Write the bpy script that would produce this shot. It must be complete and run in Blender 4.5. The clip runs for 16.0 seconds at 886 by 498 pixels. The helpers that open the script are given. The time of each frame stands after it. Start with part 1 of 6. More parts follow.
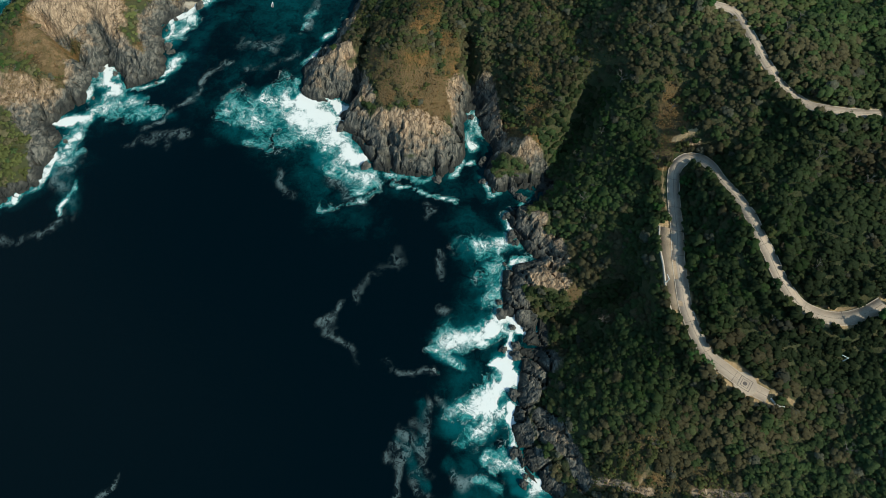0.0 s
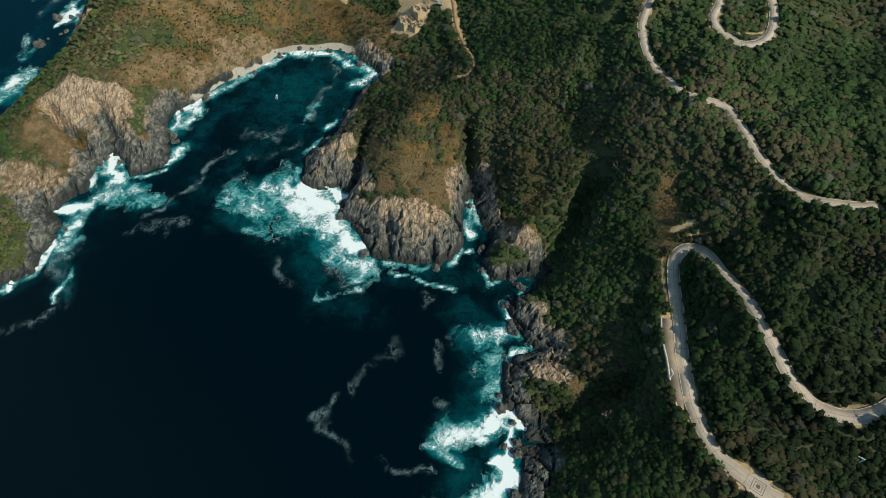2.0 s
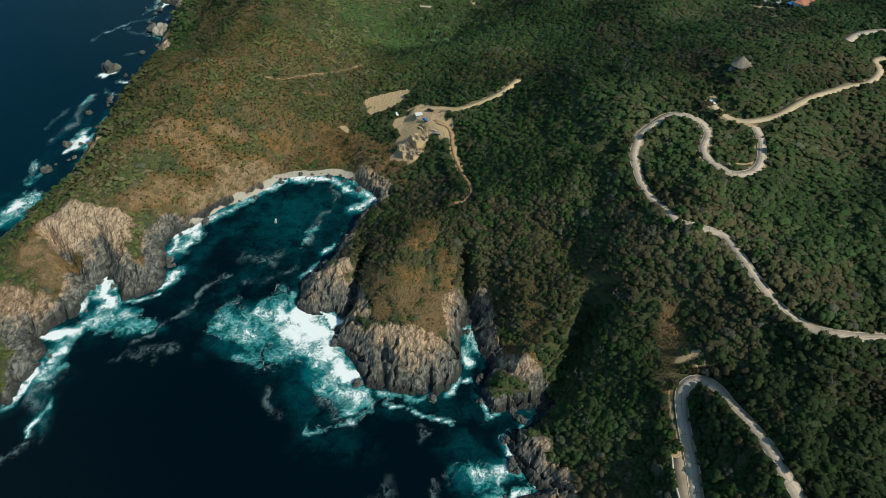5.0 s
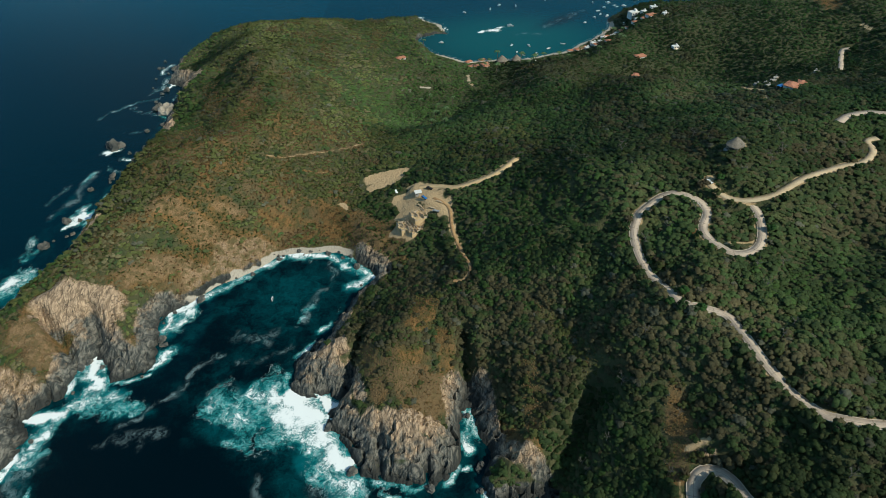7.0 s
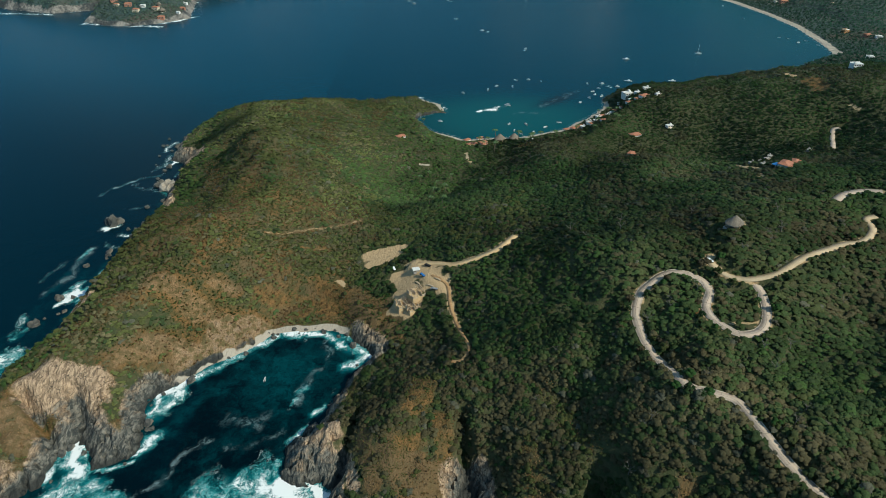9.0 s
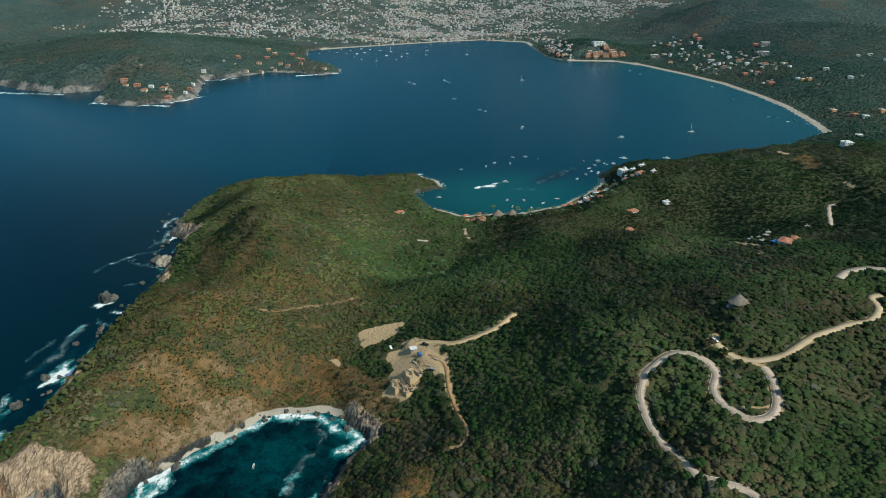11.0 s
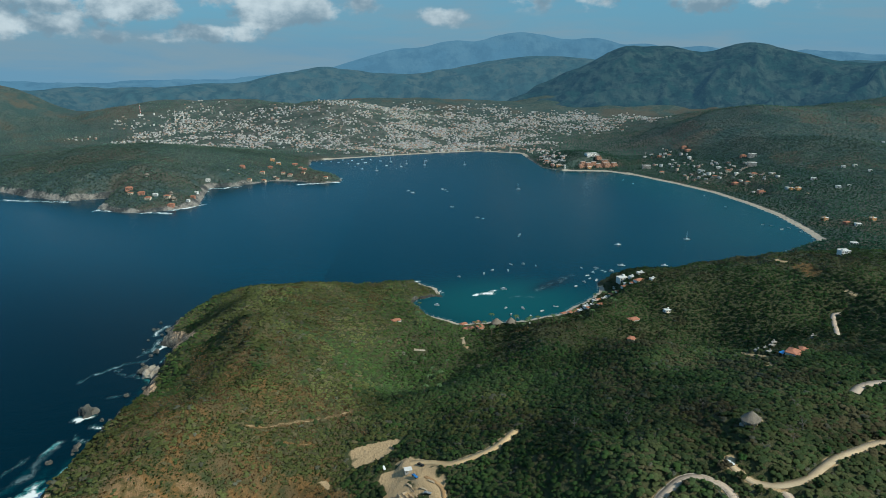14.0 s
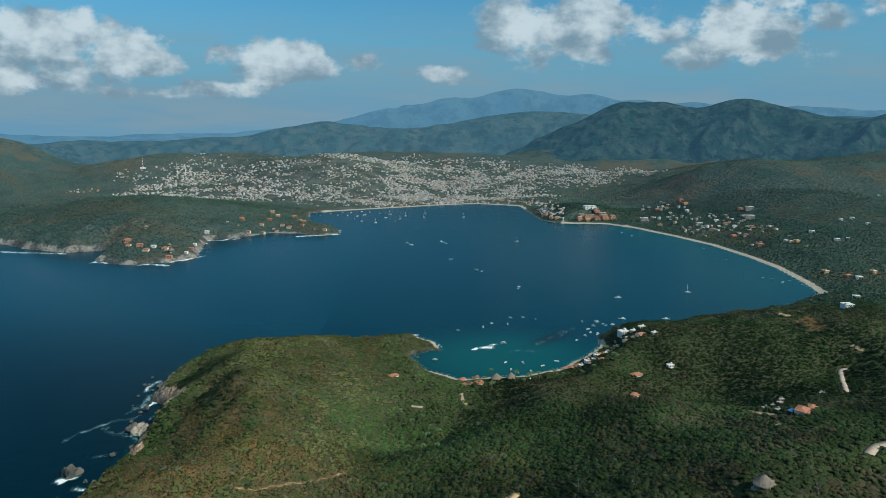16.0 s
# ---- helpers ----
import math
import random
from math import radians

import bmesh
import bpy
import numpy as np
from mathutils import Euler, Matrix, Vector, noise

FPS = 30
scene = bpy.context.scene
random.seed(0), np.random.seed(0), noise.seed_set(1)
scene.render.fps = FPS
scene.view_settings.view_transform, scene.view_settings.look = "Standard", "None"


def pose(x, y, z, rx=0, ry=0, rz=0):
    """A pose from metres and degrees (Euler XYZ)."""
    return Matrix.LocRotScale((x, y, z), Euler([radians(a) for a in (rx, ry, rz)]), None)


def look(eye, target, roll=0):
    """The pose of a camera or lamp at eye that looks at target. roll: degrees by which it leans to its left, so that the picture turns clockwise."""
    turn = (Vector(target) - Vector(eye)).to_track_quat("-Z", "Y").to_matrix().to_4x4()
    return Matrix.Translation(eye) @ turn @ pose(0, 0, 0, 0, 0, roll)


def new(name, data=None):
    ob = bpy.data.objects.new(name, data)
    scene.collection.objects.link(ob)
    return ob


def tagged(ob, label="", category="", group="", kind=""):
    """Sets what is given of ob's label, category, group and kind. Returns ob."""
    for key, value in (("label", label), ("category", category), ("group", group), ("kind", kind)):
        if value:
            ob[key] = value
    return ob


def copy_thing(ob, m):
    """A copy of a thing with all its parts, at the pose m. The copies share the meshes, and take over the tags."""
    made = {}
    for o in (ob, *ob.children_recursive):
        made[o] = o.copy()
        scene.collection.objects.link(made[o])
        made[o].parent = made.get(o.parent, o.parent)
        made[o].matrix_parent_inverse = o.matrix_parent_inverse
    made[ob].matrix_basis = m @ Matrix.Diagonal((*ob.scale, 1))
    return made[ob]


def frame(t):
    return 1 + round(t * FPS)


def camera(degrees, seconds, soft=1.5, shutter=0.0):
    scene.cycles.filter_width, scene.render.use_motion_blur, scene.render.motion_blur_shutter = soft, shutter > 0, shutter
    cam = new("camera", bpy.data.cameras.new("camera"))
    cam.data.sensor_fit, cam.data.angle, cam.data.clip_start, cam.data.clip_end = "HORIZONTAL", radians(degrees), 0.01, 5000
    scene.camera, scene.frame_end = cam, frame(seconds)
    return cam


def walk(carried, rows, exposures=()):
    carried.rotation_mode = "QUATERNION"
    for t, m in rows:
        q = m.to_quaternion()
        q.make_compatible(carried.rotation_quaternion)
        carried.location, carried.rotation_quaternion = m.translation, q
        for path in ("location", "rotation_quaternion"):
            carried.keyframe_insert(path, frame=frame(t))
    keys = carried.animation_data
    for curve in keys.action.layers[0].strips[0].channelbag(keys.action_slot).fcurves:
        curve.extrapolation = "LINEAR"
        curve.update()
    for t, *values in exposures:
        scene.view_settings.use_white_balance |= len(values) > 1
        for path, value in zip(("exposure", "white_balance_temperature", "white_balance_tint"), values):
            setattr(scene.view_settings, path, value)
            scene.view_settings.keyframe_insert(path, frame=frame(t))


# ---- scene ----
cam = camera(70.9, 16.0, soft=0.65)
PATH = [
    (0, (-0.767, 0.78, 300.415), (-0.758, 1.701, 298.64), -1.0),
    (0.5, (-0.322, 2.789, 300.486), (-0.312, 3.764, 298.74), -0.9),
    (1, (0.122, 4.695, 300.583), (0.133, 5.724, 298.868), -0.9),
    (1.5, (0.462, 6.714, 300.608), (0.474, 7.795, 298.925), -0.9),
    (2, (0.754, 8.582, 300.605), (0.767, 9.714, 298.956), -0.8),
    (2.5, (0.924, 10.578, 300.599), (0.939, 11.759, 298.985), -0.8),
    (3, (1.129, 12.529, 300.624), (1.145, 13.757, 299.046), -0.7),
    (3.5, (1.218, 14.418, 300.656), (1.237, 15.692, 299.115), -0.7),
    (4, (1.431, 16.336, 300.757), (1.452, 17.655, 299.254), -0.6),
    (6.5, (2.12, 25.512, 300.627), (2.151, 27.035, 299.33), -0.3),
    (7, (2.292, 27.341, 300.627), (2.324, 28.899, 299.373), -0.3),
    (7.5, (2.447, 29.25, 300.655), (2.481, 30.843, 299.446), -0.2),
    (8, (2.775, 31.194, 300.688), (2.81, 32.82, 299.524), -0.2),
    (8.5, (3.092, 33.157, 300.599), (3.128, 34.816, 299.482), -0.2),
    (9, (3.478, 35.012, 300.611), (3.515, 36.703, 299.544), -0.2),
    (11.5, (4.832, 44.66, 300.708), (4.876, 46.487, 299.896), -0.1),
    (12, (5.051, 46.401, 300.927), (5.096, 48.25, 300.167), -0.1),
    (12.5, (5.091, 48.169, 301.123), (5.138, 50.039, 300.416), -0.1),
    (13, (5.433, 50.335, 301.128), (5.481, 52.224, 300.472), -0.1),
    (13.5, (5.644, 52.387, 301.084), (5.693, 54.293, 300.481), 0.0),
    (14, (5.943, 54.262, 301.019), (5.994, 56.183, 300.468), -0.0),
    (14.5, (6.137, 56.299, 300.883), (6.189, 58.234, 300.382), 0.1),
    (15, (6.394, 58.38, 300.783), (6.446, 60.326, 300.324), 0.1),
    (15.5, (6.652, 60.278, 300.656), (6.706, 62.232, 300.234), 0.1),
    (16, (6.779, 61.965, 300.566), (6.834, 63.926, 300.176), 0.1),
]
walk(cam, [(t, look(eye, target, roll)) for t, eye, target, roll in PATH],
     [(0, 0.0, 6100, 2), (9, 0.0, 6000, 2), (12, 0.0, 5900, 2), (16, 0.0, 5850, 2)])

# ---- light ----
SUN_UP, SUN_EAST = 42.0, 122.0   # degrees: height of the sun, bearing clockwise from straight ahead
sun_way = Vector((math.sin(radians(SUN_EAST)) * math.cos(radians(SUN_UP)), math.cos(radians(SUN_EAST)) * math.cos(radians(SUN_UP)), math.sin(radians(SUN_UP))))
sun = new("sun", bpy.data.lights.new("sun", "SUN"))
sun.data.energy, sun.data.angle, sun.data.color = 4.0, radians(0.6), (1.0, 0.89, 0.72)
sun.matrix_world = look(sun_way * 3000, (0, 0, 0))
scene.view_settings.exposure = 0.0

world = bpy.data.worlds.new("sky")
scene.world = world
world.use_nodes = True


def node(tree, kind, inputs=(), **fields):
    """A node with some of its fields and inputs set; an input is a value or a socket of another node."""
    n = tree.nodes.new(kind)
    for key, value in fields.items():
        setattr(n, key, value)
    for key, value in dict(inputs).items():
        if isinstance(value, bpy.types.NodeSocket):
            tree.links.new(value, n.inputs[key])
        else:
            n.inputs[key].default_value = value
    return n


def math_node(tree, op, a, b=0.0, c=0.0, clamp=False):
    return node(tree, "ShaderNodeMath", {0: a, 1: b, 2: c}, operation=op, use_clamp=clamp).outputs[0]


def span(tree, v, a, b, lo=0.0, hi=1.0):
    return node(tree, "ShaderNodeMapRange", {0: v, 1: a, 2: b, 3: lo, 4: hi}, interpolation_type="SMOOTHSTEP").outputs[0]


def blend(tree, fac, a, b, how="MIX"):
    n = node(tree, "ShaderNodeMix", {}, data_type="RGBA", blend_type=how)
    for socket, value in ((n.inputs[0], fac), (n.inputs[6], a), (n.inputs[7], b)):
        if isinstance(value, bpy.types.NodeSocket):
            tree.links.new(value, socket)
        else:
            socket.default_value = (*value, 1) if isinstance(value, tuple) and len(value) == 3 else value
    return n.outputs[2]


def noise_node(tree, vector, scale, detail=4.0, rough=0.55, warp=0.0):
    return node(tree, "ShaderNodeTexNoise", {"Vector": vector, "Scale": scale, "Detail": detail, "Roughness": rough, "Distortion": warp}).outputs[0]


def build_sky(tree):
    tree.nodes.clear()
    sky = node(tree, "ShaderNodeTexSky", sky_type="NISHITA", sun_disc=False, sun_elevation=radians(SUN_UP), sun_rotation=radians(SUN_EAST),
               altitude=300.0, air_density=1.0, dust_density=1.2, ozone_density=2.5)
    way = node(tree, "ShaderNodeTexCoord").outputs["Generated"]
    part = node(tree, "ShaderNodeSeparateXYZ", {0: way})
    x, y, z = part.outputs
    u, w = math_node(tree, "DIVIDE", x, y), math_node(tree, "DIVIDE", z, y)
    flat = node(tree, "ShaderNodeCombineXYZ", {0: u, 1: math_node(tree, "MULTIPLY", w, 1.5), 2: 0.0}).outputs[0]
    heap = noise_node(tree, flat, 13.0, 9.0, 0.56, 0.0)
    fine = noise_node(tree, flat, 34.0, 6.0, 0.55, 0.0)
    # heaped clouds: bearing, height, half width, half height, fullness
    size, top = None, None
    for cu, cw, ru, rw, gain in ((-0.585, 0.128, 0.150, 0.052, 1.0), (-0.450, 0.104, 0.080, 0.044, 1.0), (-0.228, 0.094, 0.100, 0.038, 1.05), (-0.094, 0.091, 0.034, 0.020, 0.7),
                                 (0.215, 0.150, 0.145, 0.058, 1.0), (0.042, 0.079, 0.06, 0.016, 0.7), (0.505, 0.150, 0.135, 0.060, 1.0), (-0.600, 0.066, 0.11, 0.022, 0.75),
                                 (-0.320, 0.056, 0.10, 0.016, 0.65), (0.430, 0.106, 0.08, 0.022, 0.75), (-0.46, 0.050, 0.12, 0.012, 0.5), (0.78, 0.185, 0.09, 0.03, 0.9)):
        du = math_node(tree, "MULTIPLY", math_node(tree, "SUBTRACT", u, cu), 1 / ru)
        dw = math_node(tree, "MULTIPLY", math_node(tree, "SUBTRACT", w, cw), 1 / rw)
        r = math_node(tree, "SQRT", math_node(tree, "ADD", math_node(tree, "MULTIPLY", du, du), math_node(tree, "MULTIPLY", dw, dw)))
        puff = math_node(tree, "MULTIPLY", span(tree, r, 1.5, 0.1), gain)
        lit = math_node(tree, "MULTIPLY", puff, math_node(tree, "ADD", math_node(tree, "MULTIPLY", dw, 0.5), 0.5))
        size = puff if size is None else math_node(tree, "MAXIMUM", size, puff)
        top = lit if top is None else math_node(tree, "MAXIMUM", top, lit)
    front = span(tree, y, 0.1, 0.3)
    body = math_node(tree, "ADD", math_node(tree, "ADD", math_node(tree, "MULTIPLY", size, 1.0), math_node(tree, "MULTIPLY", math_node(tree, "SUBTRACT", heap, 0.5), 2.7)),
                     math_node(tree, "MULTIPLY", math_node(tree, "SUBTRACT", fine, 0.5), 0.5))
    thick = math_node(tree, "MULTIPLY", math_node(tree, "MULTIPLY", span(tree, body, 0.20, 0.62), span(tree, size, 0.02, 0.25)), front)
    streak = noise_node(tree, node(tree, "ShaderNodeCombineXYZ", {0: u, 1: math_node(tree, "MULTIPLY", w, 7.0), 2: 0.0}).outputs[0], 2.6, 6.0, 0.6, 0.3)
    veil = math_node(tree, "MULTIPLY", math_node(tree, "MULTIPLY", span(tree, streak, 0.38, 0.68), span(tree, w, 0.20, 0.05)), math_node(tree, "MULTIPLY", front, 0.95))
    # sunlit crests, grey feet
    shine = math_node(tree, "ADD", math_node(tree, "MULTIPLY", top, 0.9), math_node(tree, "MULTIPLY", math_node(tree, "SUBTRACT", noise_node(tree, node(tree, "ShaderNodeVectorMath", {0: flat, 1: (0.014, 0.022, 0)}, operation="ADD").outputs[0], 15.0, 8.0, 0.55, 0.0), 0.5), -3.0))
    puffs = blend(tree, span(tree, shine, -0.20, 0.80), (2.1, 2.9, 3.5), (6.3, 6.7, 6.8))
    low = span(tree, z, 0.22, 0.0)
    clear = blend(tree, low, blend(tree, 1.0, sky.outputs[0], (0.47, 0.90, 0.98), "MULTIPLY"), (1.65, 3.05, 4.2))
    full = blend(tree, veil, clear, (2.3, 3.2, 3.8))
    full = blend(tree, math_node(tree, "MULTIPLY", thick, 0.93), full, puffs)
    # the same fair-weather clouds overhead, out of view, added to lift the fill light
    roof = node(tree, "ShaderNodeCombineXYZ", {0: math_node(tree, "DIVIDE", x, math_node(tree, "MAXIMUM", z, 0.05)), 1: math_node(tree, "DIVIDE", y, math_node(tree, "MAXIMUM", z, 0.05)), 2: 0.0}).outputs[0]
    field = span(tree, noise_node(tree, roof, 1.1, 7.0, 0.6, 0.3), 0.47, 0.60)
    full = blend(tree, math_node(tree, "MULTIPLY", field, math_node(tree, "MULTIPLY", span(tree, z, 0.24, 0.42), 0.85)), full, (4.0, 4.7, 5.1))
    back = node(tree, "ShaderNodeBackground", {"Color": full, "Strength": 0.10})
    tree.links.new(back.outputs[0], node(tree, "ShaderNodeOutputWorld").inputs[0])


build_sky(world.node_tree)

# ---- materials ----


def material(name):
    m = bpy.data.materials.new(name)
    m.use_nodes = True
    tree = m.node_tree
    bsdf = tree.nodes["Principled BSDF"]
    place = node(tree, "ShaderNodeTexCoord").outputs["Object"]
    return m, tree, bsdf, place


def put(tree, value, socket):
    if isinstance(value, bpy.types.NodeSocket):
        tree.links.new(value, socket)
    else:
        socket.default_value = (*value, 1) if isinstance(value, tuple) and len(value) == 3 else value


def finish(tree, bsdf, color, rough=0.8, height=None, relief=0.3, depth=1.0, gloss=0.3):
    put(tree, color, bsdf.inputs["Base Color"])
    put(tree, rough, bsdf.inputs["Roughness"])
    bsdf.inputs["Specular IOR Level"].default_value = gloss
    if height is not None:
        bump = node(tree, "ShaderNodeBump", {"Strength": relief, "Distance": depth, "Height": height})
        tree.links.new(bump.outputs[0], bsdf.inputs["Normal"])


def plain(name, color, rough=0.7, vary=0.25, scale=1.5, metal=0.0, gloss=0.4):
    """A surface of one colour with stains and grain."""
    m, tree, bsdf, place = material(name)
    a, b = noise_node(tree, place, scale, 5.0), noise_node(tree, place, scale * 9, 3.0)
    spot = math_node(tree, "ADD", math_node(tree, "MULTIPLY", a, 0.65), math_node(tree, "MULTIPLY", b, 0.35))
    dark, light = tuple(c * (1 - vary) for c in color), tuple(min(1.0, c * (1 + vary)) for c in color)
    finish(tree, bsdf, blend(tree, span(tree, spot, 0.3, 0.7), dark, light), rough, b, 0.2, 0.05, gloss)
    bsdf.inputs["Metallic"].default_value = metal
    return m


def parts_of(tree, name):
    a = node(tree, "ShaderNodeAttribute", attribute_name=name)
    s = node(tree, "ShaderNodeSeparateColor", {0: a.outputs["Color"]})
    return s.outputs[0], s.outputs[1], s.outputs[2]


def ground_material():
    m, tree, bsdf, place = material("ground")
    rock, grass, sand = parts_of(tree, "cover")
    far, town, wet = parts_of(tree, "zone")
    n1, n2, n3 = noise_node(tree, place, 0.025, 6.0), noise_node(tree, place, 0.22, 6.0, 0.6), noise_node(tree, place, 1.3, 5.0, 0.65)
    soil = blend(tree, span(tree, n2, 0.35, 0.65), (0.052, 0.064, 0.027), (0.082, 0.078, 0.038))
    dry = blend(tree, span(tree, n2, 0.38, 0.62), (0.115, 0.080, 0.030), (0.225, 0.122, 0.046))
    dry = blend(tree, span(tree, n1, 0.45, 0.6), dry, (0.165, 0.108, 0.054))
    dry = blend(tree, span(tree, n3, 0.40, 0.60), blend(tree, 0.35, dry, (0.050, 0.052, 0.022)), dry)
    dry = blend(tree, span(tree, n3, 0.62, 0.80), dry, (0.22, 0.15, 0.085))
    dry = blend(tree, span(tree, grass, 0.74, 0.86), dry, blend(tree, span(tree, n2, 0.40, 0.56), (0.125, 0.098, 0.044), blend(tree, span(tree, n3, 0.36, 0.64), (0.185, 0.118, 0.060), (0.370, 0.245, 0.138))))
    crack = node(tree, "ShaderNodeTexVoronoi", {"Vector": node(tree, "ShaderNodeMapping", {"Vector": node(tree, "ShaderNodeVectorMath", {0: place, 1: node(tree, "ShaderNodeVectorMath", {0: node(tree, "ShaderNodeTexNoise", {"Vector": place, "Scale": 0.2}).outputs["Color"], "Scale": 5.0}, operation="SCALE").outputs[0]}, operation="ADD").outputs[0], "Rotation": (0.0, 0.0, 0.5), "Scale": (1.0, 0.36, 0.5)}).outputs[0], "Scale": 0.20}, feature="DISTANCE_TO_EDGE").outputs[0]
    vein = noise_node(tree, node(tree, "ShaderNodeMapping", {"Vector": place, "Rotation": (0.3, 0.4, 0.7), "Scale": (1.0, 0.40, 0.6)}).outputs[0], 0.5, 8.0, 0.68, 0.6)
    level = math_node(tree, "ADD", node(tree, "ShaderNodeSeparateXYZ", {0: place}).outputs[2], math_node(tree, "MULTIPLY", math_node(tree, "SUBTRACT", n1, 0.5), 34.0))
    level = math_node(tree, "ADD", level, math_node(tree, "MULTIPLY", math_node(tree, "SUBTRACT", n2, 0.5), 24.0))
    stone = blend(tree, span(tree, vein, 0.40, 0.62), (0.052, 0.058, 0.055), (0.225, 0.208, 0.172))
    upper = blend(tree, span(tree, vein, 0.38, 0.64), (0.215, 0.150, 0.096), (0.54, 0.385, 0.250))
    stone = blend(tree, span(tree, level, 7.0, 16.0), stone, upper)
    stone = blend(tree, span(tree, n3, 0.24, 0.40), (0.045, 0.044, 0.038), stone)
    stone = blend(tree, span(tree, n3, 0.60, 0.74, 0.0, 0.40), stone, (0.30, 0.255, 0.195))
    slit = node(tree, "ShaderNodeTexVoronoi", {"Vector": node(tree, "ShaderNodeMapping", {"Vector": place, "Rotation": (0.2, 0.1, 0.25), "Scale": (1.0, 0.30, 0.6)}).outputs[0], "Scale": 0.62}, feature="DISTANCE_TO_EDGE").outputs[0]
    stone = blend(tree, math_node(tree, "MULTIPLY", span(tree, slit, 0.05, 0.0), span(tree, n2, 0.42, 0.58)), stone, (0.034, 0.034, 0.031))
    stone = blend(tree, span(tree, crack, 0.0, 0.045, 0.75, 1.0), (0.030, 0.029, 0.026), stone)
    stone = blend(tree, math_node(tree, "MULTIPLY", wet, 0.9), stone, (0.030, 0.032, 0.030))
    stone = blend(tree, far, stone, blend(tree, span(tree, math_node(tree, "ADD", math_node(tree, "MULTIPLY", n1, 0.7), math_node(tree, "MULTIPLY", n2, 0.3)), 0.42, 0.60), (0.06, 0.066, 0.066), (0.30, 0.275, 0.24)))
    beach = blend(tree, n3, (0.34, 0.295, 0.235), (0.54, 0.47, 0.375))
    loam = blend(tree, n3, (0.38, 0.26, 0.14), (0.60, 0.43, 0.245))
    beach = blend(tree, span(tree, node(tree, "ShaderNodeSeparateXYZ", {0: place}).outputs[2], 5.0, 8.0), beach, loam)
    # far forest colour, with the haze of distance painted in as blue
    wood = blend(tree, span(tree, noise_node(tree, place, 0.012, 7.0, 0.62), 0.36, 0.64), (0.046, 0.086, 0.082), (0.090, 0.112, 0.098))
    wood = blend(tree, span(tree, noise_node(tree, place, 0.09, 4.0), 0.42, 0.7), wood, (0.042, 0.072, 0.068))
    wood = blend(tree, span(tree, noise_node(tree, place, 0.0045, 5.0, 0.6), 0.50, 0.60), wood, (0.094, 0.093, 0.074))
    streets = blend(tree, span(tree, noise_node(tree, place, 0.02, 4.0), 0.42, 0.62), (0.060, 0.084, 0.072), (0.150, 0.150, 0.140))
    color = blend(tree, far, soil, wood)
    color = blend(tree, town, color, streets)
    edge = math_node(tree, "MULTIPLY", math_node(tree, "SUBTRACT", n2, 0.5), 0.7)
    color = blend(tree, span(tree, math_node(tree, "ADD", grass, edge), 0.25, 0.75), color, dry)
    color = blend(tree, span(tree, math_node(tree, "ADD", rock, edge), 0.3, 0.6), color, stone)
    color = blend(tree, span(tree, math_node(tree, "ADD", sand, math_node(tree, "MULTIPLY", edge, 0.5)), 0.35, 0.6), color, beach)
    joint = math_node(tree, "MULTIPLY", span(tree, crack, 0.0, 0.07), math_node(tree, "MULTIPLY", rock, 0.9))
    n3 = math_node(tree, "ADD", n3, joint)
    high = math_node(tree, "ADD", math_node(tree, "MULTIPLY", n3, 0.5), math_node(tree, "ADD", vein, math_node(tree, "MULTIPLY", noise_node(tree, place, 0.09, 4.0), math_node(tree, "MULTIPLY", far, 10.0))))
    finish(tree, bsdf, color, 0.9, high, 0.95, 0.95, 0.15)
    return m


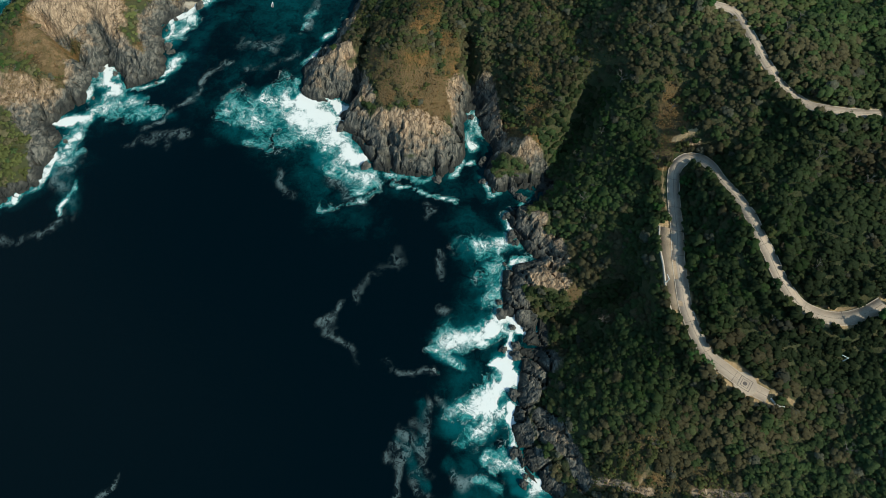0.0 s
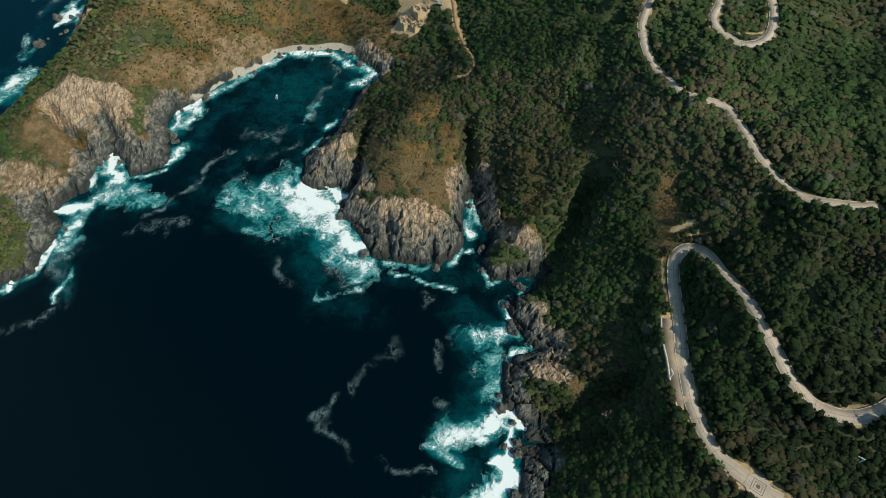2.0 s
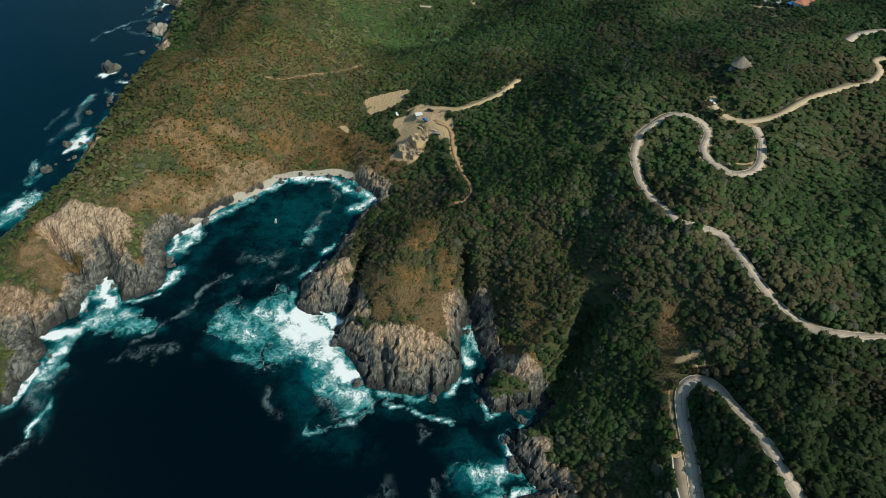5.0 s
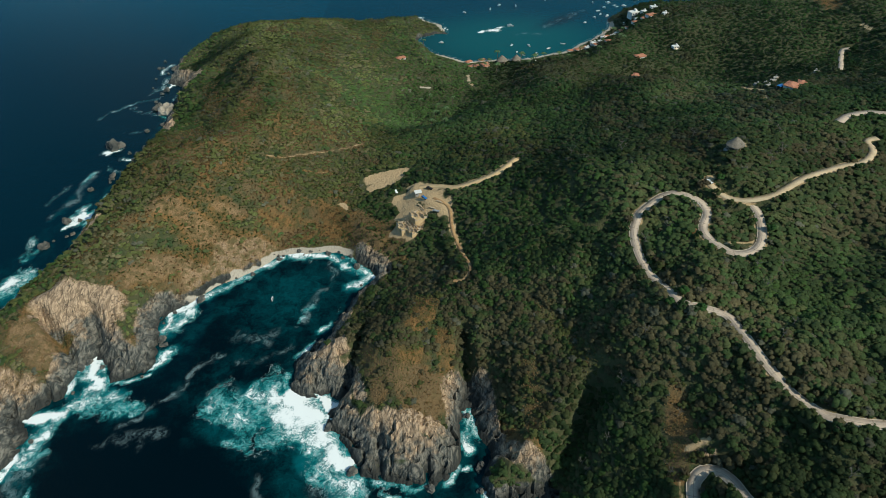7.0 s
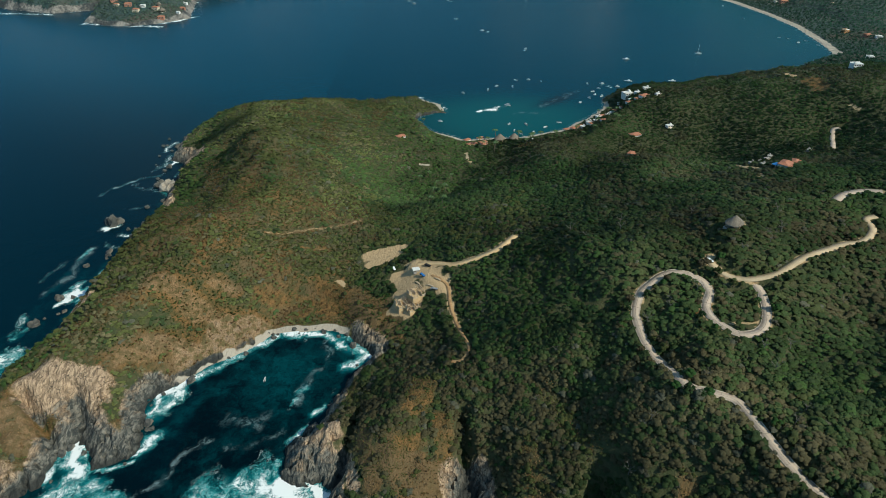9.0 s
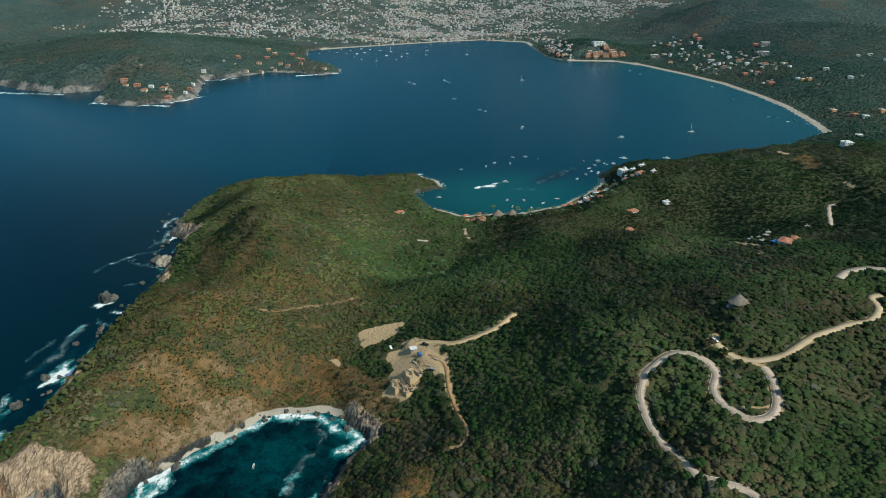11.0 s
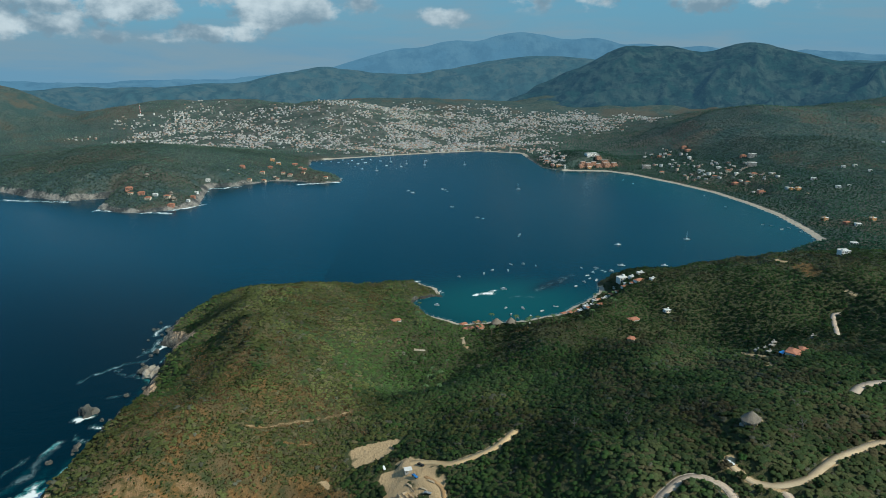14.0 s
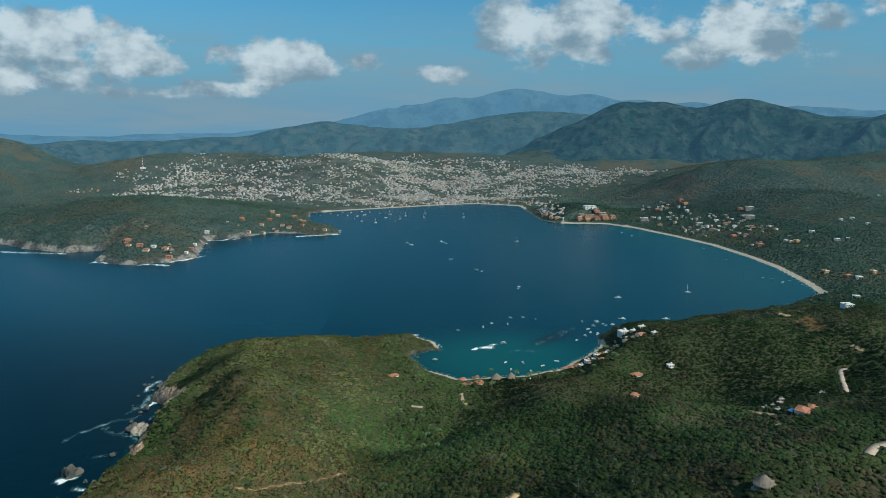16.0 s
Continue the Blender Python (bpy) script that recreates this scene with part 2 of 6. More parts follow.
def sea_material():
    m, tree, bsdf, place = material("sea_water")
    foam, aired, bay = parts_of(tree, "surf")
    shoal, drift, reef = parts_of(tree, "shoal")
    bend = node(tree, "ShaderNodeTexNoise", {"Vector": place, "Scale": 0.09, "Detail": 5.0, "Roughness": 0.6})
    bent = node(tree, "ShaderNodeVectorMath", {0: place, 1: node(tree, "ShaderNodeVectorMath", {0: bend.outputs["Color"], "Scale": 26.0}, operation="SCALE").outputs[0]}, operation="ADD").outputs[0]
    n = noise_node(tree, bent, 0.075, 6.0, 0.56, 0.3)
    fine = noise_node(tree, bent, 0.5, 6.0, 0.65, 0.6)
    mid = noise_node(tree, bent, 0.24, 6.0, 0.58, 0.5)

    def strand(v, wide):
        return span(tree, math_node(tree, "ABSOLUTE", math_node(tree, "SUBTRACT", v, 0.5)), wide, 0.0)

    broad = noise_node(tree, node(tree, "ShaderNodeMapping", {"Vector": bent, "Scale": (1.0, 0.6, 1.0), "Rotation": (0, 0, 0.6)}).outputs[0], 0.13, 4.0, 0.5, 0.8)
    tight = noise_node(tree, bent, 0.42, 4.0, 0.55, 0.9)
    net = math_node(tree, "MAXIMUM", strand(broad, 0.045), math_node(tree, "MULTIPLY", strand(tight, 0.06), 0.8))
    churn = math_node(tree, "ADD", math_node(tree, "MULTIPLY", math_node(tree, "SUBTRACT", n, 0.5), 1.15),
                      math_node(tree, "ADD", math_node(tree, "MULTIPLY", math_node(tree, "SUBTRACT", mid, 0.5), 0.60), math_node(tree, "MULTIPLY", math_node(tree, "SUBTRACT", fine, 0.5), 0.45)))
    field = math_node(tree, "ADD", foam, churn)
    alive = span(tree, foam, 0.03, 0.20)
    milk = math_node(tree, "ADD", 0.25, math_node(tree, "MULTIPLY", span(tree, aired, 0.1, 0.5), 0.75))
    pale = math_node(tree, "MULTIPLY", math_node(tree, "MULTIPLY", span(tree, field, 0.0, 0.46), alive), milk)
    core = span(tree, math_node(tree, "ADD", field, math_node(tree, "MULTIPLY", math_node(tree, "SUBTRACT", net, 0.3), 0.20)), 0.46, 0.78)
    lace = math_node(tree, "MULTIPLY", net, span(tree, field, 0.20, 0.60, 0.0, 0.55))
    rim = math_node(tree, "MULTIPLY", span(tree, math_node(tree, "ABSOLUTE", math_node(tree, "SUBTRACT", field, 0.12)), 0.05, 0.0), math_node(tree, "MULTIPLY", span(tree, mid, 0.46, 0.62), 0.40))
    white = math_node(tree, "MULTIPLY", math_node(tree, "MAXIMUM", math_node(tree, "MAXIMUM", core, lace), rim), alive)
    film = math_node(tree, "MULTIPLY", drift, math_node(tree, "ADD", math_node(tree, "MULTIPLY", strand(broad, 0.09), 1.0), span(tree, mid, 0.46, 0.70, 0.04, 0.40)), clamp=True)
    deep = blend(tree, bay, (0.00035, 0.0046, 0.0078), (0.0014, 0.036, 0.060))
    deep = blend(tree, shoal, deep, (0.007, 0.078, 0.084))
    deep = blend(tree, math_node(tree, "MULTIPLY", reef, span(tree, mid, 0.30, 0.55)), deep, (0.010, 0.022, 0.026))
    milky = blend(tree, span(tree, math_node(tree, "ADD", math_node(tree, "MULTIPLY", fine, 0.5), math_node(tree, "MULTIPLY", mid, 0.5)), 0.38, 0.62), (0.006, 0.095, 0.105), (0.050, 0.320, 0.315))
    stirred = math_node(tree, "MULTIPLY", aired, span(tree, math_node(tree, "ADD", churn, aired), 0.10, 1.0))
    water = blend(tree, stirred, deep, (0.006, 0.092, 0.106))
    water = blend(tree, pale, water, milky)
    water = blend(tree, film, water, (0.26, 0.36, 0.37))
    color = blend(tree, white, water, (0.84, 0.87, 0.86))
    rough = math_node(tree, "ADD", 0.22, math_node(tree, "MULTIPLY", white, 0.6))
    swell = math_node(tree, "ADD", math_node(tree, "MULTIPLY", noise_node(tree, place, 0.35, 5.0, 0.6, 0.4), 0.7), math_node(tree, "ADD", math_node(tree, "MULTIPLY", noise_node(tree, place, 0.06, 3.0), 1.5), math_node(tree, "MULTIPLY", white, 0.7)))
    finish(tree, bsdf, color, rough, swell, 0.35, 0.5, 0.13)
    bsdf.inputs["IOR"].default_value = 1.33
    return m


def leaf_material():
    m, tree, bsdf, place = material("leaves")
    tint = node(tree, "ShaderNodeAttribute", attribute_name="tint").outputs["Color"]
    leaf = node(tree, "ShaderNodeNewGeometry").outputs["Random Per Island"]
    n = noise_node(tree, place, 0.9, 3.0)
    fleck = noise_node(tree, place, 2.6, 3.0, 0.6)
    shade = math_node(tree, "ADD", math_node(tree, "MULTIPLY", leaf, 0.22), math_node(tree, "MULTIPLY_ADD", n, 0.6, 0.22))
    shade = math_node(tree, "ADD", shade, span(tree, fleck, 0.36, 0.66, 0.26, 0.72))
    color = blend(tree, 1.0, tint, node(tree, "ShaderNodeCombineColor", {0: shade, 1: shade, 2: shade}).outputs[0], "MULTIPLY")
    finish(tree, bsdf, color, 0.7, fleck, 0.45, 0.3, 0.1)
    through_leaf = node(tree, "ShaderNodeBsdfTranslucent", {"Color": color})
    both = node(tree, "ShaderNodeMixShader", {0: 0.38, 1: bsdf.outputs[0], 2: through_leaf.outputs[0]})
    tree.links.new(both.outputs[0], tree.nodes["Material Output"].inputs[0])
    return m


def road_material(name, light, dark):
    m, tree, bsdf, place = material(name)
    a, b = noise_node(tree, place, 0.12, 5.0), noise_node(tree, place, 1.8, 5.0, 0.65)
    mixf = math_node(tree, "ADD", math_node(tree, "MULTIPLY", a, 0.55), math_node(tree, "MULTIPLY", b, 0.45))
    finish(tree, bsdf, blend(tree, span(tree, mixf, 0.36, 0.64), dark, light), 0.85, b, 0.3, 0.08, 0.2)
    return m


GROUND, SEA, LEAVES = ground_material(), sea_material(), leaf_material()
CONCRETE = road_material("road_concrete", (0.54, 0.43, 0.33), (0.39, 0.315, 0.25))
DIRT = road_material("track_dirt", (0.62, 0.45, 0.25), (0.46, 0.32, 0.17))
EARTH = road_material("path_earth", (0.46, 0.29, 0.14), (0.22, 0.13, 0.065))
GRAVEL = road_material("road_gravel", (0.58, 0.45, 0.29), (0.42, 0.32, 0.20))
KERB = plain("kerb_stone", (0.56, 0.48, 0.39), 0.8, 0.2, 0.8)
BARK = plain("bark", (0.13, 0.10, 0.075), 0.9, 0.3, 3.0)

# ---- the shape of the land ----
# Plan of the shoreline, in metres, walked with the land on the right hand
COAST_EAST = [(60, -300), (52, -80), (48, 0), (44, 29), (37, 38), (32, 49), (32, 65), (35, 79), (40, 93), (34, 99), (41, 106), (44, 109),
              (33, 117), (31, 129), (33, 142), (40, 146), (52, 149), (43, 156), (40, 166), (36, 177), (53, 187), (55, 194),
              (29, 191), (25, 203), (29, 214), (31, 223), (25, 235), (23, 252), (20, 252), (17, 239), (16, 217), (11, 207)]
COAST_POINT = [(-6, 202), (-26, 208), (-39, 210), (-46, 225), (-53, 237), (-63, 244), (-59, 253), (-61, 264), (-75, 261),
               (-89, 272), (-85, 293), (-71, 310), (-62, 323), (-60, 338), (-51, 354), (-38, 368), (-49, 381), (-60, 393)]
COAST_COVE = [(-71, 399), (-89, 398), (-106, 399), (-116, 395), (-125, 383), (-140, 372), (-154, 361), (-167, 345), (-177, 338),
              (-182, 328), (-179, 314), (-173, 300), (-175, 286), (-185, 279), (-196, 278), (-203, 287), (-209, 297),
              (-214, 295), (-220, 289), (-219, 278), (-219, 266), (-232, 256), (-235, 249), (-226, 240), (-226, 230),
              (-231, 219), (-232, 206), (-241, 198)]
COAST_WEST = [(-262, 185), (-290, 200), (-304, 250), (-300, 310), (-291, 355), (-278, 390), (-276, 430), (-280, 461), (-278, 483),
              (-271, 519), (-269, 560), (-269, 606), (-278, 656), (-281, 705), (-301, 718), (-304, 765), (-300, 809), (-270, 860),
              (-220, 893), (-150, 912), (-61, 925), (-11, 928), (19, 902), (28, 864), (10, 864), (-10, 851), (-13, 836)]
COAST_BAY = [(6, 800), (48, 768), (84, 773), (128, 777), (176, 799), (214, 836), (250, 881), (256, 915), (286, 941), (331, 959),
             (357, 944), (411, 950), (485, 985), (565, 1030), (645, 1085), (725, 1144), (742, 1220), (759, 1347), (755, 1464),
             (736, 1602), (688, 1740), (625, 1883), (562, 1959), (427, 1975), (379, 2045), (369, 2210), (358, 2402), (207, 2474),
             (56, 2430), (-109, 2357), (-264, 2289), (-391, 2224)]
COAST_FAR = [(-379, 2096), (-333, 1980), (-252, 1884), (-232, 1808), (-282, 1765), (-351, 1803), (-432, 1815), (-505, 1738),
             (-573, 1708), (-523, 1481), (-570, 1435), (-621, 1408), (-679, 1415), (-743, 1458), (-768, 1580), (-850, 1542),
             (-968, 1587), (-1083, 1663), (-1400, 1760), (-2200, 1900), (-7000, 2300)]
LAND_BACK = [(-7000, 8000), (8000, 8000), (8000, -300)]


def value_noise(x, y, seed=0):
    """Smooth noise from -1 to 1, one cell a unit."""
    xi, yi = np.floor(x), np.floor(y)
    fx, fy = x - xi, y - yi
    fx, fy = fx * fx * (3 - 2 * fx), fy * fy * (3 - 2 * fy)

    def cell(i, j):
        h = np.sin(i * 127.1 + j * 311.7 + seed * 74.7) * 43758.5453
        return (h - np.floor(h)) * 2 - 1
    a, b = cell(xi, yi), cell(xi + 1, yi)
    c, d = cell(xi, yi + 1), cell(xi + 1, yi + 1)
    return (a + (b - a) * fx) * (1 - fy) + (c + (d - c) * fx) * fy


def fbm(x, y, size, octaves=4, seed=0):
    total, amp, norm = 0.0, 1.0, 0.0
    for k in range(octaves):
        total = total + amp * value_noise(x / size + 17.3 * k, y / size - 9.1 * k, seed + k)
        norm, amp, size = norm + amp, amp * 0.5, size * 0.5
    return total / norm


def ridged(x, y, size, octaves=3, seed=0):
    total, amp, norm = 0.0, 1.0, 0.0
    for k in range(octaves):
        total = total + amp * (1 - np.abs(value_noise(x / size + 5.7 * k, y / size + 3.3 * k, seed + k)))
        norm, amp, size = norm + amp, amp * 0.5, size * 0.5
    return total / norm


def smooth(a, b, v):
    k = np.clip((v - a) / (b - a), 0, 1)
    return k * k * (3 - 2 * k)


def line_distance(x, y, line):
    """Distance to a line of plan points, and how far along it (0 to 1 by points) the nearest place is."""
    best, where = np.full(x.shape, 1e9), np.zeros(x.shape)
    for k, ((ax, ay), (bx, by)) in enumerate(zip(line[:-1], line[1:])):
        dx, dy = bx - ax, by - ay
        u = np.clip(((x - ax) * dx + (y - ay) * dy) / (dx * dx + dy * dy), 0, 1)
        d = (x - ax - u * dx) ** 2 + (y - ay - u * dy) ** 2
        near = d < best
        best[near], where[near] = d[near], (k + u[near])
    return np.sqrt(best), where


def inside(x, y, ring):
    odd = np.zeros(x.shape, bool)
    for (ax, ay), (bx, by) in zip(ring, ring[1:] + ring[:1]):
        if ay != by:
            odd ^= ((ay > y) != (by > y)) & (x < (bx - ax) * (y - ay) / (by - ay) + ax)
    return odd


COAST = COAST_EAST + COAST_POINT + COAST_COVE + COAST_WEST + COAST_BAY + COAST_FAR


def coast_distance(x, y):
    """Metres inland, negative at sea; the shoreline is frayed by rocks."""
    wx = x + 2.2 * fbm(x, y, 13, 3, 3)
    wy = y + 2.2 * fbm(x, y, 13, 3, 8)
    d, _ = line_distance(wx, wy, COAST)
    return np.where(inside(wx, wy, COAST + LAND_BACK), d, -d)


# Swells of the ground: x, y, radius, height (metres)
RIDGES = [(400, 340, 260, 117), (-320, 580, 170, 85), (680, 780, 170, 75), (80, 660, 110, -20), (360, 620, 110, -28),
          (-40, 380, 70, -32), (360, 340, 70, -33), (200, -60, 70, 23), (400, 860, 110, 17)]
KNOLLS_SOUTH = [(320, -20, 45, 16), (120, -20, 32, 7), (160, 60, 32, -15), (120, 100, 32, 7), (40, 140, 45, -25), (160, 140, 32, 13),
                (80, 180, 32, -9), (0, 220, 32, -16), (160, 220, 32, 8), (120, 260, 32, 22), (-40, 260, 32, 10), (160, 260, 32, 8),
                (240, 300, 32, -17), (0, 300, 32, 10), (80, 300, 32, 6), (-160, 340, 32, -27), (120, 380, 32, 19), (200, 380, 32, 12),
                (-200, 380, 32, 8), (0, 420, 32, 18), (80, 420, 45, 9), (-80, 500, 45, -13), (-200, 540, 32, -13), (200, 540, 45, -6)]
KNOLLS_NORTH = [(320, 540, 32, 11), (-240, 580, 45, -37), (-40, 580, 32, -11), (600, 580, 45, 7), (0, 620, 32, -20), (-160, 620, 32, 28),
                (120, 620, 32, 9), (240, 660, 45, -14), (-40, 660, 32, -12), (440, 660, 32, -12), (-280, 740, 32, -41), (-160, 820, 45, 14),
                (640, 860, 45, -15), (150, 695, 42, 18), (225, 590, 36, 14), (320, 700, 45, -15)]


# Hills across the bay: x, y, half width, half depth, height
FAR_HILLS = [(-900, 2000, 330, 260, 80), (-700, 1640, 150, 90, 42), (-300, 1830, 60, 50, 18), (-2230, 3250, 260, 220, 225), (-1468, 3300, 190, 200, 95),
             (-1000, 3500, 260, 220, 105), (-438, 3200, 250, 240, 130), (1150, 2330, 200, 300, 150), (1700, 2300, 300, 330, 205),
             (1250, 1600, 300, 260, 45), (520, 2150, 80, 130, 40), (1500, 3000, 320, 200, 60)]
# Clefts and gullies: from, to, half width, depth
GULLIES = [(45, 110, 97, 124, 9, 20), (52, 186, 88, 236, 9, 18), (22, 250, 20, 290, 4, 16), (-220, 290, -251, 318, 3.5, 12), (-208, 299, -222, 322, 4, 9),
           (-52, 262, -42, 300, 3.5, 11), (-63, 247, -50, 266, 4, 9), (41, 100, 70, 98, 7, 9), (-28, 210, -29, 228, 2.5, 6), (-2, 203, -3, 216, 1.8, 5), (5, 204, 6, 214, 1.5, 4)]
# Shores that are flat sand: x, y, radius
BEACHES = [(-90, 408, 34), (60, 775, 60), (150, 790, 70), (225, 860, 50), (735, 1250, 130), (760, 1420, 150), (735, 1600, 150),
           (660, 1800, 140), (540, 1975, 110), (300, 2450, 170), (60, 2430, 200), (-200, 2310, 170), (10, 900, 30)]


def hills(x, y):
    h = np.zeros(x.shape)
    for cx, cy, r, top in RIDGES + KNOLLS_SOUTH + KNOLLS_NORTH:
        h += top * np.exp(-((x - cx) ** 2 + (y - cy) ** 2) / (2.0 * r * r))
    for cx, cy, rx, ry, top in FAR_HILLS:
        h += top * np.exp(-((x - cx) / rx) ** 2 / 2 - ((y - cy) / ry) ** 2 / 2)
    far = np.hypot(x, y)
    h += 120 * np.clip((far - 2750) / 1250, 0, 1.1) ** 1.3 * (0.40 + 0.60 * smooth(-0.40, -0.05, x / np.maximum(y, 1)))
    wild = smooth(1000, 3500, far)
    h += (1 - wild) * 3.0 * fbm(x, y, 45, 3, 21) + wild * (6 + 0.10 * h) * fbm(x, y, 420, 5, 31)
    h += 16 * fbm(x, y, 150, 3, 61) * smooth(450, 560, y) * smooth(90, 200, x) * (1 - smooth(800, 1000, far)) * (1 - np.exp(-((x - 430) / 80) ** 2 - ((y - 640) / 80) ** 2))
    h += smooth(60, 200, h) * smooth(1500, 2500, far) * 45 * (ridged(x, y, 520, 4, 44) - 0.66)
    h += smooth(25, 90, h) * smooth(1200, 1800, far) * 28 * (ridged(x, y, 290, 4, 47) - 0.66)
    return np.maximum(h, 3.5)


def beachness(x, y):
    b = np.zeros(x.shape)
    for cx, cy, r in BEACHES:
        b = np.maximum(b, np.exp(-((x - cx) ** 2 + (y - cy) ** 2) / (r * r)))
    return smooth(0.15, 0.6, b)


def cove_shore(x, y):
    """Where the slope runs down to the cove without a cliff."""
    return smooth(0.2, 0.7, np.exp(-((x + 135) / 58) ** 2 - ((y - 372) / 48) ** 2))


def plates(x, y, size, seed):
    """Jointed rock: for each point its block's random level, the tilt within the block, and how near a joint is (0 at the joint)."""
    px, py = (0.8 * x + 0.6 * y) / size, (0.8 * y - 0.6 * x) / (1.7 * size)
    px, py = px + 0.25 * value_noise(px * 1.7, py * 1.7, seed), py + 0.25 * value_noise(px * 1.7 + 9, py * 1.7, seed)
    xi, yi = np.floor(px), np.floor(py)
    first, second = np.full(x.shape, 9.0), np.full(x.shape, 9.0)
    level, tilt = np.zeros(x.shape), np.zeros(x.shape)
    for i in (-1, 0, 1):
        for j in (-1, 0, 1):
            cx, cy = xi + i, yi + j
            r = [np.modf(np.abs(np.sin(cx * a + cy * b + seed) * 43758.5453))[0] for a, b in ((127.1, 311.7), (269.5, 183.3), (419.2, 371.9), (93.7, 251.1))]
            ox, oy = px - cx - r[0], py - cy - r[1]
            d = np.hypot(ox, oy)
            near = d < first
            second = np.where(near, first, np.minimum(second, d))
            level, tilt = np.where(near, r[2], level), np.where(near, ox * (r[3] - 0.5) + oy * (r[2] - 0.5), tilt)
            first = np.where(near, d, first)
    return level - 0.5, tilt, smooth(0.0, 0.11, second - first)


def base_height(x, y, d):
    """Height of the ground without roads; below nought at sea."""
    h, sand = hills(x, y), beachness(x, y)
    steep = (1.25 + 0.55 * fbm(x, y, 26, 2, 5)) * (1 - sand) + 0.10 * sand
    steep = steep * (1 - 0.4 * cove_shore(x, y))
    steep = np.where((np.hypot(x, y) > 1050) & ((x > -480) | (y > 1790)), np.minimum(steep, 0.5), steep)
    land = h * (1 - np.exp(-np.maximum(d, 0) * steep / h))
    rough = smooth(-4, 3, d) * (1 - smooth(14, 34, d)) * (1 - sand) * (1 - 0.6 * smooth(900, 1400, np.hypot(x, y)))
    for ax, ay, bx, by, w, deep in GULLIES:
        dx, dy = bx - ax, by - ay
        u = np.clip(((x - ax) * dx + (y - ay) * dy) / (dx * dx + dy * dy), 0, 1)
        land = land - np.minimum(deep, 0.8 * land) * np.exp(-((x - ax - u * dx) ** 2 + (y - ay - u * dy) ** 2) / (w * w))
    rough = rough * (1 - 0.75 * cove_shore(x, y))
    relief = np.zeros(x.shape)
    sel = np.flatnonzero(rough > 0.02)
    if len(sel):
        qx, qy = x[sel], y[sel]
        l1, t1, j1 = plates(qx, qy, 9.5, 3.0)
        l2, t2, j2 = plates(qx, qy, 3.6, 8.0)
        relief[sel] = 3.4 * l1 + 2.6 * t1 - 3.4 * (1 - j1) + 1.1 * l2 + 1.2 * t2 - 1.0 * (1 - j2) + 1.8 * fbm(qx, qy, 14, 2, 71)
    land = land + rough * relief
    return np.where(d > 0, land + 0.15, np.maximum(-14, d * 0.55 - 0.5 + rough * relief * 0.55))


def ground(x, y):
    """Height of the bare ground at one plan point."""
    x, y = np.array([float(x)]), np.array([float(y)])
    return float(base_height(x, y, coast_distance(x, y))[0])


# ---- roads and tracks, in plan ----
ROAD_LOW = [
    (137.5, 63.8), (130.9, 68.1), (123.4, 74.6), (116.0, 82.0), (113.0, 90.3), (111.1, 98.1), (109.9, 105.9), (110.1, 116.6),
    (110.7, 129.9), (114.4, 147.7), (116.4, 163.8), (117.6, 173.2), (119.8, 179.8), (124.9, 183.5), (130.5, 182.5), (134.1, 176.9),
    (135.6, 166.1), (139.1, 155.2), (141.5, 143.1), (142.2, 131.0), (144.9, 122.8), (147.2, 114.2), (149.9, 107.3), (154.5, 99.7),
    (162.6, 94.9), (171.5, 92.9), (180.0, 94.2), (188.0, 97.8)]
ROAD_HIGH = [
    (206.6, 185.5), (190.7, 186.2), (177.1, 190.7), (172.3, 196.4), (167.5, 204.3), (163.4, 213.7), (160.0, 222.8), (157.9, 231.2),
    (156.7, 242.6), (154.7, 255.3), (144.3, 259.2), (131.9, 262.8), (129.6, 284.9), (126.6, 298.2), (125.2, 314.6), (125.9, 329.2),
    (132.1, 343.0), (139.5, 349.0), (148.9, 354.0), (157.6, 354.9), (165.3, 351.1), (171.5, 345.3), (171.7, 336.0), (164.7, 323.7),
    (164.1, 313.8), (168.0, 304.8), (173.9, 298.4), (183.9, 299.8), (192.9, 307.3), (199.1, 319.6), (201.8, 332.8), (200.9, 341.1)]
ROAD_CREST = [
    (181.5, 364.1), (179.4, 359.0), (182.8, 353.1), (188.3, 346.7), (199.2, 343.3), (214.7, 344.8), (229.6, 353.6), (242.6, 360.5),
    (267.2, 371.5), (287.3, 377.3), (303.3, 392.5), (305.6, 404.7), (314.2, 407.3)]
TRACK_SITE = [
    (68.6, 448.9), (54.3, 432.9), (37.3, 427.1), (20.4, 425.6), (5.7, 433.9), (-7.4, 437.4)]
PATH_SITE = [
    (3.3, 419.0), (14.3, 407.0), (16.2, 388.9), (19.3, 374.2), (24.5, 352.2), (26.8, 338.6), (21.1, 328.4), (15.2, 329.1)]
TRACK_HILL = [
    (300.3, 432.7), (314.6, 444.3), (330.7, 449.4), (343.0, 445.5)]
DRIVE = [
    (403, 601), (433, 650), (445, 670), (454, 669)]

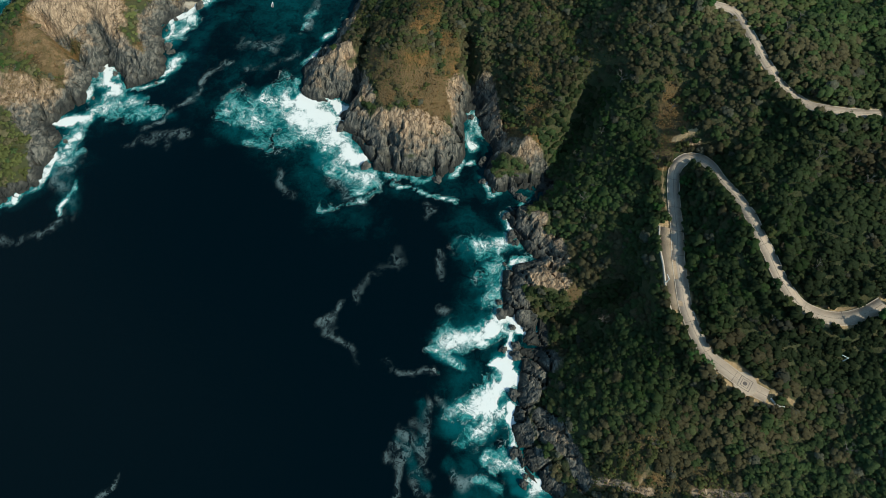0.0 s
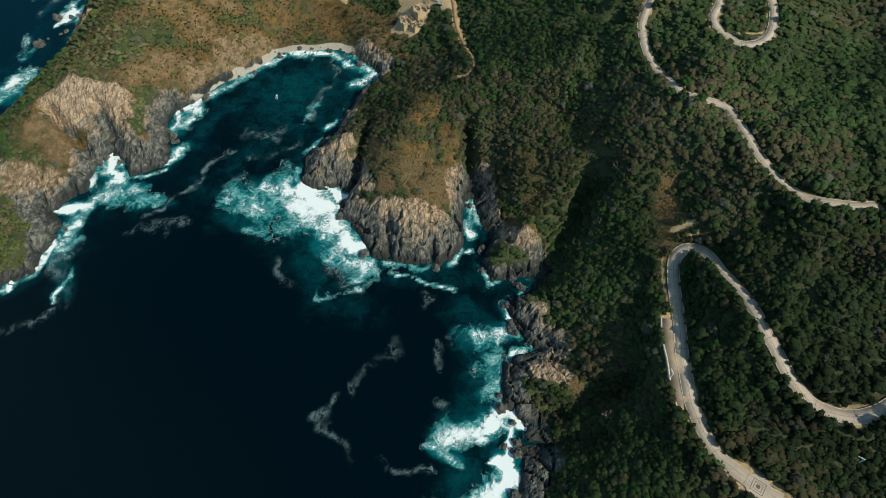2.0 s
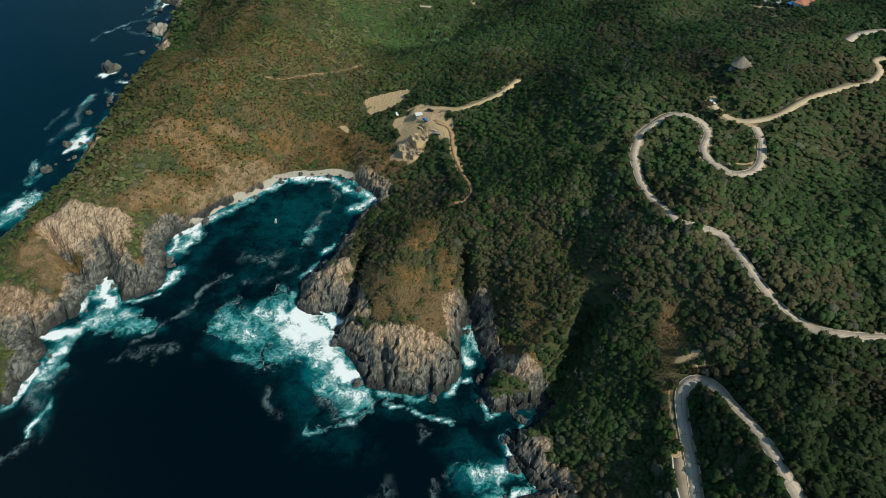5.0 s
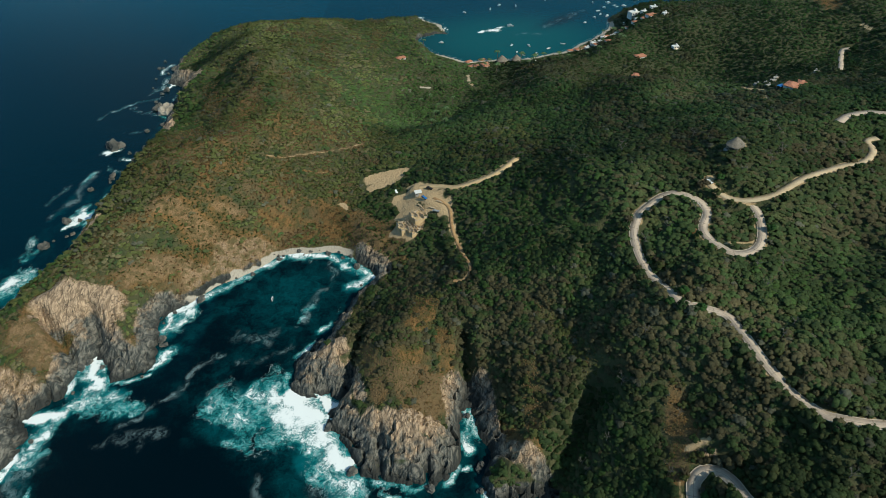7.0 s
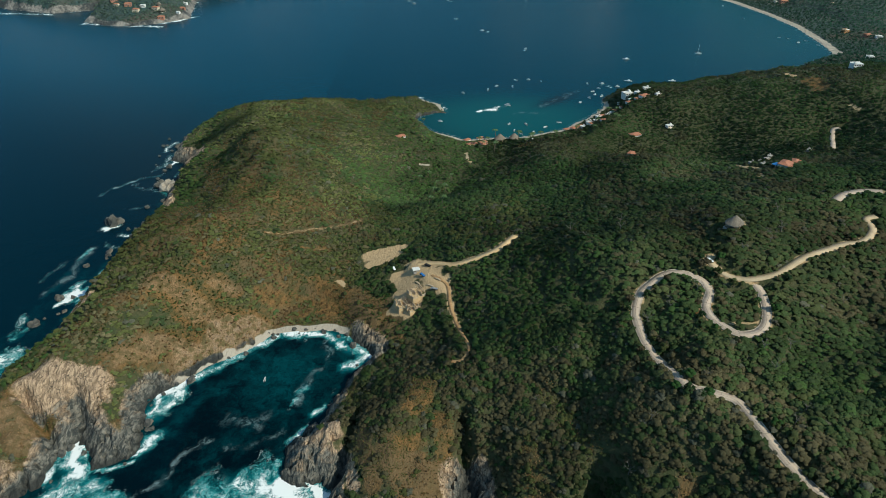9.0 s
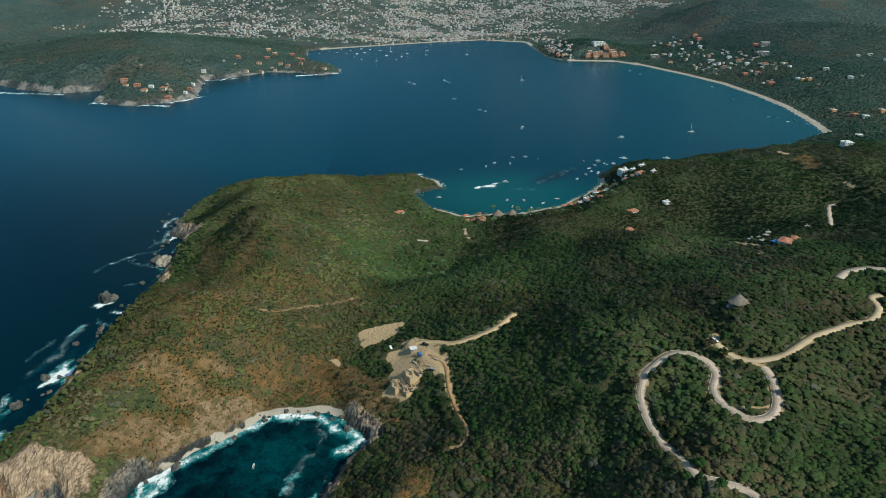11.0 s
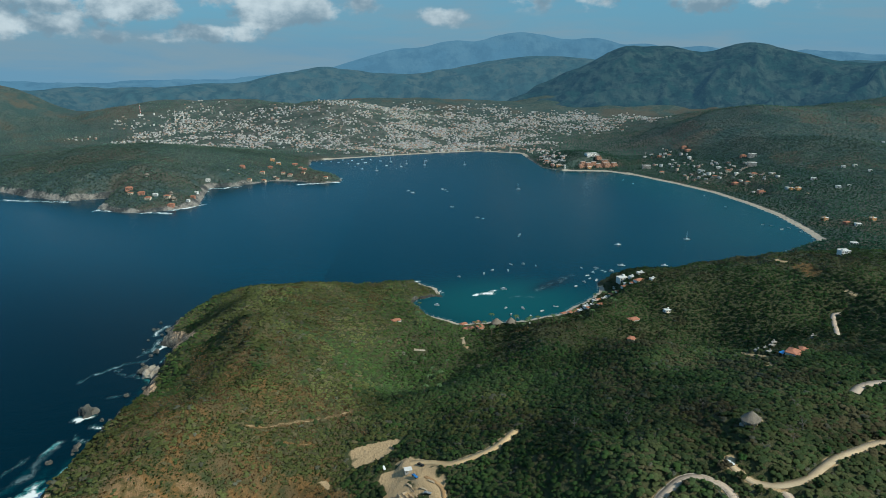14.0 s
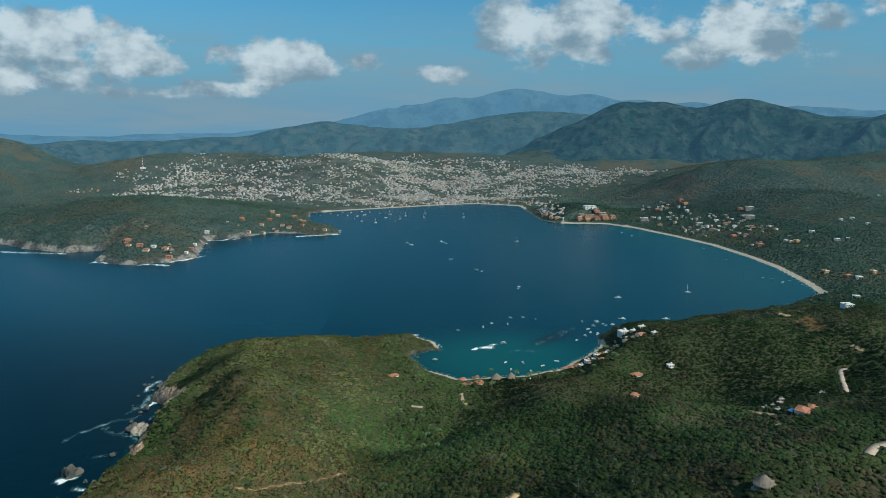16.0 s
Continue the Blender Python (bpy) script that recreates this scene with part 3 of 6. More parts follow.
# bare earth and building ground: from, to, half width, strength
BARE = [
    (-49, 470, -23, 474, 7.3, 1), (-45, 465, -28, 470, 9.7, 1), (-28, 473, -20, 475, 4.9, 1), (-12, 444, 3, 429, 6.3, 1),
    (-22, 435, 9, 411, 8.0, 1), (-1, 427, 13, 405, 6.1, 1), (-21, 419, -8, 405, 8.8, 1), (-25, 403, -16, 394, 6.0, 0.9),
    (9, 406, 15, 402, 4.7, 1), (-70, 441, -67, 436, 3.7, 0.8), (122, 194, 130, 195, 2.4, 0.6), (172, 308, 190, 309, 1.9, 0.6),
    (141, 349, 153, 356, 1.6, 0.6), (119, 284, 121, 282, 1.0, 0.4), (137, 70, 148, 62, 2.5, 0.5)] + [
    (109, 145, 106, 127, 2.6, 1), (106, 127, 106, 110, 2.3, 1), (112, 157, 113, 179, 1.8, 0.5), (147, 157, 147, 148, 1.2, 0.5),
    (79, 31, 87, 42, 1.8, 0.45), (124, 79, 133, 74, 1.4, 0.5), (156, 100, 178, 97, 1.2, 0.5), (282, 568, 292, 529, 2.8, 1),
    (468, 828, 466, 807, 4.2, 1), (-7, 682, 2, 681, 3.2, 0.8), (216, 404, 215, 393, 2.1, 0.6), (45, 713, 48, 682, 2.6, 0.9),
    (477, 701, 477, 687, 3.0, 0.9), (-59, 523, -133, 484, 2.2, 0.5), (-107, 476, -80, 482, 2.0, 0.45),
    (290, 591, 316, 586, 3.0, 0.8), (277, 500, 287, 512, 2.5, 0.9), (296, 549, 300, 549, 2.2, 0.5), (300, 537, 304, 537, 2.2, 0.5), (340, 601, 344, 601, 2.2, 0.5), (352, 618, 356, 618, 2.2, 0.5), (385, 609, 389, 609, 2.2, 0.5)]
# dry grass
GRASS = [
    (-4, 313, -6, 296, 8.6, 1), (-16, 266, -3, 247, 14.0, 0.95), (8, 286, 10, 250, 6.2, 0.9), (-37, 279, -29, 247, 5.4, 0.8),
    (54, 260, 57, 227, 6.6, 0.5), (122, 220, 121, 195, 5.6, 0.7), (36, 230, 53, 213, 5.8, 0.7), (162, 322, 158, 315, 2.2, 0.8),
    (67, 294, 86, 249, 7.4, 0.35), (-59, 523, -133, 484, 2.1, 0.95), (-107, 476, -80, 482, 2.0, 0.7),
    (-254, 302, -229, 288, 13.6, 0.8), (-246, 322, -217, 320, 17.3, 0.9), (-191, 408, -129, 388, 15.5, 0.8),
    (-206, 344, -176, 371, 13.2, 0.8)] + [
    (-163, 423, -144, 421, 7.5, 0.8), (-188, 296, -181, 307, 8.2, 0.9), (-256, 267, -235, 266, 11.6, 0.7),
    (-87, 439, -72, 414, 9.3, 0.7), (-124, 424, -100, 421, 11.2, 0.7), (-272, 341, -224, 390, 8.3, 0.45),
    (-168, 491, -153, 475, 7.1, 0.6), (-27, 387, -18, 373, 5.1, 0.6), (-72, 432, -27, 396, 16.4, 0.7),
    (-53, 392, -31, 376, 8.7, 0.6), (119, 215, 122, 190, 4.7, 0.7), (113, 182, 119, 198, 4.4, 0.8), (61, 35, 115, 29, 6.7, 0.5),
    (91, 52, 74, 40, 5.8, 0.4), (62, 130, 68, 124, 3.5, 0.7)] + [
    (-174, 480, -162, 571, 13.4, 0.55), (-174, 426, -170, 453, 10.1, 0.6), (-238, 421, -221, 422, 8.5, 0.5),
    (-171, 611, -134, 590, 12.5, 0.4), (292, 1049, 321, 1016, 9.8, 0.2), (117, 707, 161, 618, 18.8, 0.25),
    (477, 788, 474, 757, 11.4, 0.7), (168, 436, 178, 420, 8.6, 0.3)]
# bare rock beyond the shoreline cliffs
ROCKS = [
    (-244, 329, -216, 308, 10.4, 0.95), (-196, 297, -178, 285, 7.3, 0.8), (-249, 252, -234, 257, 12.3, 0.8),
    (-59, 286, -74, 275, 9.4, 1), (-43, 228, 9, 216, 8.6, 0.9), (-36, 237, 10, 230, 6.0, 0.7), (-49, 277, -40, 250, 4.2, 0.7),
    (33, 222, 56, 206, 5.9, 0.8), (54, 169, 51, 162, 4.8, 0.9), (40, 137, 60, 131, 5.8, 0.95), (-183, 334, -122, 392, 2.6, 0.5),
    (-62, 391, -31, 372, 4.3, 0.8), (123, 195, 131, 191, 2.1, 0.6), (45, 63, 53, 50, 5.5, 0.95), (55, 47, 59, 33, 3.8, 0.8)] + [
    (42, 86, 43, 77, 3.9, 0.8), (34, 52, 45, 34, 6.1, 0.9), (65, 34, 83, 28, 2.4, 0.6), (100, 27, 120, 24, 2.4, 0.6),
    (-246, 329, -215, 328, 12.3, 0.9), (-242, 319, -212, 315, 12.1, 0.95), (-211, 310, -195, 291, 8.4, 0.9),
    (-265, 266, -240, 262, 14.2, 0.5), (-186, 331, -173, 344, 7.0, 0.5), (-306, 736, -248, 676, 9.8, 1),
    (-257, 423, -259, 411, 4.4, 0.9), (-269, 625, -237, 542, 4.8, 0.9)]

# breaking and drifting foam on the sea
FOAM_POINT = [
    (-121, 259, -87, 238, 15.4, 0.5), (-103, 263, -60, 235, 13.0, 0.72), (-85, 258, -52, 223, 9.2, 0.95),
    (-62, 219, -45, 204, 8.8, 0.85), (-65, 262, -61, 253, 4.4, 1), (-56, 235, -46, 218, 5.5, 1), (-114, 233, -100, 228, 4.3, 0.5),
    (-70, 185, -57, 181, 1.0, 0.75), (-57, 181, -45, 190, 1.0, 0.75), (-45, 190, -34, 195, 1.6, 0.7),
    (-27, 200, -11, 194, 1.3, 0.95), (-11, 194, 9, 185, 1.3, 0.85), (-29, 205, 1, 201, 1.6, 0.6), (18, 239, 21, 224, 2.6, 0.56),
    (18, 209, 21, 212, 1.0, 0.95)] + [
    (-63, 203, -51, 193, 4.6, 0.35), (-95, 208, -90, 192, 1.0, 0.35), (-9, 182, -3, 175, 2.5, 0.3),
    (-122, 314, -108, 308, 2.4, 0.35), (-86, 336, -82, 339, 2.1, 0.9), (-89, 321, -86, 331, 1.2, 0.5),
    (-73, 315, -68, 320, 2.4, 0.7)]
FOAM_EAST = [
    (29, 117, 42, 110, 4.4, 1), (1, 105, 27, 112, 7.0, 0.62), (-6, 98, 8, 92, 2.0, 0.75), (32, 91, 28, 79, 5.1, 1),
    (34, 107, 35, 90, 2.6, 0.95), (26, 93, 35, 84, 4.0, 0.95), (8, 67, 26, 76, 8.4, 0.68), (11, 59, 24, 64, 6.1, 0.55),
    (31, 68, 32, 49, 2.8, 0.95), (23, 47, 33, 41, 5.0, 0.8), (35, 34, 42, 31, 3.9, 1), (22, 126, 31, 139, 3.6, 0.66),
    (15, 157, 38, 161, 6.8, 0.55), (27, 146, 34, 123, 6.0, 0.52), (20, 140, 28, 123, 5.4, 0.5)] + [
    (36, 144, 38, 126, 1.5, 0.75), (36, 176, 43, 161, 2.5, 0.9), (37, 148, 51, 149, 1.5, 0.95), (25, 114, 18, 108, 4.7, 0.8),
    (-19, 59, -15, 43, 2.8, 0.42), (-15, 43, -10, 36, 1.9, 0.45), (-11, 73, -12, 53, 2.0, 0.4), (-6, 76, 3, 71, 1.4, 0.35),
    (-0, 45, 10, 38, 2.2, 0.4), (-1, 121, 3, 120, 1.5, 0.4), (-6, 88, -4, 86, 1.1, 0.6), (-24, 54, -21, 31, 1.7, 0.3),
    (12, 38, 20, 33, 3.3, 0.5), (3, 160, 5, 150, 1.2, 0.35)]
FOAM_DRIFT = [
    (-59, 127, -60, 115, 1.8, 0.4), (-60, 115, -52, 105, 1.5, 0.36), (-52, 105, -44, 94, 1.5, 0.32), (-23, 151, -37, 143, 2.4, 0.33),
    (-37, 143, -48, 130, 2.4, 0.33), (-30, 100, -27, 88, 1.4, 0.32), (-27, 89, -5, 87, 1.1, 0.33), (-158, 35, -151, 44, 1.5, 0.45),
    (-173, 242, -164, 251, 1.2, 0.8), (-164, 251, -158, 263, 1.0, 0.75), (-158, 263, -150, 271, 1.0, 0.65),
    (-150, 271, -149, 283, 1.2, 0.75), (-149, 283, -133, 295, 1.0, 0.65), (-182, 233, -152, 238, 2.3, 0.3),
    (-243, 168, -226, 168, 2.3, 0.42)] + [
    (-226, 168, -214, 182, 1.5, 0.5), (-127, 313, -106, 316, 2.4, 0.32), (-120, 287, -92, 298, 1.2, 0.35),
    (-72, 361, -83, 345, 1.7, 0.65), (-83, 345, -87, 324, 2.0, 0.8), (-68, 386, -74, 360, 1.7, 0.4), (1, 151, 2, 134, 1.2, 0.3)]
FOAM_WEST = [
    (-216, 294, -202, 273, 5.9, 1), (-211, 264, -191, 264, 6.5, 0.75), (-200, 257, -169, 256, 5.5, 0.5),
    (-232, 252, -214, 255, 3.3, 1), (-220, 251, -221, 222, 6.4, 0.62), (-224, 220, -209, 192, 5.4, 0.45),
    (-206, 208, -211, 194, 1.1, 0.85), (-211, 194, -215, 186, 1.5, 0.9), (-249, 193, -232, 206, 2.0, 0.95),
    (-229, 228, -228, 212, 2.4, 0.8), (-172, 291, -166, 303, 3.3, 0.7), (-173, 318, -165, 339, 4.3, 0.65),
    (-179, 317, -176, 336, 3.4, 0.8), (-176, 336, -150, 361, 5.0, 0.72), (-150, 362, -116, 392, 4.5, 0.68)] + [
    (-110, 396, -71, 394, 4.0, 0.66), (-71, 392, -46, 371, 4.3, 0.75), (-60, 359, -40, 367, 3.8, 0.8),
    (-172, 298, -168, 303, 2.0, 0.8), (-195, 276, -173, 281, 1.6, 0.7), (-310, 354, -298, 370, 9.0, 0.75),
    (-291, 446, -282, 453, 4.4, 0.85), (-312, 446, -309, 462, 2.2, 0.4), (-307, 458, -305, 518, 2.9, 0.35),
    (-306, 393, -302, 410, 2.6, 0.5), (-74, 315, -65, 322, 2.0, 0.8)]
FOAM_CAPE = [
    (-300, 356, -298, 380, 6.9, 0.7), (-295, 434, -287, 464, 4.3, 0.8), (-323, 471, -318, 506, 2.3, 0.42),
    (-308, 501, -306, 520, 2.3, 0.6), (-308, 399, -314, 420, 2.6, 0.45), (-311, 558, -299, 561, 2.5, 0.9),
    (-346, 630, -334, 644, 1.8, 0.8), (-334, 644, -315, 667, 1.8, 0.75), (-315, 667, -289, 680, 2.1, 0.55),
    (-305, 598, -283, 601, 1.9, 0.6), (-297, 530, -271, 514, 2.9, 0.45), (-287, 545, -275, 541, 2.4, 0.7),
    (-299, 703, -291, 718, 3.6, 0.95), (-316, 743, -314, 769, 3.1, 0.7), (-310, 688, -304, 727, 4.4, 0.45)] + [
    (-316, 653, -273, 631, 4.1, 0.35)]
FOAM_BAY = [
    (-61, 925, -6, 928, 1.4, 0.95), (-6, 928, 26, 882, 1.5, 0.95), (71, 867, 95, 878, 3.4, 1), (98, 888, 115, 893, 2.6, 0.95),
    (120, 856, 165, 864, 1.2, 0.3), (161, 888, 228, 951, 2.1, 0.3), (47, 1679, 67, 1639, 1.5, 0.9), (113, 1341, 124, 1331, 1.2, 0.9),
    (183, 1198, 186, 1181, 1.1, 0.8), (273, 987, 282, 969, 1.1, 0.8), (-45, 1658, -34, 1643, 1.8, 0.9),
    (61, 1462, 64, 1444, 1.3, 0.8), (264, 892, 287, 944, 1.1, 0.7), (-579, 1692, -500, 1722, 6.5, 0.85),
    (-568, 1429, -514, 1493, 6.5, 0.9)] + [
    (-731, 1434, -557, 1400, 6.5, 0.85), (-342, 1758, -240, 1790, 6.5, 0.95), (-248, 1855, -216, 1854, 2.5, 0.8),
    (-1020, 1561, -843, 1529, 6.5, 0.7)]

# water paled by surf round about
STIRRED = [
    (-140, 275, -72, 335, 40, 0.42),     (22, 171, 14, 30, 22.1, 0.55), (-95, 245, -52, 203, 33.0, 0.5), (-223, 281, -215, 204, 22.2, 0.55),
    (-177, 324, -200, 257, 18.7, 0.4), (-169, 306, -122, 367, 19.0, 0.5), (-122, 367, -64, 366, 19.3, 0.55),
    (-102, 315, -77, 293, 19.3, 0.35), (-26, 198, 27, 193, 9.6, 0.45), (-310, 373, -295, 482, 21.6, 0.35)]


def tube_mask(x, y, tubes, fray=0.45, cell=9.0, soft=0.45, wander=0.0):
    """Strength 0 to 1 along stretches (from, to, half width, strength), with frayed edges."""
    out = np.zeros(x.shape)
    for ax, ay, bx, by, w, v in tubes:
        reach = w * 2.2 + wander
        sel = np.flatnonzero((x > min(ax, bx) - reach) & (x < max(ax, bx) + reach) & (y > min(ay, by) - reach) & (y < max(ay, by) + reach))
        if not len(sel):
            continue
        px, py = x[sel], y[sel]
        if wander:
            px, py = px + wander * fbm(px, py, 16, 3, 81), py + wander * fbm(px, py, 16, 3, 87)
        px = px + w * fray * fbm(px, py, max(cell, w), 3, 91)
        py = py + w * fray * fbm(px, py, max(cell, w), 3, 97)
        dx, dy = bx - ax, by - ay
        u = np.clip(((px - ax) * dx + (py - ay) * dy) / (dx * dx + dy * dy + 1e-6), 0, 1)
        r = np.hypot(px - ax - u * dx, py - ay - u * dy) / w
        out[sel] = np.maximum(out[sel], v * (1 - smooth(soft, 1.4, r)))
    return out


def curve_points(line, step=2.0):
    """A smooth line through plan points, at even steps."""
    p = np.array([line[0]] + list(line) + [line[-1]], float)
    out = []
    for k in range(1, len(p) - 2):
        a, b, c, d = p[k - 1], p[k], p[k + 1], p[k + 2]
        n = max(2, int(np.hypot(*(c - b)) / step))
        for t in np.arange(n) / n:
            out.append(0.5 * (2 * b + (c - a) * t + (2 * a - 5 * b + 4 * c - d) * t * t + (3 * b - a - 3 * c + d) * t ** 3))
    out.append(p[-2])
    return np.array(out)


def road_profile(line, step=2.0, ease=9):
    pts = curve_points(line, step)
    z = base_height(pts[:, 0], pts[:, 1], coast_distance(pts[:, 0], pts[:, 1]))
    pad = np.pad(z, ease, mode="edge")
    win = np.hanning(2 * ease + 3)[1:-1]
    z = np.convolve(pad, win / win.sum(), mode="valid")
    return np.column_stack([pts, z + 0.4])


ROADS = {"road_low": (road_profile(ROAD_LOW), 2.9), "road_high": (road_profile(ROAD_HIGH), 2.45), "road_crest": (road_profile(ROAD_CREST), 2.4),
         "track_site": (road_profile(TRACK_SITE), 2.6), "path_site": (road_profile(PATH_SITE), 1.2), "track_hill": (road_profile(TRACK_HILL), 3.2), "drive": (road_profile(DRIVE), 2.4)}


low = ROADS["road_low"][0]
ROADS["turning"] = (low[1:7], 4.9)
ROADS["terrace"] = (road_profile([
    (109.1, 146.1), (106.5, 135.1), (106.4, 124.5), (106.0, 112.8), (106.6, 103.9)]), 3.0)
for q in ROADS["terrace"][0]:
    q[2] = low[np.argmin(np.hypot(low[:, 0] - q[0], low[:, 1] - q[1])), 2] - 0.05


def road_near(x, y, reach=16.0):
    """Distance to the nearest road's edge (capped) and that road's height there."""
    best, level = np.full(x.shape, 99.0), np.zeros(x.shape)
    for pts, half in ROADS.values():
        for k in range(0, len(pts) - 1, 12):
            piece = pts[k:k + 13]
            lo, hi = piece.min(0) - reach, piece.max(0) + reach
            sel = np.flatnonzero((x > lo[0]) & (x < hi[0]) & (y > lo[1]) & (y < hi[1]))
            if not len(sel):
                continue
            d, w = line_distance(x[sel], y[sel], [tuple(q) for q in piece[:, :2]])
            z = np.interp(w, np.arange(len(piece)), piece[:, 2])
            d = d - half
            better = d < best[sel]
            best[sel[better]], level[sel[better]] = d[better], z[better]
    return best, level


def fan(rows, cols, near, far, spread, cx=0.0, cy=-150.0):
    """Plan points of a sheet whose mesh widens with distance, as a grid of rows by columns."""
    r = np.concatenate([np.linspace(4.0, near, 14)[:-1], near * (far / near) ** np.linspace(0, 1, rows - 13)])
    a = np.linspace(-radians(spread), radians(spread), cols)
    return (cx + r[:, None] * np.sin(a)).ravel(), (cy + r[:, None] * np.cos(a)).ravel()


def grid_faces(rows, cols):
    i = np.arange(rows * cols).reshape(rows, cols)
    return np.stack([i[:-1, :-1], i[:-1, 1:], i[1:, 1:], i[1:, :-1]], -1).reshape(-1, 4)


def mesh_from(name, co, faces, mat, colors=None, sleek=None):
    """A mesh from arrays: points, faces of one size, colours by point, smooth shading by face."""
    me = bpy.data.meshes.new(name)
    n, k = len(faces), faces.shape[1]
    me.vertices.add(len(co))
    me.vertices.foreach_set("co", np.asarray(co, np.float32).ravel())
    me.loops.add(n * k)
    me.loops.foreach_set("vertex_index", faces.astype(np.int32).ravel())
    me.polygons.add(n)
    me.polygons.foreach_set("loop_start", np.arange(0, n * k, k, dtype=np.int32))
    me.polygons.foreach_set("loop_total", np.full(n, k, np.int32))
    if sleek is not None:
        me.polygons.foreach_set("use_smooth", np.broadcast_to(sleek, n).astype(bool))
    for key, rgb in (colors or {}).items():
        at = me.attributes.new(key, "FLOAT_COLOR", "POINT")
        at.data.foreach_set("color", np.column_stack([rgb, np.ones(len(co))]).astype(np.float32).ravel())
    me.materials.append(mat)
    me.update(calc_edges=True)
    me.validate()
    return me


# ---- the ground, one sheet from the cliffs to the mountains ----
ROWS_G, COLS_G = 830, 490
gx, gy = fan(ROWS_G, COLS_G, 160.0, 4250.0, 57.0)
gd = coast_distance(gx, gy)
gz = base_height(gx, gy, gd)
road_d, road_z = road_near(gx, gy)
flat = (1 - smooth(1.2, 9.0, road_d)) * (gd > 1)
gz = gz * (1 - flat) + (road_z - 0.45) * flat
rho = np.hypot(gx, gy)
sandy = beachness(gx, gy)
patch = fbm(gx, gy, 22, 4, 11)


def cover_at(x, y, d):
    """Shares of rock, dry grass and bare earth."""
    rho = np.hypot(x, y)
    shore = beachness(x, y)
    width = (13 + 9 * fbm(x, y, 30, 2, 13)) * np.where((y > 770) & (rho < 1000), 0.3, 1.0) * (1 - 0.62 * cove_shore(x, y))
    width = width * np.where((rho > 1050) & ((x > -480) | (y > 1790)), 0.5, 1.0)
    rock = (1 - smooth(width * 0.55, width * 1.25, d)) * (1 - shore) * np.where(rho > 1000, 0.9, 1.0)
    rock = np.maximum(rock, tube_mask(x, y, ROCKS, 0.5))
    bank = cove_shore(x, y) * (1 - smooth(16, 46, d + 14 * fbm(x, y, 15, 3, 33)))
    rock = np.maximum(rock, 0.34 * bank)
    grass = tube_mask(x, y, GRASS, 0.6)
    grass = np.maximum(np.where((x > -60) | (y > 425), np.minimum(grass, 0.70), grass), 0.92 * bank)
    meadow = smooth(5, -75, x) * smooth(285, 330, y) * (rho < 1000) * (1 - np.exp(-((x - 20) / 95) ** 2 - ((y - 640) / 110) ** 2))
    meadow = meadow * (1 - 0.65 * (1 - smooth(30, 62, d)) * smooth(-165, -205, x)) * (1 - 0.55 * smooth(520, 640, y))
    grass = np.maximum(grass, meadow * np.clip(0.40 + 0.35 * fbm(x, y, 60, 2, 19) + 0.75 * fbm(x, y, 13, 3, 29), 0, 0.58))
    earth = np.maximum(tube_mask(x, y, BARE, 0.9, 7.0, 0.2), shore * (1 - smooth(0.5, 1.0, d / np.where(rho > 1000, 22.0, 9.0))))
    earth = np.maximum(earth, cove_shore(x, y) * (1 - smooth(0.5, 1.0, (d + 6.5 * fbm(x, y, 5, 3, 77)) / 4.6)) * 0.66)
    return rock * (1 - earth), grass, earth


g_rock, g_grass, g_earth = cover_at(gx, gy, gd)
verge = (1 - smooth(1.0, 3.5, road_d)) * smooth(-0.2, 0.3, patch + 0.1)
g_earth = np.maximum(g_earth, verge * 0.55)
yard = np.flatnonzero((gx > 90) & (gx < 190) & (gy > 60) & (gy < 220))
yard_d = line_distance(gx[yard], gy[yard], [tuple(q) for q in ROADS["terrace"][0][:, :2]])[0]
g_earth[yard] = np.maximum(g_earth[yard], 1 - smooth(2.6, 4.4, yard_d))
# share of the haze-tinted far colour, growing with distance
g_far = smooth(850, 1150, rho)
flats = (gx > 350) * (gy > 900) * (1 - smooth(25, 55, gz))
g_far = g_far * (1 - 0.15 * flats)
g_town = np.exp(-((gx + 150) / 1150) ** 4) * smooth(2150, 2400, gy - 0.0 * gx) * (1 - smooth(3300, 3700, gy)) * (gx > -1900) * 0.8
g_wet = (1 - smooth(1.2, 5.0, gz + 3.0 * patch)) * (1 - sandy) * (rho < 1000)
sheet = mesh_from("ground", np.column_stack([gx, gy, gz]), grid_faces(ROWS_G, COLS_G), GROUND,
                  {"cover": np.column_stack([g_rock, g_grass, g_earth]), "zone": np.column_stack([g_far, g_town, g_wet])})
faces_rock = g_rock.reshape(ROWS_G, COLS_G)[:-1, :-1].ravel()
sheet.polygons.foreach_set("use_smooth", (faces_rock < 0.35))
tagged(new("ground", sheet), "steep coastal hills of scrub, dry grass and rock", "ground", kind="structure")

# ---- the sea ----
ROWS_S, COLS_S = 620, 560
sx, sy = fan(ROWS_S, COLS_S, 150.0, 3300.0, 57.0)
sd = coast_distance(sx, sy)
s_rho = np.hypot(sx, sy)
foam = np.zeros(sx.shape)
patchy = 0.72 + 0.42 * smooth(-0.3, 0.3, fbm(sx, sy, 17, 3, 55))
for tubes in (FOAM_POINT, FOAM_EAST, FOAM_WEST, FOAM_CAPE, FOAM_BAY):
    foam = np.maximum(foam, tube_mask(sx, sy, [(a, b, c, d, max(w * 1.1, 1.5), v * (0.8 if w < 2.2 else 1.08)) for a, b, c, d, w, v in tubes if v >= (0.34 if tubes is FOAM_CAPE else 0.5)], 1.0, 7.0, 0.0, 7.0))
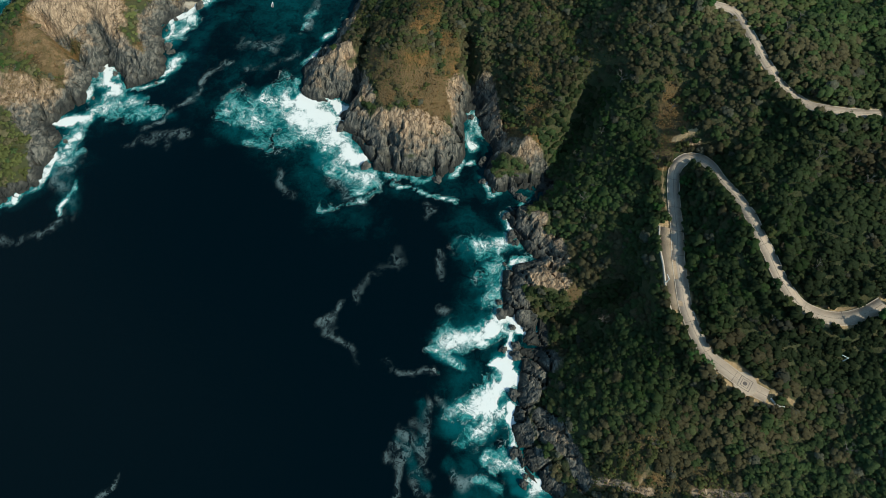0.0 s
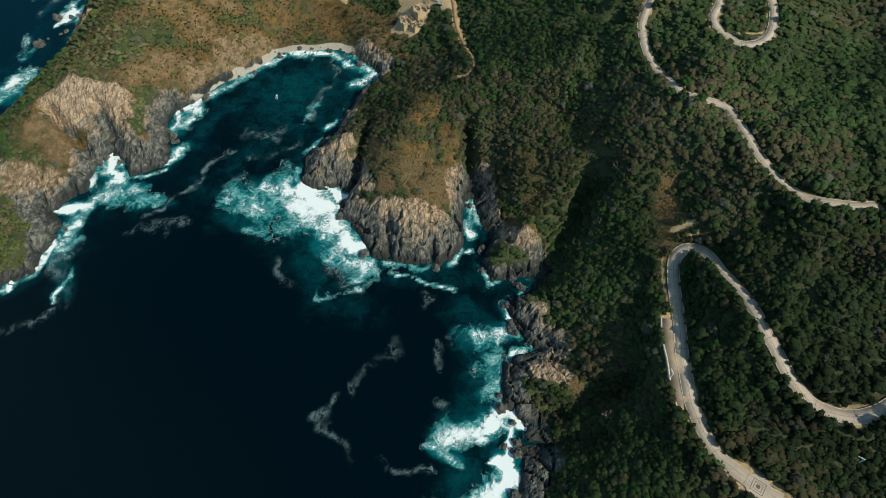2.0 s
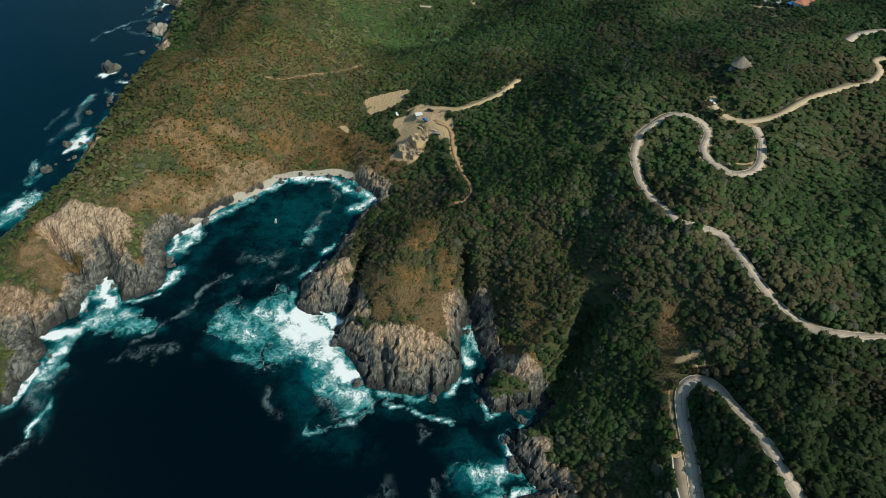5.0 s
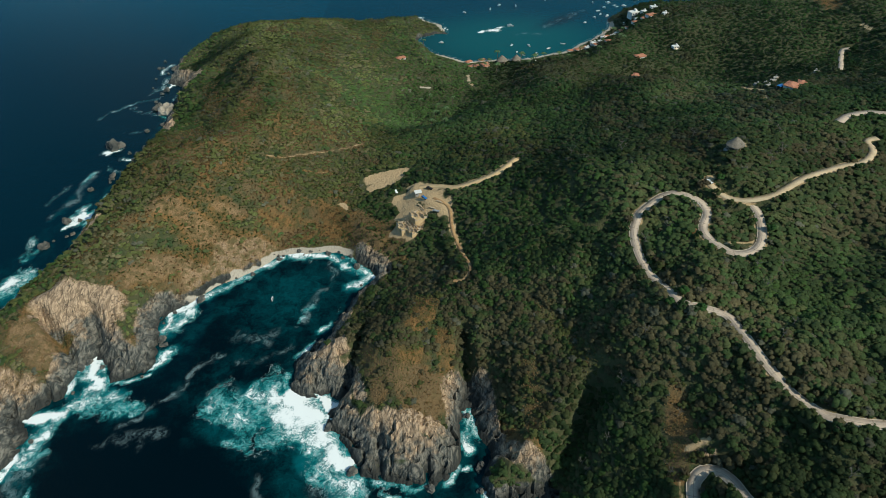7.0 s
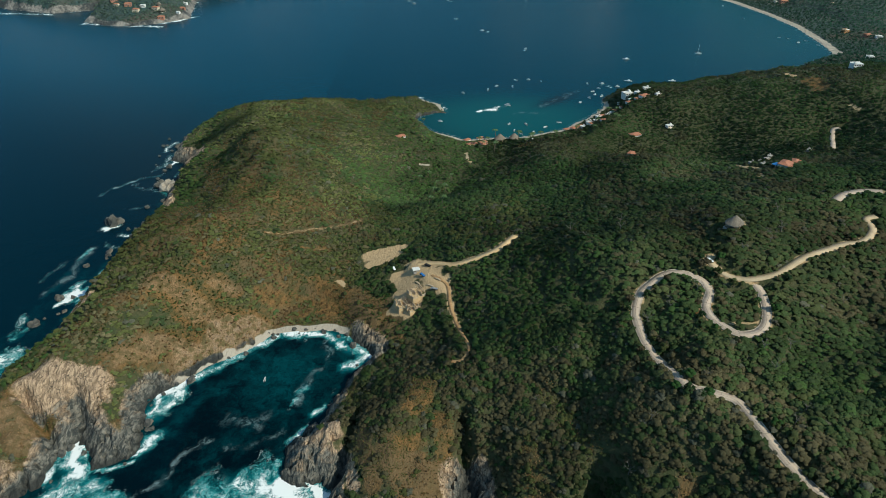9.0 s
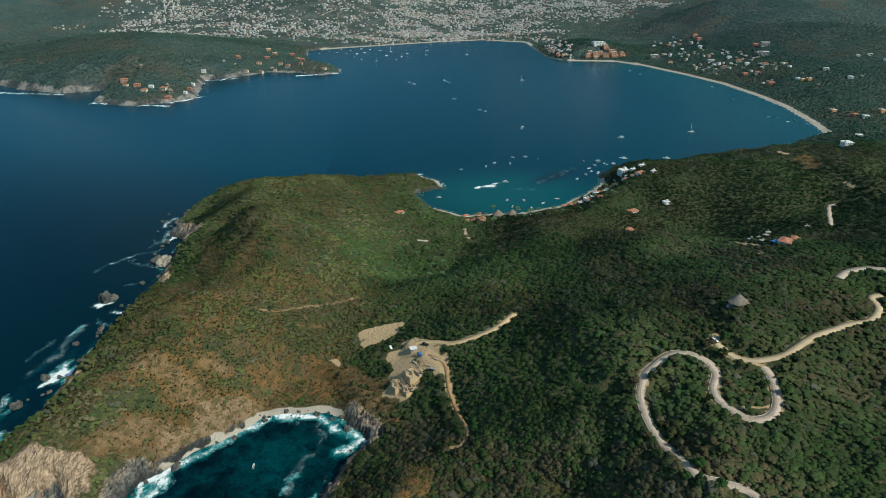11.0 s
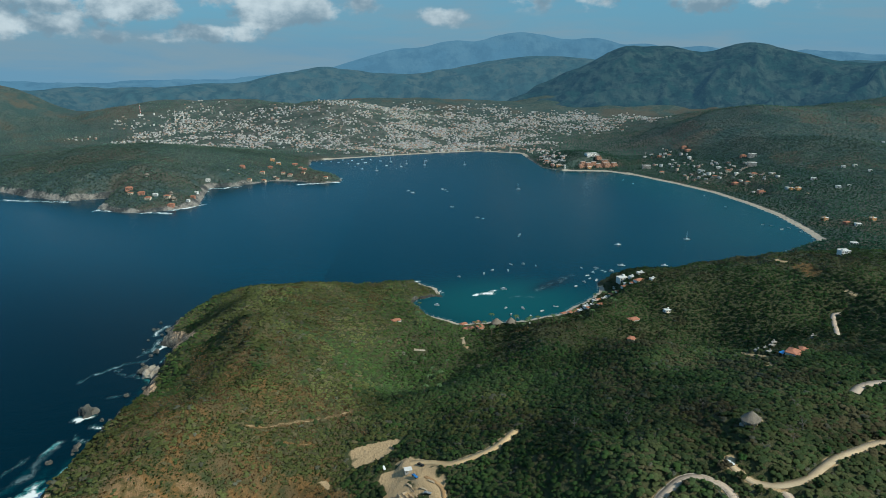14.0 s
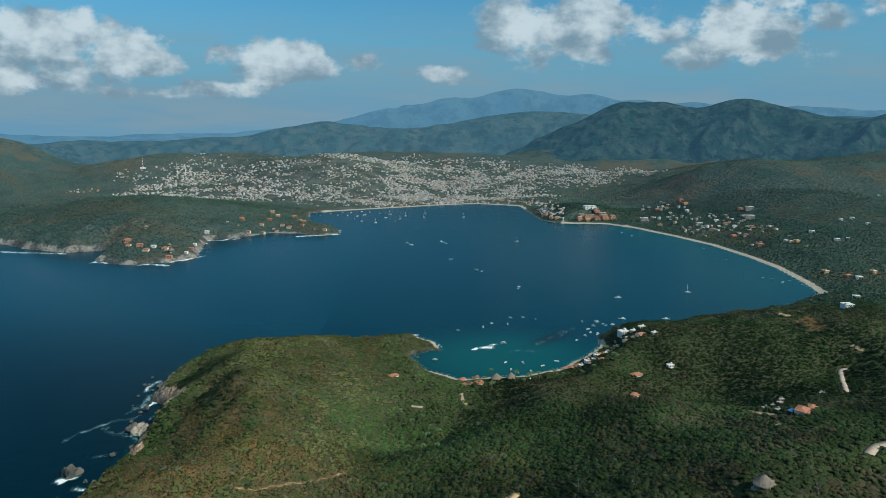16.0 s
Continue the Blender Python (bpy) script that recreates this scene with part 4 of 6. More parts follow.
thin = [q for tubes in (FOAM_POINT, FOAM_EAST, FOAM_WEST, FOAM_BAY) for q in tubes if q[5] < 0.5]
drift = tube_mask(sx, sy, [(a, b, c, d, max(w * 1.2, 1.8), min(v, 0.5) * 1.05) for a, b, c, d, w, v in thin + FOAM_DRIFT], 1.2, 9.0, 0.0, 9.0) * smooth(-0.9, -0.1, fbm(sx, sy, 14, 2, 57))
open_coast = (s_rho < 760) | (sx < -180)
surf_noise = smooth(-0.2, 0.4, fbm(sx, sy, 13, 4, 51))
edge_surf = (1 - smooth(0.3, 3.2, np.abs(sd + 0.8))) * np.where(open_coast, 0.02 + 0.62 * surf_noise, 0.25)
foam = np.maximum(foam * np.where(s_rho < 760, patchy * (0.80 + 0.36 * np.exp(np.minimum(sd, 0) / 13.0)), 1.0), edge_surf)
aired = np.zeros(sx.shape)
for tubes in (FOAM_POINT, FOAM_EAST, FOAM_WEST):
    strong = [(a, b, c, d, w * 1.5 + 1, min(1.0, v * 1.35)) for a, b, c, d, w, v in tubes if w > 1.6 and v > 0.34]
    aired = np.maximum(aired, tube_mask(sx, sy, strong, 0.6, 8.0, 0.2))
aired = np.maximum(aired, (1 - smooth(1, 16, -sd)) * 0.5 * np.where(s_rho < 700, 1, 0))
for ax, ay, bx, by, w, v in STIRRED:
    aired = np.maximum(aired, tube_mask(sx, sy, [(ax, ay, bx, by, w, v)], 0.8, 20.0, 0.0))
gatas = np.exp(-(((sx - 110) / 145) ** 2 + ((sy - 835) / 110) ** 2) ** 1.1)
reef = np.exp(-(((sx - 190) * 0.75 + (sy - 915) * 0.66) / 38) ** 2 - (((sx - 190) * 0.66 - (sy - 915) * 0.75) / 13) ** 2)
shoal = smooth(0.05, 1.0, gatas) * 0.9 * (1 - 0.8 * reef)
shoal = np.maximum(shoal, 0.5 * (1 - smooth(10, 380, -sd)) * smooth(200, 620, sx) * smooth(900, 1250, sy))
shoal = np.maximum(shoal, 0.12 * smooth(0, 400, sx) * (sy > 900))
aired = np.maximum(aired, 0.6 * np.exp(-((sx + 95) / 60) ** 2 - ((sy - 350) / 62) ** 2))
bay = smooth(560, 1000, sy + 0.35 * sx) * 0.85 + 0.28 * smooth(250, 600, sy - sx * 0.4) * (sx < -150)
quads = grid_faces(ROWS_S, COLS_S)
quads = quads[(sd[quads] < 12).any(1)]
used, inv = np.unique(quads, return_inverse=True)
sea = mesh_from("sea", np.column_stack([sx, sy, np.zeros(len(sx))])[used], inv.reshape(-1, 4), SEA,
                {"surf": np.column_stack([foam, aired, bay])[used], "shoal": np.column_stack([shoal, drift, reef])[used]}, True)
tagged(new("sea", sea), "dark blue sea with white surf along the rocks", "sea", kind="structure")


# ---- roads ----
def ribbon(name, pts, lo, hi, rise, thick, mat):
    """A strip beside a line: from lo to hi metres to its right, raised, with sides."""
    p = pts[:, :2]
    t = np.gradient(p, axis=0)
    t /= np.linalg.norm(t, axis=1)[:, None]
    right = np.column_stack([t[:, 1], -t[:, 0]])
    n = len(p)
    ring = [np.column_stack([p + right * lo, pts[:, 2] + rise - thick]), np.column_stack([p + right * lo, pts[:, 2] + rise]),
            np.column_stack([p + right * hi, pts[:, 2] + rise]), np.column_stack([p + right * hi, pts[:, 2] + rise - thick])]
    co = np.concatenate(ring)
    i = np.arange(n - 1)
    faces = np.concatenate([np.stack([a * n + i, a * n + i + 1, b * n + i + 1, b * n + i], -1) for a, b in ((0, 1), (1, 2), (2, 3), (3, 0))])
    return mesh_from(name, co, faces[:, ::-1], mat)


def part(name, mesh, parent, label=""):
    ob = new(name, mesh)
    ob.parent = parent
    return tagged(ob, label)


def cross_line(a, b, half):
    """A line across a road from kerb to kerb."""
    way = (b - a)[:2] / np.linalg.norm((b - a)[:2])
    side = np.array([way[1], -way[0], 0.0])
    return np.array([a - side * half, a, a + side * half])


JOINT = plain("joint_tar", (0.17, 0.14, 0.115), 0.9, 0.2, 1.0)


def lay_road(key, label, mat, kerbs):
    pts, half = ROADS[key]
    road = tagged(new("road", ribbon("road", pts, -half, half, 0.0, 0.9, mat)), label, "road", kind="structure")
    for lo, hi in ((-half - 0.24, -half), (half, half + 0.24)) if kerbs else ():
        part("kerb", ribbon("kerb", pts, lo, hi, 0.16, 0.9, KERB), road)
    if kerbs:
        part("centre_joint", ribbon("centre_joint", pts, -0.07, 0.07, 0.012, 0.05, JOINT), road)
        for k in range(6, len(pts) - 3, 7):
            part("slab_joint", ribbon("slab_joint", cross_line(pts[k], pts[k + 1], half), -0.09, 0.09, 0.016, 0.05, JOINT), road)
    return road


lay_road("road_low", "pale concrete hairpin road between bushes on the hillside", CONCRETE, True)
lay_road("road_high", "pale concrete road winding over the wooded hill", CONCRETE, True)
lay_road("road_crest", "pale dirt road along the hill crest", GRAVEL, False)
lay_road("path_site", "narrow eroded dirt path below the building ground", EARTH, False)
lay_road("track_site", "sandy dirt track to the building ground", DIRT, False)
lay_road("track_hill", "pale road on the far wooded slope", CONCRETE, False)
lay_road("drive", "short pale driveway among trees", CONCRETE, False)

# ---- woods ----
rng = np.random.default_rng(7)


def crown_template(domes, count, leaf, sides=6, up=0.4, rings=2):
    """One crown of radius 1: uneven leafy lobes of a few facets each, with loose leaf clumps standing off them."""
    ang = 6.283 * (np.arange(domes) + rng.uniform(-0.3, 0.3, domes)) / max(domes - 1, 1)
    off = rng.uniform(0.35, 0.68, domes)
    off[0] = rng.uniform(0.0, 0.2)
    cen = np.column_stack([np.cos(ang) * off, np.sin(ang) * off, rng.uniform(0.35, 0.80, domes)])
    cen[0, 2] = rng.uniform(0.75, 1.0)
    rad = rng.uniform(0.30, 0.50, domes)
    tris, ways = [], []
    for c, r in zip(cen, rad):
        turn = rng.uniform(0, 1)
        belts = []
        for tilt, shift in ((-0.35, 0.0), (0.50, 0.5))[:rings]:
            a = 6.283 * (np.arange(sides) + turn + shift + rng.uniform(-0.25, 0.25, sides)) / sides
            el = tilt + rng.uniform(-0.18, 0.18, sides)
            belts.append(np.column_stack([np.cos(a) * np.cos(el), np.sin(a) * np.cos(el), np.sin(el)]) * rng.uniform(0.78, 1.18, sides)[:, None])
        top = np.array([rng.uniform(-0.2, 0.2), rng.uniform(-0.2, 0.2), rng.uniform(0.85, 1.1)])
        lo, hi = belts[0], belts[-1]
        for k in range(sides):
            m = (k + 1) % sides
            for f in ((lo[k], lo[m], hi[k]), (lo[m], hi[m], hi[k]), (hi[k], hi[m], top))[2 * (2 - rings):]:
                tris.append(c + np.array(f) * r)
                ways.append(np.array(f))
    tri, way = np.array(tris), np.array(ways)
    soft = way + 0.5 * (tri - np.array([0, 0, 0.3])) + np.array([0, 0, up])
    if count:
        k = rng.integers(0, domes, count)
        out = rng.normal(size=(count, 3)) + np.array([0, 0, 0.5])
        out /= np.linalg.norm(out, axis=1)[:, None]
        mid = cen[k] + out * rad[k][:, None] * rng.uniform(0.95, 1.25, count)[:, None]
        nrm = out + 0.7 * rng.normal(size=(count, 3))
        u = np.cross(nrm, rng.normal(size=(count, 3)))
        u /= np.linalg.norm(u, axis=1)[:, None]
        v = np.cross(nrm, u)
        v /= np.linalg.norm(v, axis=1)[:, None]
        s = leaf * rng.uniform(0.6, 1.4, count)[:, None]
        leaves = np.stack([mid + u * s, mid - 0.6 * u * s + 0.85 * v * s, mid - 0.5 * u * s - 0.9 * v * s], 1)
        lean = out + 0.5 * (mid - np.array([0, 0, 0.3])) + np.array([0, 0, up])
        tri, soft = np.concatenate([tri, leaves]), np.concatenate([soft, np.repeat(lean[:, None, :], 3, 1)])
    soft = soft / np.linalg.norm(soft, axis=2)[:, :, None]
    turned = np.einsum("ij,ij->i", np.cross(tri[:, 1] - tri[:, 0], tri[:, 2] - tri[:, 0]), soft.mean(1)) < 0
    tri[turned], soft[turned] = tri[turned][:, ::-1], soft[turned][:, ::-1]
    return tri, soft


PALETTE = np.array([(0.038, 0.056, 0.022), (0.048, 0.073, 0.025), (0.070, 0.080, 0.031), (0.096, 0.078, 0.042), (0.046, 0.083, 0.022), (0.088, 0.094, 0.031), (0.100, 0.095, 0.070)])


# where the wood is brown and thin, or green: x, y, radius, strength
DRY_WOOD = [(150, 690, 65, 0.5), (215, 560, 45, 0.35), (60, 245, 40, 0.30), (5, 270, 40, 0.35), (170, 480, 45, 0.25), (95, 30, 60, 0.30), (165, 75, 25, 0.25),
            (20, 640, 110, -0.5), (320, 680, 80, -0.4), (230, 800, 60, -0.3), (90, 400, 60, -0.3), (150, 120, 60, -0.35), (60, 350, 60, -0.15), (470, 790, 60, 0.35)]


def scatter(step, near, far):
    """Plan points on a shaken grid where trees stand, with their height, size and colour."""
    xs = np.arange(-0.80 * (far + 170), 0.80 * (far + 170), step)
    ys = np.arange(-20.0, far, step)
    x, y = [a.ravel() for a in np.meshgrid(xs, ys)]
    x = x + rng.uniform(-0.48, 0.48, len(x)) * step
    y = y + rng.uniform(-0.48, 0.48, len(y)) * step
    r = np.hypot(x, y)
    ok = (r >= near) & (r < far) & (np.abs(x) < 0.75 * (y + 60) + 130)
    x, y = x[ok], y[ok]
    d = coast_distance(x, y)
    ok = d > 3
    x, y, d = x[ok], y[ok], d[ok]
    rock, grass, earth = cover_at(x, y, d)
    rd, rz = road_near(x, y)
    keep = (1 - smooth(0.2, 0.5, rock)) * (1 - 0.45 * smooth(0.2, 0.5, grass)) * (1 - 0.72 * smooth(0.55, 0.70, grass)) * (1 - 0.7 * smooth(0.72, 0.85, grass)) * (1 - smooth(0.1, 0.35, earth)) * (rd > 0.9)
    ok = rng.uniform(0, 1, len(x)) < keep
    x, y, d, grass, rd, rz = x[ok], y[ok], d[ok], grass[ok], rd[ok], rz[ok]
    lift = (1 - smooth(1.2, 9.0, rd)) * (d > 1)
    z = base_height(x, y, d) * (1 - lift) + (rz - 0.45) * lift
    size = (0.68 + 0.85 * rng.uniform(0, 1, len(x)) ** 1.4) * step
    size *= np.where(grass > 0.2, 0.78, 1.0) * (0.65 + 0.35 * smooth(2, 22, d))
    size = np.minimum(size, np.maximum(1.0, rd + 1.0))
    dry = fbm(x, y, 70, 4, 41) + 0.25 * smooth(0.05, 0.5, grass)
    for cx, cy, r, v in DRY_WOOD:
        dry = dry + v * np.exp(-((x - cx) ** 2 + (y - cy) ** 2) / (r * r))
    valley = np.exp(-((x - 20) / 90) ** 2 - ((y - 640) / 130) ** 2) + 0.7 * np.exp(-((x - 60) / 45) ** 2 - ((y - 400) / 80) ** 2)
    pick = rng.uniform(0, 1, len(x))
    kind = np.where(pick < 0.30, 0, np.where(pick < 0.72, 1, np.where(pick < 0.93, 2, 3)))
    kind = np.where((dry > 0.16) & (rng.uniform(0, 1, len(x)) < 0.6), 3, kind)
    kind = np.where((dry > 0.0) & (kind == 0) & (rng.uniform(0, 1, len(x)) < 0.5), 2, kind)
    kind = np.where(rng.uniform(0, 1, len(x)) < valley * 0.75, 4, kind)
    russet = smooth(-0.12, 0.22, fbm(x, y, 34, 3, 15))
    kind = np.where(((grass > 0.2) | (x < -130)) & (rng.uniform(0, 1, len(x)) < 0.8), np.where(rng.uniform(0, 1, len(x)) < 0.08 + 0.5 * russet * (grass > 0.15), 3, 5), kind)
    # darker tree kind on this slope, its shade also put into the tint
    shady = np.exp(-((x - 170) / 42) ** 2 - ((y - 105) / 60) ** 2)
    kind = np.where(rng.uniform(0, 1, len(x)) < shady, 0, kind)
    kind = np.where((x < 90) & (y > 440) & (valley < 0.5) & (rng.uniform(0, 1, len(x)) < 0.45), 5, kind)
    kind = np.where(rng.uniform(0, 1, len(x)) < 0.02 + 0.02 * (dry > 0), 6, kind)
    kind = np.where((dry < -0.12) & (kind != 1) & (rng.uniform(0, 1, len(x)) < 0.7), np.where(pick < 0.5, 0, 4), kind)
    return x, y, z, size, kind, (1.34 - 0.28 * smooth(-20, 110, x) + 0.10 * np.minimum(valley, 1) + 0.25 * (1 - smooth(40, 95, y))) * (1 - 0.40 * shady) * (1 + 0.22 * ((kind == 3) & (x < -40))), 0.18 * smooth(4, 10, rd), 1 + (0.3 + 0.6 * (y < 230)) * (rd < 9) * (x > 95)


def woods(name, label, step, near, far, domes, count, leaf, flat=1.0, pale=0.0, cap=9.0, sides=6, up=0.4, rings=2):
    x, y, z, size, kind, dim, sink, lofty = scatter(step, near, far)
    size = np.minimum(size, cap * rng.uniform(0.7, 1.1, len(size)))
    forms = [crown_template(domes, count, leaf, sides, up, rings) for _ in range(9)]
    east, north = hills(x + 6, y) - hills(x - 6, y), hills(x, y + 6) - hills(x, y - 6)
    lean = np.clip(np.stack([-east, -north, np.zeros(len(x))], -1) / 12, -0.45, 0.45) * (0.35 + 0.55 * up)
    pieces, tints, normals = [], [], []
    which = rng.integers(0, len(forms), len(x))
    for f, (form, soft) in enumerate(forms):
        s = which == f
        n = int(s.sum())
        a = rng.uniform(0, 6.283, n)
        c, sn = np.cos(a)[:, None, None], np.sin(a)[:, None, None]
        sz = size[s][:, None, None]
        px = (form[None, :, :, 0] * c - form[None, :, :, 1] * sn) * sz + x[s][:, None, None]
        py = (form[None, :, :, 0] * sn + form[None, :, :, 1] * c) * sz + y[s][:, None, None]
        pz = form[None, :, :, 2] * sz * lofty[s][:, None, None] * rng.uniform(0.7, 1.3, n)[:, None, None] * flat + z[s][:, None, None] - 0.2 - sink[s][:, None, None] * sz
        pieces.append(np.stack([px, py, pz], -1).reshape(-1, 3))
        normals.append(np.stack([soft[None, :, :, 0] * c - soft[None, :, :, 1] * sn, soft[None, :, :, 0] * sn + soft[None, :, :, 1] * c,
                                 np.broadcast_to(soft[None, :, :, 2], px.shape)], -1))
        normals[-1] = (normals[-1] + lean[s][:, None, None, :]).reshape(-1, 3)
        normals[-1] /= np.linalg.norm(normals[-1], axis=1)[:, None]
        # pale mixes a haze tint into the leaf colour of distant woods
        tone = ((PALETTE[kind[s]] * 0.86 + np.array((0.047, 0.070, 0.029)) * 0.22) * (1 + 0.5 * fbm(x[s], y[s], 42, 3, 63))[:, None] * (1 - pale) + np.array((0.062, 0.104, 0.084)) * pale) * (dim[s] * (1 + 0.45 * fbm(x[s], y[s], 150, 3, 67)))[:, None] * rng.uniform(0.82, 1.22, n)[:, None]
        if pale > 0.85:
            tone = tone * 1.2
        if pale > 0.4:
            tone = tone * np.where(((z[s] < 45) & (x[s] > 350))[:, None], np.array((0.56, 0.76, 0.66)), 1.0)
        tone = tone * np.where(((x[s] > 100) & (y[s] > 430))[:, None], np.array((0.88, 1.0, 0.98)), 1.0)
        tints.append(np.repeat(tone, len(form) * 3, axis=0))
    co = np.concatenate(pieces)
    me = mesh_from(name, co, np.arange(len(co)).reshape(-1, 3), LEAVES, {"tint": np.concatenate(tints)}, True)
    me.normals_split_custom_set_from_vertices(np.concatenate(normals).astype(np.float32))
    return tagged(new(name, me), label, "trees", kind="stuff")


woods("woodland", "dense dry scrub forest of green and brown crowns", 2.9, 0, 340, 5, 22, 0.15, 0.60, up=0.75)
woods("woodland", "dense scrub forest on the peninsula and hills", 3.4, 340, 640, 3, 6, 0.20, 0.52, sides=5, up=1.5)
woods("woodland", "green forest behind the small bay", 3.7, 640, 1150, 2, 4, 0.30, 0.46, sides=5, up=2.6, rings=1)
woods("woodland", "distant wooded slopes round the bay, tinted for haze", 6.6, 1150, 2300, 1, 3, 0.45, 0.65, 0.80, 4.6, sides=5, up=2.5, rings=1)
woods("woodland", "trees among the streets of the town, tinted for haze", 10.5, 2300, 3600, 1, 2, 0.50, 0.70, 0.9, 5.0, sides=5, up=2.5, rings=1)


def tufts(name, label, step, x0, x1, y0, y1, blades, tones, size):
    """Small dry bushes and grass tufts where the wood is thin."""
    x, y = [a.ravel() for a in np.meshgrid(np.arange(x0, x1, step), np.arange(y0, y1, step))]
    x, y = x + rng.uniform(-0.6, 0.6, len(x)) * step, y + rng.uniform(-0.6, 0.6, len(y)) * step
    d = coast_distance(x, y)
    x, y, d = x[d > 3], y[d > 3], d[d > 3]
    rock, grass, earth = cover_at(x, y, d)
    ok = (grass > 0.18) & (earth < 0.2) & (rock < 0.75) & (road_near(x, y)[0] > 0.6) & (rng.uniform(0, 1, len(x)) < 0.75 - 0.4 * smooth(0.72, 0.85, grass))
    x, y, d, bare = x[ok], y[ok], d[ok], smooth(0.72, 0.85, grass[ok])
    z = base_height(x, y, d)
    n = len(x)
    green = smooth(-0.25, 0.3, fbm(x, y, 30, 3, 15))
    form, soft = crown_template(1, blades, 0.55, 5, 0.9, 1)
    blades = len(form)
    s = (size * rng.uniform(0.5, 1.3, n))[:, None, None, None]
    a = rng.uniform(0, 6.283, n)[:, None, None]
    co = np.stack([form[None, :, :, 0] * np.cos(a) - form[None, :, :, 1] * np.sin(a), form[None, :, :, 0] * np.sin(a) + form[None, :, :, 1] * np.cos(a), np.broadcast_to(form[None, :, :, 2] * 0.7 - 0.2, (n, blades, 3))], -1)
    co = co * s + np.stack([x, y, z], -1)[:, None, None, :]
    pick = np.clip((green * len(tones) + 2.5 * bare + rng.normal(0, 0.9, n)).astype(int), 0, len(tones) - 1)
    tone = np.array(tones)[pick] * (rng.uniform(0.75, 1.25, n) * (1 + 0.3 * bare))[:, None]
    co = co.reshape(-1, 3)
    me = mesh_from(name, co, np.arange(len(co)).reshape(-1, 3), LEAVES, {"tint": np.repeat(tone, blades * 3, axis=0)}, True)
    me.normals_split_custom_set_from_vertices(np.tile(soft.reshape(-1, 3), (n, 1)).astype(np.float32))
    return tagged(new(name, me), label, "grass", kind="stuff")


DRY_TONES = [(0.074, 0.102, 0.030), (0.106, 0.118, 0.036), (0.150, 0.122, 0.044), (0.195, 0.118, 0.046), (0.225, 0.148, 0.074)]
tufts("dry_grass", "tufts of ochre dry grass and low scrub on the headland", 1.15, -260, 230, 20, 345, 4, DRY_TONES[1:], 0.8)
tufts("dry_grass", "olive and ochre scrub on the peninsula slopes", 1.8, -300, 120, 345, 900, 3, DRY_TONES, 1.25)

# ---- mountains behind the bay ----


def range_material(name, low, high, haze_glow, scale):
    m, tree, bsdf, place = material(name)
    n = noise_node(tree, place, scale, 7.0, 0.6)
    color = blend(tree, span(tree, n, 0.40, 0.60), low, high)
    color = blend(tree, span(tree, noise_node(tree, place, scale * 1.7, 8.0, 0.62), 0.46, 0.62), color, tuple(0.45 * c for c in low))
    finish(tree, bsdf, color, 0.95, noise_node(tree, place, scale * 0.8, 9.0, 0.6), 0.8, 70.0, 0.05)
    # haze over the hills is put in as bluish emission
    put(tree, haze_glow, bsdf.inputs["Emission Color"])
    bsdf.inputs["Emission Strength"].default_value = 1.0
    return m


def mountain_range(label, mat, reach, crest, depth, spur, seed, foot):
    """Hills seen across the bay: crest is (bearing, rise of the line of sight), spurs run down from it."""
    cols, rows = 340, 56
    u = np.linspace(-0.95, 0.95, cols)
    rise = np.interp(u, [c[0] for c in crest], [c[1] for c in crest])
    kern = np.hanning(13)
    rise = np.convolve(np.pad(rise, 6, mode="edge"), kern / kern.sum(), mode="valid")
    v = np.linspace(0, 1.12, rows)
    uu, vv = np.meshgrid(u, v)
    r = reach - depth * (1 - vv) + 60 * fbm(uu * 30, vv * 3, 2.0, 3, seed)
    a = np.arctan(uu)
    x, y = r * np.sin(a), 60 + r * np.cos(a)
    top = 300 + (rise[None, :] + 0.0042 * fbm(uu * 100, vv * 0, 6.0, 5, seed + 3)) * reach
    slope = smooth(-0.1, 1.0, vv) * (vv <= 1) + (vv > 1) * (1 - 3 * (vv - 1))
    z = foot + (top - foot) * slope + spur * (ridged(uu * 100 + 9 * fbm(uu * 100, vv * 24, 14, 3, seed + 5), vv * 24, 13.0, 6, seed + 9) - 0.70) * (1 - np.clip(vv, 0, 1) ** 3) * np.sin(np.clip(vv, 0, 1) * 3.1)
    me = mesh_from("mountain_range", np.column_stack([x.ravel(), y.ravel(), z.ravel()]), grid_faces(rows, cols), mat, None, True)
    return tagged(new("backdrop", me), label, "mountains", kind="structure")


# the farther the range, the bluer and stronger its emitted haze
mountain_range("green mountains with two rounded peaks behind the town", range_material("mountain_woods_hazed", (0.012, 0.034, 0.026), (0.036, 0.054, 0.042), (0.022, 0.052, 0.080), 0.010), 4450,
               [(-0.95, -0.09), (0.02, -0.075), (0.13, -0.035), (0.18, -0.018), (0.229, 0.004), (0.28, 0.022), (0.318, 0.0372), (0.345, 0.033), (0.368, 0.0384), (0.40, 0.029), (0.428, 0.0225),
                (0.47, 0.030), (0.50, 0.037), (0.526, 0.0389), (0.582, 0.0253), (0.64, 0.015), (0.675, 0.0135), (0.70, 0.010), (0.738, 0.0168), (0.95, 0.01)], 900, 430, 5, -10)
